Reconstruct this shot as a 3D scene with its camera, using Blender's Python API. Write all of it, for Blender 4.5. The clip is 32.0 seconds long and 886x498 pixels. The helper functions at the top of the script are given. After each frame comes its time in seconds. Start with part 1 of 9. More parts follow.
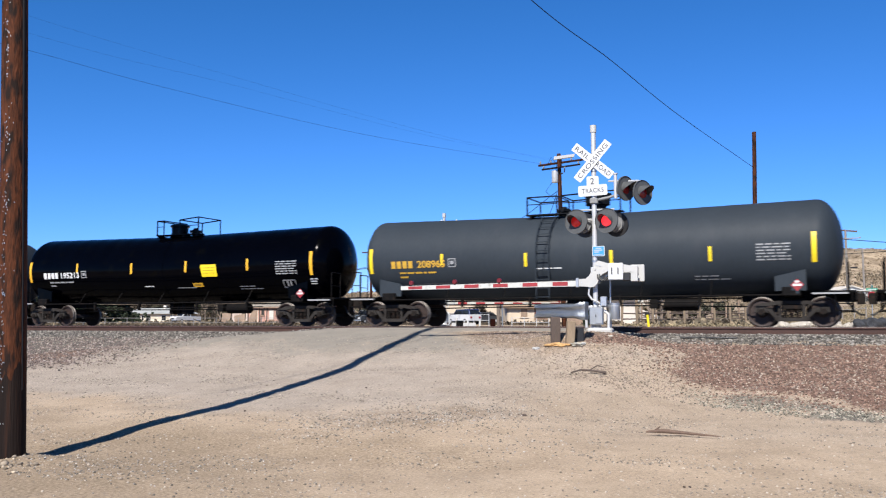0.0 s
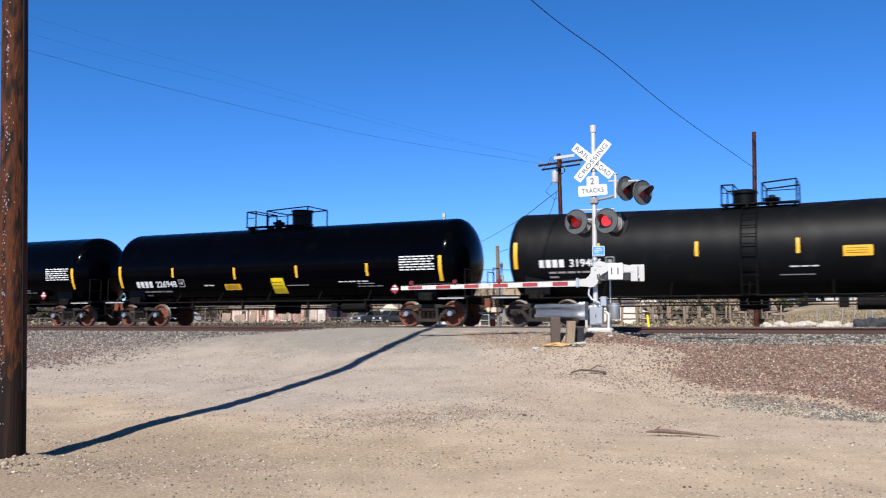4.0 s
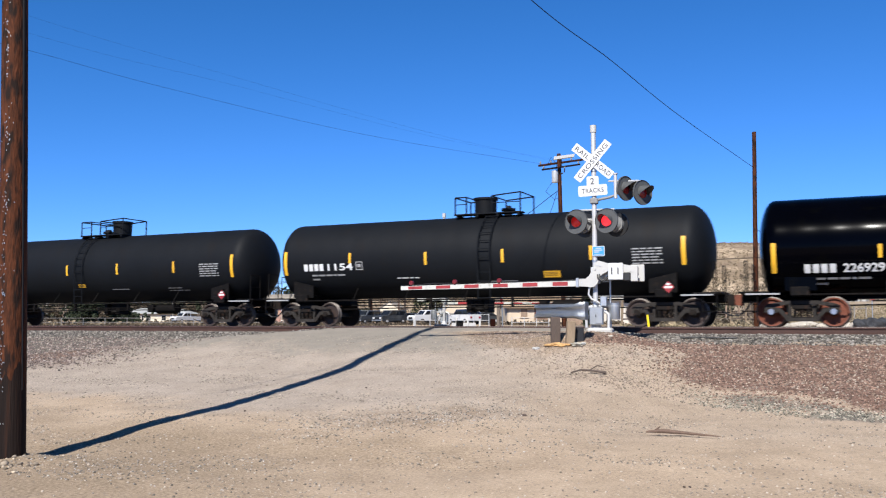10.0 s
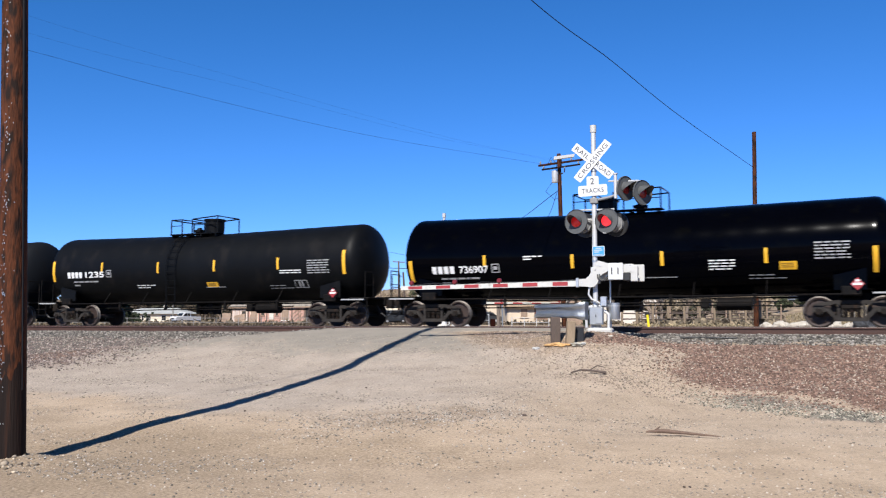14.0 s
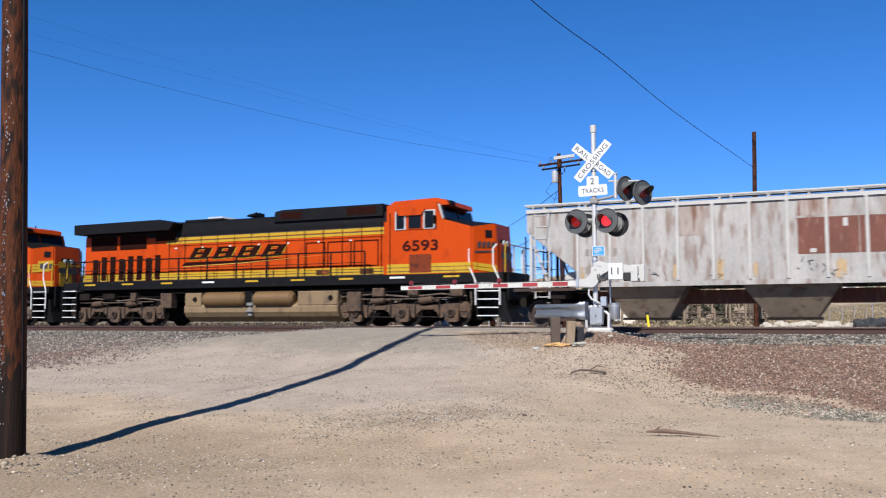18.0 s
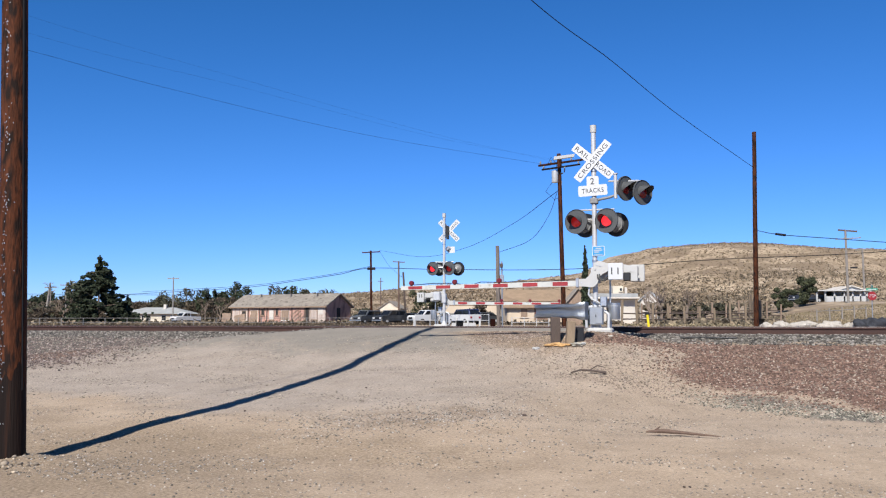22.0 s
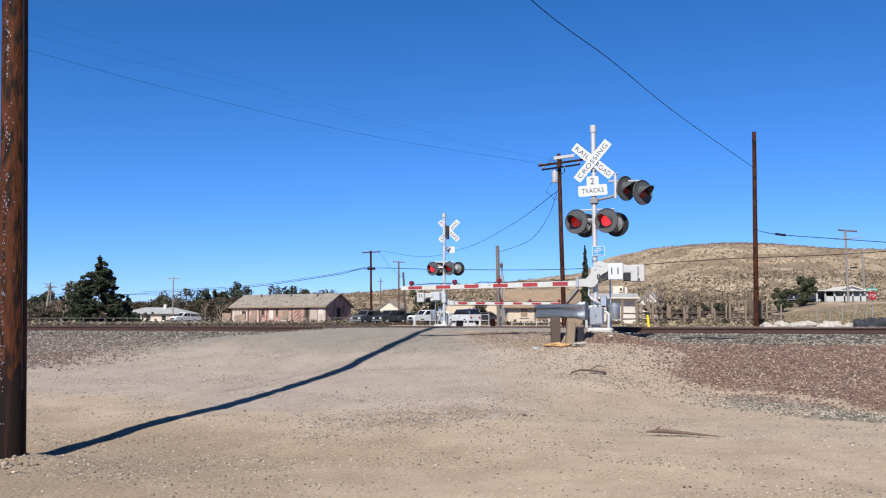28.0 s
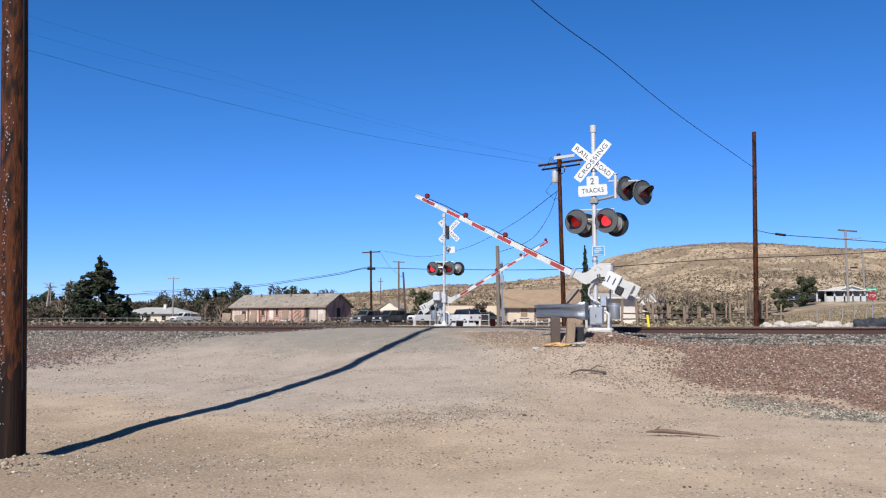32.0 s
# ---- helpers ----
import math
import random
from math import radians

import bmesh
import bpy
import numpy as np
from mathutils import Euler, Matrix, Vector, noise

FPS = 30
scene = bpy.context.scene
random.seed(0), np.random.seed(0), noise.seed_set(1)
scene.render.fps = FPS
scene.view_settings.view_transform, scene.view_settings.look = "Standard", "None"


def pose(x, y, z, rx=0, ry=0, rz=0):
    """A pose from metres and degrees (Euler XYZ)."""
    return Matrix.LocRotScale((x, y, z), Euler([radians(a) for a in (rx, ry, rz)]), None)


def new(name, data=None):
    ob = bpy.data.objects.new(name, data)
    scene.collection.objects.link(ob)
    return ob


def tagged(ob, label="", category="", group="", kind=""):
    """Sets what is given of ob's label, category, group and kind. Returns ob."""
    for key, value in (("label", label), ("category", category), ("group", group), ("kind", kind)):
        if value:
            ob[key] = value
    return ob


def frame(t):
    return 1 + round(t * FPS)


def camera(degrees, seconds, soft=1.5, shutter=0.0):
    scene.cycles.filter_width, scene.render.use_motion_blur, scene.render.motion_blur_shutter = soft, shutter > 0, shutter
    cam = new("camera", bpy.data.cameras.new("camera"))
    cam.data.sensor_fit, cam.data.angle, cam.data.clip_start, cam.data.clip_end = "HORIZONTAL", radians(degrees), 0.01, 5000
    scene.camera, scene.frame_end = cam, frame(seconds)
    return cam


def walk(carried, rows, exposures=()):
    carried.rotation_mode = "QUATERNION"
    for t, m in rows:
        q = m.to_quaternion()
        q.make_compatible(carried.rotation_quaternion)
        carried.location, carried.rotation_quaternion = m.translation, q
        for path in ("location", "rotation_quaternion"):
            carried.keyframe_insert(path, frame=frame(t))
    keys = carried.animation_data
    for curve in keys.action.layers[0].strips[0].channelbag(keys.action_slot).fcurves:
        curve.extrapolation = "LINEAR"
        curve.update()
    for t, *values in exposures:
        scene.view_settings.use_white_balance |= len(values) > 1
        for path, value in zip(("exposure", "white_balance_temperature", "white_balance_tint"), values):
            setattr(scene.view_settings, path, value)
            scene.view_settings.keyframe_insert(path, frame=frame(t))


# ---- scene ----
# The track line: ALONG is the way of travel, ACROSS points away from the camera. z = 0 is the top of the rails.
ALONG, ACROSS = Vector((0.90405, -0.42742, 0)), Vector((0.42742, 0.90405, 0))
TURN = -25.305
NEAR_TRACK, FAR_TRACK = 25.2, 30.4
SPEED, LEAD = 19.43, 0.27
SECONDS = 32.0

cam = camera(52.93, SECONDS, soft=1.15, shutter=0.12)
CAMERA_AT = pose(0, 0, 0.10, 94.79, 0, 0)
walk(cam, [(0.0, CAMERA_AT), (SECONDS, CAMERA_AT)], exposures=[(0.0, 0.82), (15.5, 0.82), (17.0, 0.79), (19.0, 0.64), (32.0, 0.64)])


def spot(u, n, z=0.0):
    """A place from the distances along and across the track."""
    return ALONG * u + ACROSS * n + Vector((0, 0, z))


def on_track(u, n, z=0.0, turn=0.0):
    p = spot(u, n, z)
    return pose(p.x, p.y, p.z, 0, 0, TURN + turn)


# ---- light ----
SUN_WAY = Vector((0.342, 0.940, -0.93)).normalized()
sun = new("sun", bpy.data.lights.new("sun", "SUN"))
sun.data.energy, sun.data.angle, sun.data.color = 5.0, radians(0.5), (1.0, 0.965, 0.915)
sun.matrix_basis = SUN_WAY.to_track_quat("-Z", "Y").to_matrix().to_4x4()
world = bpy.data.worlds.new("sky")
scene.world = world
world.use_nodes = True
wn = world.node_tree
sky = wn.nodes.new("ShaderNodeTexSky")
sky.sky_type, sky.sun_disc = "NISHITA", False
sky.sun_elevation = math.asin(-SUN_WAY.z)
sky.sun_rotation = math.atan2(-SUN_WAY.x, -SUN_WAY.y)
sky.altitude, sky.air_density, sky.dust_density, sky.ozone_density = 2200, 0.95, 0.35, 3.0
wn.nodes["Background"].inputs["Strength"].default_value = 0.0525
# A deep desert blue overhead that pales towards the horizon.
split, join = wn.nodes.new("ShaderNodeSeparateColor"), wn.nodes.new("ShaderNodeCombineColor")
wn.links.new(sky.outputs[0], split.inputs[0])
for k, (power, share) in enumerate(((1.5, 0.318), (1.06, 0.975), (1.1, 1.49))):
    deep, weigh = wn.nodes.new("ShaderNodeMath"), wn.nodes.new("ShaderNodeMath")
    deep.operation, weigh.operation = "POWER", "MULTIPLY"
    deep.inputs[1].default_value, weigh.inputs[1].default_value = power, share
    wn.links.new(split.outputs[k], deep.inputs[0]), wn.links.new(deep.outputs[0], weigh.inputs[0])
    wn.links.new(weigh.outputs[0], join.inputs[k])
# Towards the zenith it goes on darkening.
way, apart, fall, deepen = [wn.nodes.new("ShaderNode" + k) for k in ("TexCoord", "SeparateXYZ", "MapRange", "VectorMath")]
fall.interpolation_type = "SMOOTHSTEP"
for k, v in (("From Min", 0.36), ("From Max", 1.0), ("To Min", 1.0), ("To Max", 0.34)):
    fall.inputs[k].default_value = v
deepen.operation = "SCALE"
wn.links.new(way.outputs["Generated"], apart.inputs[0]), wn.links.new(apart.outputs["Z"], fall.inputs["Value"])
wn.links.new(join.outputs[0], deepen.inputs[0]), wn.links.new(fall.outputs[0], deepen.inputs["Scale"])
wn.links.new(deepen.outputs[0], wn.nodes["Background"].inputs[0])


# ---- materials ----
def mat(name, base, rough=0.6, metal=0.0, var=0.18, scale=1.5, fine=30.0, bump=0.15, stretch=(1, 1, 1), second=None, amount=0.5, coat=0.0, glow=0.0, random_value=0.0, shine=0.5):
    """A surface with broad and fine variation; second: a colour of stains or wear that covers about that amount."""
    m = bpy.data.materials.new(name)
    m.use_nodes = True
    nt = m.node_tree
    b = nt.nodes["Principled BSDF"]
    tc, mp = nt.nodes.new("ShaderNodeTexCoord"), nt.nodes.new("ShaderNodeMapping")
    mp.inputs["Scale"].default_value = stretch
    nt.links.new(tc.outputs["Object"], mp.inputs[0])
    big, small = nt.nodes.new("ShaderNodeTexNoise"), nt.nodes.new("ShaderNodeTexNoise")
    for nd, sc in ((big, scale), (small, fine)):
        nd.inputs["Scale"].default_value, nd.inputs["Detail"].default_value = sc, 5.0
        nt.links.new(mp.outputs[0], nd.inputs["Vector"])
    both = nt.nodes.new("ShaderNodeMix")
    both.data_type = "FLOAT"
    both.inputs["Factor"].default_value = 0.45
    nt.links.new(big.outputs[0], both.inputs["A"]), nt.links.new(small.outputs[0], both.inputs["B"])
    ramp = nt.nodes.new("ShaderNodeValToRGB")
    lo, hi = ramp.color_ramp.elements
    lo.position, hi.position = 0.32, 0.68
    lo.color = (*[c * (1 - var) for c in base], 1)
    hi.color = (*[min(1.0, c * (1 + var)) for c in base], 1)
    nt.links.new(both.outputs[0], ramp.inputs[0])
    colour = ramp.outputs[0]
    if second:
        worn = nt.nodes.new("ShaderNodeTexNoise")
        worn.inputs["Scale"].default_value, worn.inputs["Detail"].default_value = scale * 2.3, 8.0
        nt.links.new(mp.outputs[0], worn.inputs["Vector"])
        edge = nt.nodes.new("ShaderNodeValToRGB")
        edge.color_ramp.elements[0].position, edge.color_ramp.elements[1].position = 0.72 - 0.45 * amount, 0.86 - 0.45 * amount
        nt.links.new(worn.outputs[0], edge.inputs[0])
        mix = nt.nodes.new("ShaderNodeMix")
        mix.data_type = "RGBA"
        nt.links.new(edge.outputs[0], mix.inputs["Factor"]), nt.links.new(colour, mix.inputs["A"])
        mix.inputs["B"].default_value = (*second, 1)
        colour = mix.outputs["Result"]
    if random_value:
        info, hsv, rng = nt.nodes.new("ShaderNodeObjectInfo"), nt.nodes.new("ShaderNodeHueSaturation"), nt.nodes.new("ShaderNodeMapRange")
        rng.inputs["To Min"].default_value, rng.inputs["To Max"].default_value = 1 - random_value, 1 + random_value
        nt.links.new(info.outputs["Random"], rng.inputs[0]), nt.links.new(rng.outputs[0], hsv.inputs["Value"])
        nt.links.new(colour, hsv.inputs["Color"])
        colour = hsv.outputs[0]
    nt.links.new(colour, b.inputs["Base Color"])
    b.inputs["Roughness"].default_value, b.inputs["Metallic"].default_value = rough, metal
    b.inputs["Specular IOR Level"].default_value = shine
    if coat:
        b.inputs["Coat Weight"].default_value, b.inputs["Coat Roughness"].default_value = coat, 0.12
    if glow:
        nt.links.new(colour, b.inputs["Emission Color"])
        b.inputs["Emission Strength"].default_value = glow
    if bump:
        bp = nt.nodes.new("ShaderNodeBump")
        bp.inputs["Strength"].default_value, bp.inputs["Distance"].default_value = bump, 0.02
        nt.links.new(small.outputs[0], bp.inputs["Height"]), nt.links.new(bp.outputs[0], b.inputs["Normal"])
    return m


def island_mat(name, base, var, rough=0.9, hue=0.02, tint=None):
    """For joined small pieces: each piece has its own shade."""
    m = bpy.data.materials.new(name)
    m.use_nodes = True
    nt = m.node_tree
    b = nt.nodes["Principled BSDF"]
    geo, ramp = nt.nodes.new("ShaderNodeNewGeometry"), nt.nodes.new("ShaderNodeValToRGB")
    lo, hi = ramp.color_ramp.elements
    lo.color, hi.color = (*[c * (1 - var) for c in base], 1), (*[min(1, c * (1 + var)) for c in base], 1)
    if tint:
        e = ramp.color_ramp.elements.new(0.55)
        e.color = (*tint, 1)
    nt.links.new(geo.outputs["Random Per Island"], ramp.inputs[0])
    nt.links.new(ramp.outputs[0], b.inputs["Base Color"])
    b.inputs["Roughness"].default_value = rough
    return m


M = {}
M["rail"] = mat("rusty_rail", (0.046, 0.020, 0.014), 0.75, 0.2, 0.3, 2, 40, 0.3)
M["rail_top"] = mat("polished_rail", (0.35, 0.33, 0.32), 0.3, 1.0, 0.1, 2, 40, 0.05)
M["tie"] = mat("tie_wood", (0.09, 0.07, 0.055), 0.9, 0, 0.3, 3, 30, 0.4)
M["pole"] = mat("creosoted_wood", (0.058, 0.018, 0.007), 0.8, 0, 0.7, 1.3, 9, 0.6, (5, 5, 1.1), (0.012, 0.006, 0.004), 0.55, shine=0.15)
M["old_pole"] = mat("weathered_wood", (0.11, 0.07, 0.05), 0.85, 0, 0.3, 1.6, 9, 0.4, (6, 6, 0.35))
M["grey_pole"] = mat("grey_wood", (0.20, 0.18, 0.16), 0.85, 0, 0.25, 1.6, 9, 0.4, (6, 6, 0.35))
M["stub_wood"] = mat("brown_grey_wood", (0.145, 0.118, 0.10), 0.85, 0, 0.35, 1.6, 9, 0.5, (6, 6, 0.35), (0.07, 0.055, 0.045), 0.4)
M["wood"] = mat("timber", (0.17, 0.125, 0.082), 0.85, 0, 0.3, 2, 20, 0.4, (4, 4, 0.6))
M["dark_wood"] = mat("dark_timber", (0.07, 0.05, 0.04), 0.85, 0, 0.3, 2, 20, 0.4, (4, 4, 0.6))
M["wire"] = mat("cable_rubber", (0.014, 0.014, 0.016), 0.8, 0, 0.1, 3, 30, 0, shine=0.08)
M["dull_steel"] = mat("dull_grey_steel", (0.20, 0.20, 0.20), 0.7, 0.2, 0.25, 4, 40, 0.1)
M["galv"] = mat("galvanised_steel", (0.42, 0.44, 0.46), 0.42, 0.85, 0.12, 4, 60, 0.08)
M["alu"] = mat("painted_silver", (0.46, 0.46, 0.46), 0.45, 0.35, 0.12, 4, 60, 0.08)
M["white"] = mat("white_paint", (0.37, 0.365, 0.35), 0.5, 0, 0.06, 3, 50, 0.04, second=(0.45, 0.42, 0.38), amount=0.12)
M["sign_white"] = mat("sign_sheeting", (0.46, 0.465, 0.47), 0.4, 0, 0.03, 6, 60, 0.02)
M["black"] = mat("black_paint", (0.007, 0.007, 0.008), 0.5, 0, 0.25, 3, 50, 0.05)
M["signal_grey"] = mat("signal_background", (0.055, 0.058, 0.060), 0.7, 0, 0.2, 5, 60, 0.05)
M["housing"] = mat("grey_lamp_housing", (0.15, 0.15, 0.148), 0.55, 0.1, 0.2, 5, 60, 0.08)
M["lens_on"] = mat("lit_red_lens", (1.0, 0.03, 0.04), 0.3, 0, 0.1, 30, 90, 0.1, glow=0.85)
M["lens_dim"] = mat("dim_red_lens", (0.50, 0.012, 0.012), 0.3, 0, 0.15, 30, 90, 0.1, glow=0.16)
M["lens_off"] = mat("dark_red_lens", (0.22, 0.012, 0.012), 0.25, 0, 0.2, 30, 90, 0.1)
M["arm_lens"] = mat("sooty_red_lens", (0.11, 0.008, 0.010), 0.3, 0, 0.2, 30, 90, 0.05)
M["red"] = mat("red_sheeting", (0.24, 0.016, 0.020), 0.5, 0, 0.2, 5, 60, 0.03, second=(0.12, 0.02, 0.02), amount=0.3)
M["stripe_white"] = mat("worn_white_sheeting", (0.40, 0.40, 0.375), 0.5, 0, 0.1, 4, 60, 0.03, second=(0.26, 0.25, 0.22), amount=0.35)
M["cardboard"] = mat("tan_cardboard", (0.40, 0.24, 0.10), 0.9, 0, 0.3, 4, 40, 0.3)
M["blue_sign"] = mat("blue_sheeting", (0.02, 0.21, 0.45), 0.45, 0, 0.08, 5, 60, 0.03)
M["concrete"] = mat("concrete", (0.36, 0.35, 0.33), 0.9, 0, 0.15, 3, 40, 0.3)
M["tank_black"] = mat("gloss_black_shell", (0.0005, 0.0006, 0.0013), 0.13, 0, 0.3, 0.8, 12, 0.012, second=(0.0012, 0.0012, 0.0013), amount=0.3, shine=0.045)
M["tank_matte"] = mat("dull_black_shell", (0.0024, 0.0027, 0.0033), 0.5, 0, 0.25, 0.8, 12, 0.03, (1, 1, 0.5), (0.006, 0.0055, 0.0055), 0.35, shine=0.10)
M["tank_dusty"] = mat("dusty_black_shell", (0.0022, 0.0018, 0.0017), 0.6, 0, 0.3, 0.8, 12, 0.04, (1, 1, 0.35), (0.009, 0.0040, 0.0030), 0.4, shine=0.06)
M["tank_char"] = mat("charcoal_shell", (0.0053, 0.0062, 0.0079), 0.6, 0, 0.2, 0.8, 12, 0.03, (1, 1, 0.4), (0.0062, 0.0062, 0.007), 0.35, shine=0.10)
M["tank_grey"] = mat("grey_shell", (0.024, 0.030, 0.037), 0.55, 0, 0.12, 0.7, 12, 0.03, (1, 1, 0.4), (0.030, 0.035, 0.042), 0.3, shine=0.12)
M["frame_black"] = mat("underframe_black", (0.0035, 0.003, 0.003), 0.7, 0, 0.35, 3, 30, 0.15, second=(0.012, 0.008, 0.006), amount=0.35, shine=0.1)
M["truck"] = mat("truck_casting", (0.009, 0.007, 0.006), 0.8, 0, 0.35, 3, 30, 0.25, second=(0.022, 0.012, 0.008), amount=0.4, shine=0.12)
M["truck_grey"] = mat("grey_dusty_casting", (0.024, 0.021, 0.019), 0.85, 0, 0.3, 3, 30, 0.25, second=(0.018, 0.014, 0.012), amount=0.4, shine=0.15)
M["truck_dust"] = mat("dusty_casting", (0.078, 0.056, 0.041), 0.85, 0, 0.3, 3, 30, 0.25, second=(0.02, 0.014, 0.010), amount=0.5)
M["truck_brown"] = mat("brown_casting", (0.030, 0.014, 0.009), 0.85, 0, 0.35, 3, 30, 0.25, second=(0.02, 0.014, 0.011), amount=0.45)
M["wheel"] = mat("wheel_steel", (0.026, 0.015, 0.012), 0.6, 0.3, 0.3, 4, 40, 0.1)
M["wheel_tread"] = mat("worn_wheel_tread", (0.11, 0.095, 0.085), 0.5, 0.5, 0.25, 4, 40, 0.05)
M["wheel_rust"] = mat("rusty_new_wheel", (0.11, 0.027, 0.011), 0.8, 0, 0.3, 4, 40, 0.15)
M["loco_wheel"] = mat("grimy_wheel_steel", (0.012, 0.009, 0.008), 0.75, 0.1, 0.3, 4, 40, 0.1, shine=0.15)
M["hub_blue"] = mat("bearing_cap", (0.17, 0.20, 0.27), 0.5, 0.3, 0.2, 6, 40, 0.05)
M["reflector"] = mat("yellow_reflector", (0.62, 0.33, 0.02), 0.4, 0, 0.1, 5, 60, 0.03)
M["yellow"] = mat("yellow_paint", (0.66, 0.48, 0.01), 0.45, 0, 0.06, 5, 60, 0.02)
M["white_mark"] = mat("white_stencil", (0.55, 0.55, 0.55), 0.5, 0, 0.08, 8, 60, 0)
M["grey_mark"] = mat("faded_stencil", (0.24, 0.24, 0.245), 0.6, 0, 0.2, 8, 60, 0)
M["gold_mark"] = mat("gold_stencil", (0.45, 0.26, 0.025), 0.5, 0, 0.12, 8, 60, 0)
M["green_mark"] = mat("green_spray", (0.008, 0.075, 0.055), 0.6, 0, 0.3, 8, 60, 0)
M["cream_board"] = mat("cream_painted_board", (0.40, 0.38, 0.32), 0.6, 0, 0.08, 3, 40, 0.02, second=(0.22, 0.20, 0.16), amount=0.2)
M["writing"] = mat("faded_writing", (0.16, 0.15, 0.13), 0.6, 0, 0.2, 8, 60, 0)
M["pole_foot"] = mat("tarred_wood", (0.010, 0.0055, 0.004), 0.75, 0, 0.5, 1.6, 9, 0.5, (6, 6, 0.35), (0.022, 0.009, 0.005), 0.4, shine=0.15)
M["dark_mark"] = mat("dark_stencil", (0.03, 0.022, 0.02), 0.5, 0, 0.2, 8, 60, 0)
M["maroon_mark"] = mat("maroon_paint", (0.030, 0.004, 0.003), 0.6, 0, 0.15, 6, 40, 0, shine=0.08)
M["grime"] = mat("sooty_grime", (0.045, 0.018, 0.008), 0.75, 0, 0.3, 1.6, 14, 0.05, (1, 1, 1), (0.16, 0.05, 0.012), 0.4, shine=0.1)
M["orange"] = mat("orange_paint", (0.36, 0.041, 0.0018), 0.45, 0, 0.10, 1.2, 25, 0.03, (1, 1, 0.4), (0.25, 0.029, 0.003), 0.32, shine=0.12)
M["loco_yellow"] = mat("loco_yellow_paint", (0.37, 0.225, 0.018), 0.42, 0, 0.1, 2, 25, 0.03, (1, 1, 0.4), (0.28, 0.15, 0.016), 0.35, shine=0.15)
M["emblem_yellow"] = mat("pale_yellow_paint", (0.42, 0.30, 0.06), 0.45, 0, 0.1, 2, 25, 0.02, shine=0.15)
M["loco_black"] = mat("loco_black_paint", (0.0045, 0.0045, 0.005), 0.6, 0, 0.25, 2, 25, 0.05, second=(0.010, 0.009, 0.009), amount=0.3, shine=0.12)
M["cab_glass"] = mat("dark_cab_glass", (0.006, 0.007, 0.009), 0.12, 0, 0.2, 2, 20, 0.0, shine=0.12)
M["loco_grille"] = mat("radiator_grille", (0.014, 0.0035, 0.0022), 0.8, 0, 0.3, 3, 60, 0.3, shine=0.05)
M["loco_casting"] = mat("dusty_brown_casting", (0.062, 0.035, 0.019), 0.85, 0, 0.35, 3, 30, 0.25, second=(0.02, 0.013, 0.010), amount=0.5)
M["dark_orange"] = mat("sooty_orange_paint", (0.12, 0.022, 0.006), 0.6, 0, 0.2, 1.5, 25, 0.05, second=(0.05, 0.012, 0.006), amount=0.4, shine=0.15)
M["fuel_grey"] = mat("grey_fuel_tank", (0.145, 0.132, 0.115), 0.65, 0, 0.15, 1.5, 25, 0.1, (1, 1, 0.4), (0.14, 0.11, 0.085), 0.35)
M["fuel_tan"] = mat("dust_covered_fuel_tank", (0.15, 0.10, 0.05), 0.7, 0, 0.2, 1.5, 25, 0.1, (1, 1, 0.4), (0.08, 0.05, 0.028), 0.4)
M["air_tan"] = mat("dust_covered_reservoir", (0.15, 0.088, 0.038), 0.45, 0.3, 0.2, 1.5, 25, 0.1)
M["air_grey"] = mat("grey_reservoir", (0.19, 0.178, 0.165), 0.5, 0.2, 0.15, 1.5, 25, 0.1)
M["hopper"] = mat("weathered_white_paint", (0.265, 0.252, 0.238), 0.7, 0, 0.32, 0.9, 14, 0.1, (2.2, 2.2, 0.5), (0.17, 0.125, 0.105), 0.46)
M["hopper_trim"] = mat("pale_trim_paint", (0.34, 0.33, 0.315), 0.65, 0, 0.12, 1.5, 18, 0.1)
M["rust_patch"] = mat("rust_red_patch", (0.105, 0.034, 0.021), 0.8, 0, 0.3, 1.5, 18, 0.1, (2.5, 2.5, 0.6), (0.21, 0.115, 0.088), 0.30)
M["hopper_bay"] = mat("dusty_grey_chute", (0.155, 0.118, 0.085), 0.8, 0, 0.25, 1.2, 18, 0.1, (1, 1, 1), (0.075, 0.05, 0.035), 0.4)
M["tan_mark"] = mat("faded_tan_paint", (0.30, 0.205, 0.10), 0.7, 0, 0.3, 3, 30, 0.05, (2, 2, 0.6), (0.27, 0.25, 0.23), 0.45)
M["rust_wash"] = mat("streaky_rust_stain", (0.245, 0.205, 0.18), 0.75, 0, 0.3, 0.9, 14, 0.1, (3.0, 3.0, 0.45), (0.13, 0.062, 0.040), 0.5)
# Rust of the slope sheets; on the roof the same colour paints in shade.
M["hopper_end"] = mat("sheet_rust_roof_shade", (0.028, 0.017, 0.012), 0.85, 0, 0.35, 1.2, 18, 0.1, second=(0.06, 0.035, 0.024), amount=0.4)
glass = bpy.data.materials.new("dark_glass")
glass.use_nodes = True
gb = glass.node_tree.nodes["Principled BSDF"]
gb.inputs["Base Color"].default_value, gb.inputs["Roughness"].default_value = (0.01, 0.012, 0.015, 1), 0.06
M["glass"] = glass


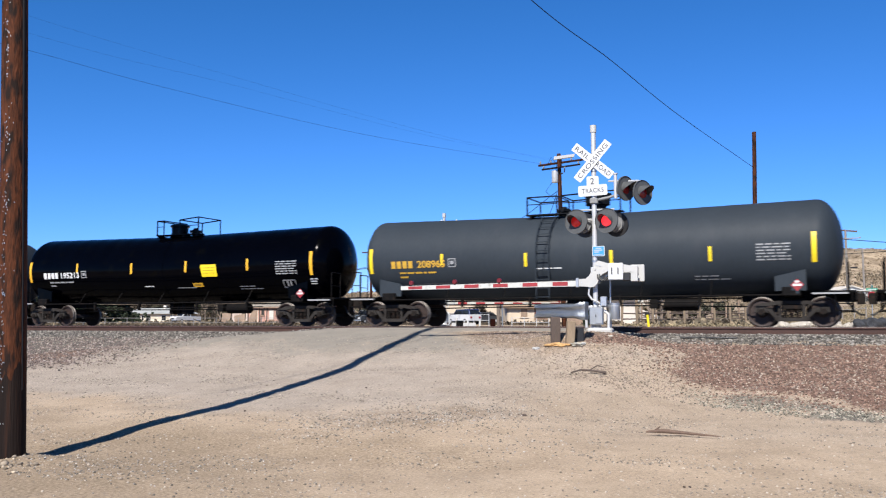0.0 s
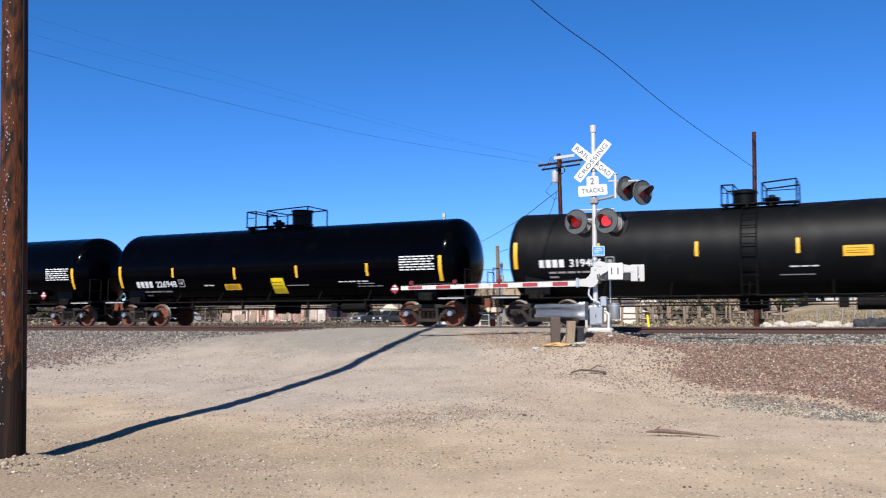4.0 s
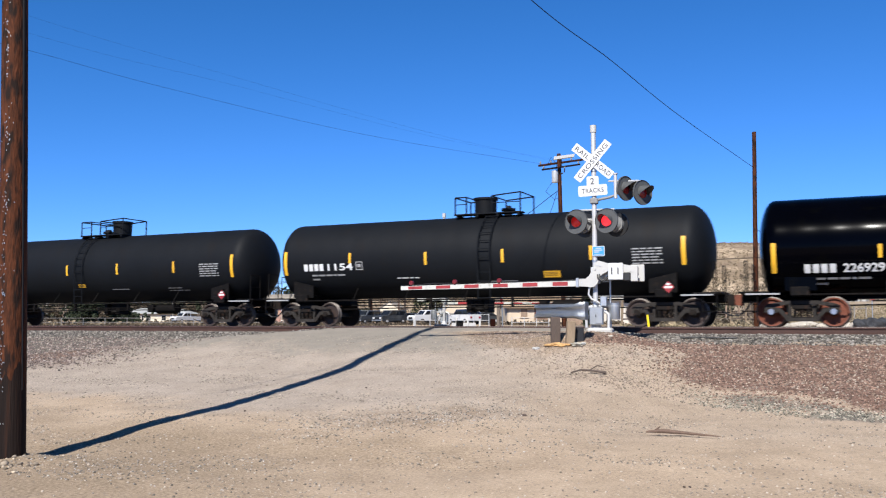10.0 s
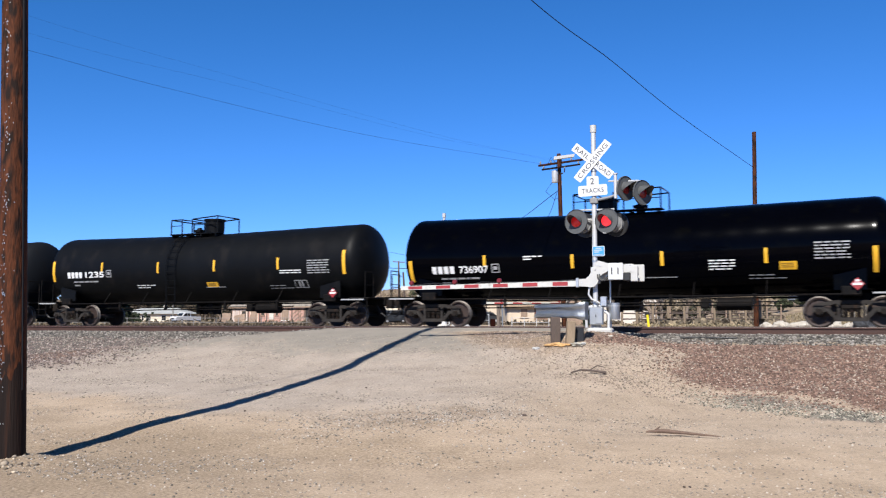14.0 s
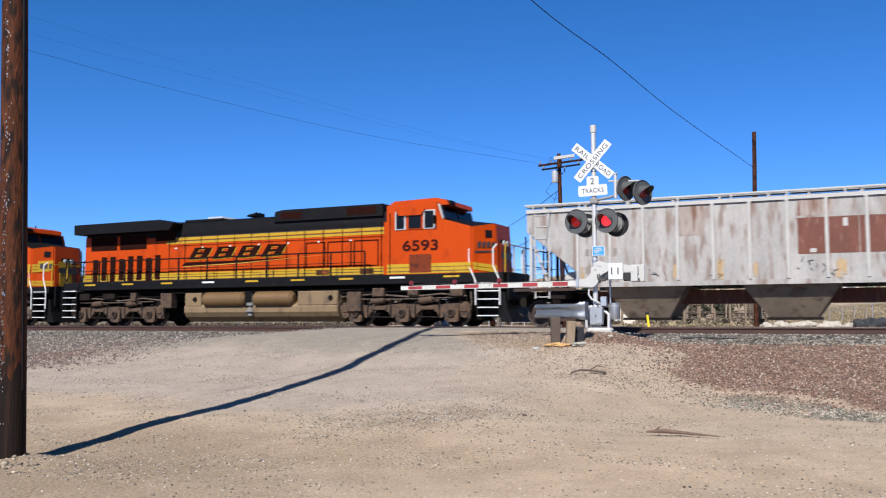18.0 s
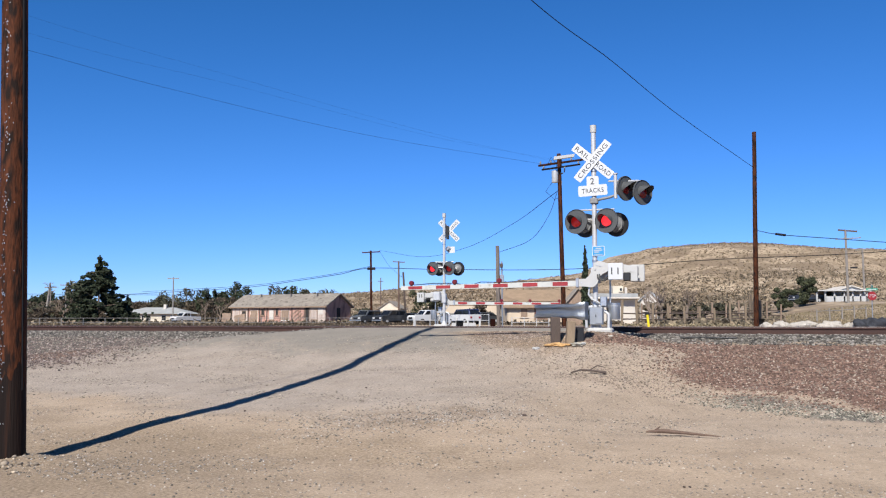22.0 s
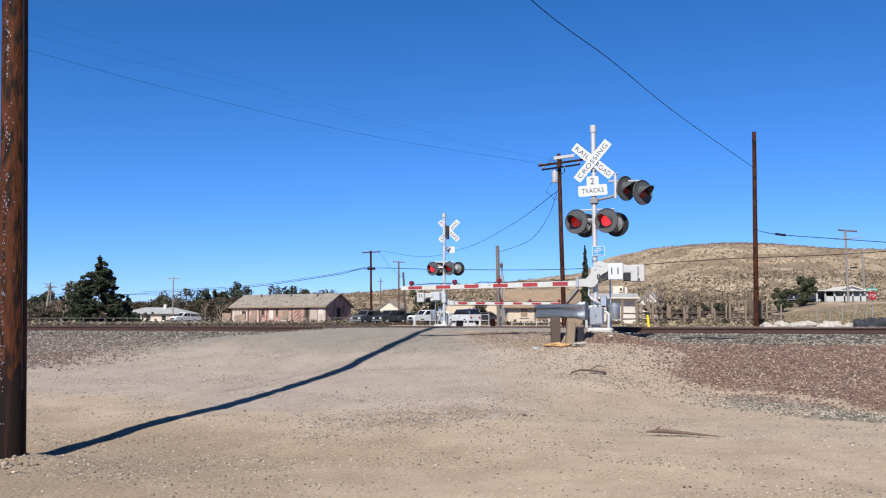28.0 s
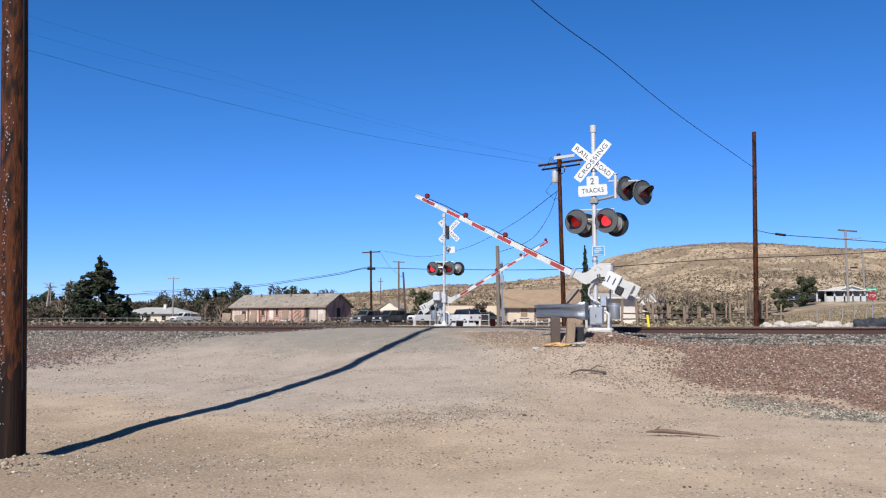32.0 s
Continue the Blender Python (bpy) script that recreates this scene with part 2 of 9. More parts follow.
# ---- mesh tools ----
def box(bm, x0, x1, y0, y1, z0, z1, bevel=0.0, m=None):
    """A box between two corners, its edges rounded off by bevel."""
    made = bmesh.ops.create_cube(bm, size=1.0, matrix=Matrix.Translation(((x0 + x1) / 2, (y0 + y1) / 2, (z0 + z1) / 2)) @ Matrix.Diagonal((abs(x1 - x0), abs(y1 - y0), abs(z1 - z0), 1)))
    verts = made["verts"]
    if bevel:
        edges = list({e for v in verts for e in v.link_edges})
        got = bmesh.ops.bevel(bm, geom=edges, offset=bevel, segments=1, affect="EDGES", clamp_overlap=True)
        verts = list({v for f in got["faces"] for v in f.verts} | {v for v in verts if v.is_valid})
    if m is not None:
        bmesh.ops.transform(bm, matrix=m, verts=verts)
    return bm


def rod(bm, a, b, r0, r1=None, seg=8, caps=True):
    """A round bar from a to b."""
    a, b = Vector(a), Vector(b)
    way = b - a
    m = Matrix.Translation((a + b) / 2) @ way.to_track_quat("Z", "Y").to_matrix().to_4x4()
    bmesh.ops.create_cone(bm, cap_ends=caps, segments=seg, radius1=r0, radius2=r0 if r1 is None else r1, depth=way.length, matrix=m)
    return bm


def pipe(bm, points, r, seg=6):
    """A bent round bar through points, in one skin."""
    pts = [Vector(p) for p in points]
    rows, side = [], None
    for i, p in enumerate(pts):
        a = (p - pts[i - 1]).normalized() if i else None
        b = (pts[i + 1] - p).normalized() if i + 1 < len(pts) else None
        way = (a + b).normalized() if a is not None and b is not None and (a + b).length > 1e-4 else (b if b is not None else a)
        if side is None:
            side = way.orthogonal().normalized()
        side = (side - way * side.dot(way)).normalized()
        up = way.cross(side)
        rows.append([bm.verts.new(p + (side * math.cos(2 * math.pi * k / seg) + up * math.sin(2 * math.pi * k / seg)) * r) for k in range(seg)])
    for p, q in zip(rows, rows[1:]):
        for k in range(seg):
            bm.faces.new((p[k], p[(k + 1) % seg], q[(k + 1) % seg], q[k]))
    bm.faces.new(rows[0][::-1]), bm.faces.new(rows[-1])
    return bm


def lathe(bm, rings, seg=32, axis="X", centre=None):
    """Rings of (place along the axis, radius) joined to one closed skin; centre gives each ring's offset upward."""
    rows = []
    for i, (a, r) in enumerate(rings):
        off = centre[i] if centre else 0.0
        if r < 1e-6:
            rows.append([bm.verts.new({"X": (a, 0, off), "Y": (0, a, off), "Z": (0, 0, a)}[axis])])
            continue
        row = []
        for k in range(seg):
            c, s = math.cos(2 * math.pi * k / seg) * r, math.sin(2 * math.pi * k / seg) * r
            row.append(bm.verts.new({"X": (a, -c, s + off), "Y": (c, a, s + off), "Z": (c, s, a)}[axis]))
        rows.append(row)
    for p, q in zip(rows, rows[1:]):
        for k in range(seg):
            j = (k + 1) % seg
            if len(p) == 1 and len(q) > 1:
                bm.faces.new((p[0], q[j], q[k]))
            elif len(q) == 1 and len(p) > 1:
                bm.faces.new((p[k], p[j], q[0]))
            elif len(p) > 1:
                bm.faces.new((p[k], p[j], q[j], q[k]))
    for row, flip in ((rows[0], True), (rows[-1], False)):
        if len(row) > 1:
            bm.faces.new(row[::-1] if flip else row)
    bmesh.ops.recalc_face_normals(bm, faces=bm.faces)
    return bm


def slab(bm, outline, y0, y1):
    """A plate with an outline in x and z, from y0 to y1."""
    front, back = [bm.verts.new((x, y0, z)) for x, z in outline], [bm.verts.new((x, y1, z)) for x, z in outline]
    bm.faces.new(front), bm.faces.new(back[::-1])
    n = len(outline)
    for i in range(n):
        j = (i + 1) % n
        bm.faces.new((front[j], front[i], back[i], back[j]))
    bmesh.ops.recalc_face_normals(bm, faces=bm.faces)
    return bm


def mesh_of(name, bm, material, smooth=False):
    me = bpy.data.meshes.new(name)
    bm.to_mesh(me)
    bm.free()
    me.materials.append(material)
    if smooth:
        me.shade_smooth()
        me.set_sharp_from_angle(angle=radians(38))
    return me


def part(name, bm, material, parent=None, label="", smooth=False, at=None):
    me = bm if isinstance(bm, bpy.types.Mesh) else mesh_of(name, bm, material, smooth)
    ob = new(name, me)
    ob.parent = parent
    if at is not None:
        ob.matrix_basis = at
    if label:
        ob["label"] = label
    return ob


KEPT = {}
SHAPE = {"sag": 0.0155, "rise": 0.0, "long": 1.0, "radius": 1.50}


def shared(key, make, material, smooth=False):
    """One mesh for all alike parts: make fills a new bmesh."""
    full = (key, material.name, SHAPE["sag"], SHAPE["long"], SHAPE["radius"])
    if full not in KEPT:
        bm = bmesh.new()
        make(bm)
        KEPT[full] = mesh_of(key.split("/")[0], bm, material, smooth)
    return KEPT[full]


def thing(name, m, label, category, group=""):
    ob = new(name)
    ob.matrix_basis = m
    return tagged(ob, label, category, group)


def letters(body, height, width=None, depth=0.0):
    """Vertices and faces of words in x and y, with their lower left corner at the origin."""
    cu = bpy.data.curves.new("words", "FONT")
    cu.body, cu.size, cu.offset = body, 1.0, 0.022 if len(body) > 3 and body.isdigit() else 0.0
    cu.space_character = 1.0 if body.isdigit() else 1.12
    ob = bpy.data.objects.new("words", cu)
    me = bpy.data.meshes.new_from_object(ob)
    pts = np.array([v.co[:] for v in me.vertices])
    faces = [tuple(p.vertices) for p in me.polygons]
    bpy.data.objects.remove(ob), bpy.data.curves.remove(cu), bpy.data.meshes.remove(me)
    lo, hi = pts.min(0), pts.max(0)
    k = height / (hi[1] - lo[1])
    kx = width / (hi[0] - lo[0]) if width else k
    return (pts[:, :2] - lo[:2]) * (kx, k), faces


def word_part(name, body, height, at, material, parent, width=None, centred=True, label=""):
    """Flat words that face local -y; at is the pose of their middle."""
    pts, faces = letters(body, height, width)
    if centred:
        pts = pts - pts.max(0) / 2
    me = bpy.data.meshes.new(name)
    me.from_pydata([(x, 0, z) for x, z in pts], [], faces)
    me.materials.append(material)
    return part(name, me, material, parent, label, at=at)
# ---- ground ----
def step(x, a, b):
    t = np.clip((x - a) / (b - a), 0, 1)
    return t * t * (3 - 2 * t)


def road_share(u, n):
    """1 on the dirt road that climbs to the crossing, 0 beside it."""
    wide = np.clip((23.4 - n) * 1.4, 0, 8)
    back = step(n, 20.8, 23.0)
    return step(u, -17.2 - wide, -14.6 - wide) * (1 - step(u, -5.4 - 1.8 * back, -2.4 - 3.0 * back))


def height(u, n):
    """The ground's height; u and n run along and across the track."""
    road = np.interp(n, [-400, 0, 7.8, 9.5, 10.3, 11.8, 13.6, 15.9, 17.9, 19.2, 20.7, 22.0, 23.6, 24.2, 37, 44, 80, 130, 260], [-1.9, -1.62, -1.58, -1.53, -1.45, -1.37, -1.28, -1.09, -0.88, -0.65, -0.40, -0.24, -0.03, -0.022, -0.022, -0.10, -0.05, 0.3, 1.2])
    side = np.interp(n, [-400, 0, 7.8, 10.5, 13, 15.5, 16.8, 19, 21.5, 23.4, 33.2, 36, 40, 50, 80, 130, 260], [-1.9, -1.62, -1.58, -1.50, -1.48, -1.44, -1.36, -1.0, -0.55, -0.20, -0.20, -0.75, -0.70, -0.45, -0.15, 0.3, 1.2])
    k = road_share(u, n)
    z = road * k + side * (1 - k)
    z = z + 0.26 * np.exp(-(((u + 6.2) / 1.8) ** 2 + ((n - 20.6) / 1.5) ** 2))
    z = z + 0.06 * np.exp(-(((u + 9.3) / 0.6) ** 2 + ((n - 7.85) / 0.35) ** 2)) - 0.05 * np.exp(-(((u + 9.6) / 0.6) ** 2 + ((n - 8.5) / 0.35) ** 2))
    x, y = 0.90405 * u + 0.42742 * n, -0.42742 * u + 0.90405 * n
    z = z + step(x - 0.12 * y, 18, 40) * step(y, 45, 135) * 2.95
    top = np.interp(x, [-900, -500, -300, -150, -80, -40, 35, 60, 85, 100, 114, 127, 160, 185, 205, 230, 260, 330, 500, 900], [7, 9, 9.5, 10.5, 14.5, 16.5, 21.8, 24.3, 27.5, 33.8, 39.6, 40.9, 40.6, 39.8, 38.6, 35.4, 32.0, 29, 25, 18])
    z = z + np.where(y > 200, top * step(y, 210, 520) * (1 - 0.5 * step(y, 560, 1300)), 0)
    z = z + 10 * step(y, 700, 1500)
    return z


def left_bank(u, n):
    """The stony bank beside the track, left of the road."""
    return (1 - step(u, -20.6, -16.8)) * step(n, 15.6, 17.6) * (1 - step(n, 23.6, 24.2))


def red_share(u, n):
    """Reddish gravel: the bank right of the signal, a strip behind the signal, a little in the left bank."""
    foot = np.interp(u, [-4.4, -3.4, -2.4, -1.0, 0.3, 3.0], [19.4, 18.0, 17.5, 16.9, 16.7, 16.5])
    right = step(u, -5.4, -3.0) * step(n, foot - 0.8, foot + 1.2) * (1 - step(n, 21.7, 22.6))
    strip = step(u, -6.1, -5.5) * (1 - step(u, -4.2, -3.8)) * step(n, 19.7 + 0.2 * (u + 5.7), 20.0 + 0.2 * (u + 5.7)) * (1 - step(n, 20.3 + 1.2 * (u + 5.7), 20.7 + 1.2 * (u + 5.7)))
    return np.clip(right + strip, 0, 1) * 0.9 + left_bank(u, n) * (1 - step(n, 19.6, 21.6)) * 0.72


def foot_share(u, n):
    """Greenish grey gravel along the foot of the red bank."""
    foot = np.interp(u, [-4.4, -3.4, -2.4, -1.0, 0.3, 3.0], [19.4, 18.0, 17.5, 16.9, 16.7, 16.5])
    return step(u, -3.6, -2.2) * step(n, foot - 1.3, foot - 0.9) * (1 - step(n, foot - 0.2, foot + 0.1))


def brown_share(u, n):
    """Brown gravel round the signal."""
    return step(n - 19.5 + 1.04 * (u + 7.5), -1.7, 1.7) * (1 - step(u, -3.6, -2.6)) * step(n, 16.2, 17.2) * (1 - step(n, 22.6, 23.3)) * (1 - red_share(u, n))


def drift_share(u, n):
    """Thin drifts of grey gravel on the dirt road."""
    x, y = 0.90405 * u + 0.42742 * n, -0.42742 * u + 0.90405 * n
    out = 0
    for cx, cy, rx, ry, k in ((-1.0, 13.6, 1.1, 1.3, 1.0), (0.6, 14.2, 1.0, 1.2, 0.9), (1.0, 11.4, 0.6, 0.5, 0.5), (-4.5, 10.2, 1.3, 1.0, 0.75), (-2.6, 10.6, 0.9, 0.5, 0.5)):
        out = out + k * np.exp(-(((x - cx) / rx) ** 2 + ((y - cy) / ry) ** 2))
    return np.clip(out, 0, 1)


def spread(marks):
    out = []
    for a, b, d in marks:
        out += list(np.arange(a, b - 1e-6, d))
    return np.array(out + [marks[-1][1]])


GU = spread([(-4000, -800, 400), (-800, -240, 40), (-240, -60, 12), (-60, -32, 1.5), (-32, 4, 0.2), (4, 30, 1.5), (30, 240, 12), (240, 800, 40), (800, 4000, 400)])
GN = spread([(-1500, -100, 200), (-100, 2, 8), (2, 4, 0.5), (4, 38, 0.2), (38, 60, 2), (60, 240, 9), (240, 800, 16), (800, 1600, 60), (1600, 4200, 400)])
uu, nn = np.meshgrid(GU, GN)
zz = height(uu, nn)
for k in range(zz.shape[0]):
    for j in range(zz.shape[1]):
        a, b = uu[k, j], nn[k, j]
        if -33 < a < 5 and 3 < b < 38:
            rough = 0.035 * noise.noise((a * 0.6, b * 0.6, 0)) + 0.018 * noise.noise((a * 2.3, b * 2.3, 4)) + 0.008 * noise.noise((a * 6, b * 6, 9))
            calm = 1.0 if b < 23 else 0.25
            zz[k, j] += rough * calm
        elif b > 200:
            zz[k, j] += min(1.0, (b - 200) / 150) * (3.5 * noise.noise((a / 70, b / 70, 1)) + 1.6 * noise.noise((a / 25, b / 25, 2)))
rows, cols = zz.shape
verts = np.stack([0.90405 * uu + 0.42742 * nn, -0.42742 * uu + 0.90405 * nn, zz], -1).reshape(-1, 3)
ids = np.arange(rows * cols).reshape(rows, cols)
quads = np.stack([ids[:-1, :-1], ids[:-1, 1:], ids[1:, 1:], ids[1:, :-1]], -1).reshape(-1, 4)
gm = bpy.data.meshes.new("ground")
gm.from_pydata(verts.tolist(), [], quads.tolist())
gm.shade_smooth()
# What covers the ground: red = grey road, green = red gravel, blue = grey gravel, alpha = dry scrubland.
cover = np.zeros((rows, cols, 4), np.float32)
wob = np.array([[noise.noise((a * 0.35, b * 0.35, 7)) + 0.5 * noise.noise((a * 1.3, b * 1.3, 8)) for a in GU] for b in GN])
share = road_share(uu, nn)
earth = brown_share(uu + wob * 0.5, nn + wob * 0.4) * step(nn + wob * 1.2 - 0.25 * (uu + 6), 17.8, 20.6)
cover[..., 0] = share * step(nn + wob * 1.4, 17.2, 22.0) * (1 - step(nn, 60, 70)) * (1 - earth)
cover[..., 1] = np.clip(red_share(uu + wob * 1.1, nn + wob * 0.9) + 0.5 * earth * step(nn, 19.8, 21.2), 0, 1)
cover[..., 2] = np.clip((1 - share) * step(nn + wob * 0.5, 22.1, 22.9) * (1 - step(nn, 36, 38)) + 1.2 * left_bank(uu + wob * 0.8, nn + wob) * step(nn, 18.8, 21.0) + 0.56 * foot_share(uu + wob * 0.9, nn + wob * 0.7), 0, 1)
cover[..., 3] = step(nn, 40, 60) * (1 - share * (1 - step(nn, 60, 70)))
attr = gm.color_attributes.new("cover", "FLOAT_COLOR", "POINT")
attr.data.foreach_set("color", cover.reshape(-1))


tone = np.zeros((rows, cols, 4), np.float32)
tone[..., 0] = (0.9 * (1 - step(nn + wob * 1.2, 9.0, 11.5)) * (1 - step(uu + wob * 2, -7.5, -3.5)) + 0.30 * step(wob, 0.1, 0.5)) * (nn < 23)
tone[..., 2] = np.clip(0.46 * drift_share(uu + wob * 0.6, nn + wob * 0.5) + earth, 0, 1)
tone[..., 1] = step(nn + wob * 1.5, 11.5, 13.5) * (1 - step(nn + wob * 1.5, 19, 22)) * (1 - 0.75 * step(uu + wob * 2, -9, -3)) * 0.9
attr = gm.color_attributes.new("tone", "FLOAT_COLOR", "POINT")
attr.data.foreach_set("color", tone.reshape(-1))


def ground_material():
    m = bpy.data.materials.new("desert_ground")
    m.use_nodes = True
    nt = m.node_tree
    b = nt.nodes["Principled BSDF"]
    b.inputs["Roughness"].default_value = 0.95
    b.inputs["Specular IOR Level"].default_value = 0.2
    tc = nt.nodes.new("ShaderNodeTexCoord")

    def nz(scale, detail=6.0):
        nd = nt.nodes.new("ShaderNodeTexNoise")
        nd.inputs["Scale"].default_value, nd.inputs["Detail"].default_value = scale, detail
        nt.links.new(tc.outputs["Object"], nd.inputs["Vector"])
        return nd.outputs[0]

    def ramp(src, c0, c1, p0=0.3, p1=0.7):
        r = nt.nodes.new("ShaderNodeValToRGB")
        r.color_ramp.elements[0].position, r.color_ramp.elements[1].position = p0, p1
        r.color_ramp.elements[0].color, r.color_ramp.elements[1].color = (*c0, 1), (*c1, 1)
        nt.links.new(src, r.inputs[0])
        return r.outputs[0]

    def mix(f, a, c, how="MIX"):
        x = nt.nodes.new("ShaderNodeMix")
        x.data_type, x.blend_type = "RGBA", how
        if isinstance(f, float):
            x.inputs["Factor"].default_value = f
        else:
            nt.links.new(f, x.inputs["Factor"])
        nt.links.new(a, x.inputs["A"])
        if isinstance(c, tuple):
            x.inputs["B"].default_value = (*c, 1)
        else:
            nt.links.new(c, x.inputs["B"])
        return x.outputs["Result"]

    big, mid, tiny, speck = nz(0.25), nz(2.2), nz(28.0), nz(75.0, 2.0)
    dirt = ramp(big, (0.262, 0.200, 0.141), (0.323, 0.257, 0.193), 0.35, 0.65)
    dirt = mix(0.35, dirt, ramp(mid, (0.209, 0.161, 0.115), (0.367, 0.291, 0.220)), "MIX")
    dirt = mix(0.4, dirt, ramp(tiny, (0.175, 0.138, 0.100), (0.375, 0.304, 0.236), 0.35, 0.65))
    pebble = nt.nodes.new("ShaderNodeTexVoronoi")
    pebble.inputs["Scale"].default_value = 20.0
    nt.links.new(tc.outputs["Object"], pebble.inputs["Vector"])
    sep = nt.nodes.new("ShaderNodeSeparateColor")
    nt.links.new(pebble.outputs["Color"], sep.inputs[0])
    near = nt.nodes.new("ShaderNodeMath")
    near.operation = "LESS_THAN"
    nt.links.new(pebble.outputs["Distance"], near.inputs[0])
    near.inputs[1].default_value = 0.26
    few = nt.nodes.new("ShaderNodeMath")
    few.operation = "GREATER_THAN"
    nt.links.new(sep.outputs[0], few.inputs[0])
    few.inputs[1].default_value = 0.45
    both = nt.nodes.new("ShaderNodeMath")
    both.operation = "MULTIPLY"
    nt.links.new(near.outputs[0], both.inputs[0]), nt.links.new(few.outputs[0], both.inputs[1])
    tone = ramp(sep.outputs[1], (0.135, 0.108, 0.083), (0.43, 0.36, 0.29), 0.0, 1.0)
    dirt = mix(both.outputs[0], dirt, tone)
    at = nt.nodes.new("ShaderNodeVertexColor")
    at.layer_name = "cover"
    s2 = nt.nodes.new("ShaderNodeSeparateColor")
    nt.links.new(at.outputs["Color"], s2.inputs[0])
    grey = ramp(tiny, (0.158, 0.140, 0.118), (0.248, 0.222, 0.188))
    grey = mix(0.4, grey, ramp(mid, (0.150, 0.136, 0.113), (0.245, 0.215, 0.176)))
    red = ramp(speck, (0.050, 0.028, 0.021), (0.215, 0.138, 0.102), 0.3, 0.72)
    red = mix(0.3, red, ramp(mid, (0.105, 0.055, 0.045), (0.22, 0.155, 0.12)))
    stone = ramp(speck, (0.030, 0.027, 0.023), (0.21, 0.19, 0.16), 0.3, 0.72)
    scrub = ramp(nz(0.05), (0.285, 0.218, 0.148), (0.385, 0.30, 0.208), 0.35, 0.65)
    scrub = mix(ramp(nz(0.022, 8.0), (0, 0, 0), (0.8, 0.8, 0.8), 0.52, 0.66), scrub, (0.36, 0.30, 0.23))
    scrub = mix(ramp(nz(0.06, 10.0), (0, 0, 0), (0.9, 0.9, 0.9), 0.48, 0.56), scrub, (0.17, 0.125, 0.085))
    scrub = mix(ramp(nz(0.5, 8.0), (0, 0, 0), (0.9, 0.9, 0.9), 0.48, 0.58), scrub, (0.205, 0.155, 0.10))

    def ragged(mask, wide=0.9, broad=0.9):
        """The mask with a torn, speckled edge that wanders in and out."""
        last = mask
        for src, amount in ((nz(13.0, 6.0), wide), (nz(1.7, 3.0), broad)):
            j1 = nt.nodes.new("ShaderNodeMath")
            j1.operation = "MULTIPLY_ADD"
            nt.links.new(src, j1.inputs[0])
            j1.inputs[1].default_value = amount
            nt.links.new(last, j1.inputs[2])
            last = j1.outputs[0]
        both = wide + broad
        fit = nt.nodes.new("ShaderNodeMapRange")
        fit.inputs["From Min"].default_value, fit.inputs["From Max"].default_value = 0.5 + both * 0.5 - wide * 0.20, 0.5 + both * 0.5 + wide * 0.20
        nt.links.new(last, fit.inputs["Value"])
        return fit.outputs[0]

    tn = nt.nodes.new("ShaderNodeVertexColor")
    tn.layer_name = "tone"
    s3 = nt.nodes.new("ShaderNodeSeparateColor")
    nt.links.new(tn.outputs["Color"], s3.inputs[0])
    brown = ramp(tiny, (0.122, 0.092, 0.065), (0.282, 0.223, 0.161), 0.3, 0.7)
    dirt = mix(s3.outputs[0], dirt, brown)
    sandy = ramp(tiny, (0.178, 0.153, 0.132), (0.308, 0.269, 0.233), 0.3, 0.7)
    dirt = mix(s3.outputs[1], dirt, sandy)
    gritty = ramp(speck, (0.085, 0.060, 0.041), (0.30, 0.230, 0.166), 0.33, 0.68)
    dirt = mix(ragged(s3.outputs[2]), dirt, gritty)
    grain = ramp(nz(140.0, 3.0), (0.68, 0.68, 0.68), (1.33, 1.32, 1.30), 0.34, 0.66)
    dirt = mix(ramp(nz(0.8, 5.0), (0.3, 0.3, 0.3), (0.8, 0.8, 0.8), 0.38, 0.62), dirt, grain, "MULTIPLY")
    dirt = mix(1.0, dirt, ramp(nz(1.3, 9.0), (1.015, 0.985, 0.945), (1.195, 1.17, 1.135), 0.36, 0.64), "MULTIPLY")
    c = mix(ragged(s2.outputs[0], 1.3, 0.9), dirt, grey)
    c = mix(ragged(s2.outputs[1], 0.7, 0.45), c, red)
    c = mix(ragged(s2.outputs[2]), c, stone)
    c = mix(at.outputs["Alpha"], c, scrub)
    nt.links.new(c, b.inputs["Base Color"])
    bp = nt.nodes.new("ShaderNodeBump")
    bp.inputs["Strength"].default_value, bp.inputs["Distance"].default_value = 0.45, 0.03
    nt.links.new(mix(0.5, tiny, mid), bp.inputs["Height"])
    nt.links.new(bp.outputs[0], b.inputs["Normal"])
    return m


gm.materials.append(ground_material())
ground = tagged(new("ground", gm), "pale dry desert dirt with gravel, rising to the tracks", "ground", kind="structure")


def surface(u, n):
    """The height of the ground's own skin, bumps and all."""
    i, j = np.clip(np.searchsorted(GN, n) - 1, 0, rows - 2), np.clip(np.searchsorted(GU, u) - 1, 0, cols - 2)
    f, g = (n - GN[i]) / (GN[i + 1] - GN[i]), (u - GU[j]) / (GU[j + 1] - GU[j])
    return (zz[i, j] * (1 - g) + zz[i, j + 1] * g) * (1 - f) + (zz[i + 1, j] * (1 - g) + zz[i + 1, j + 1] * g) * f


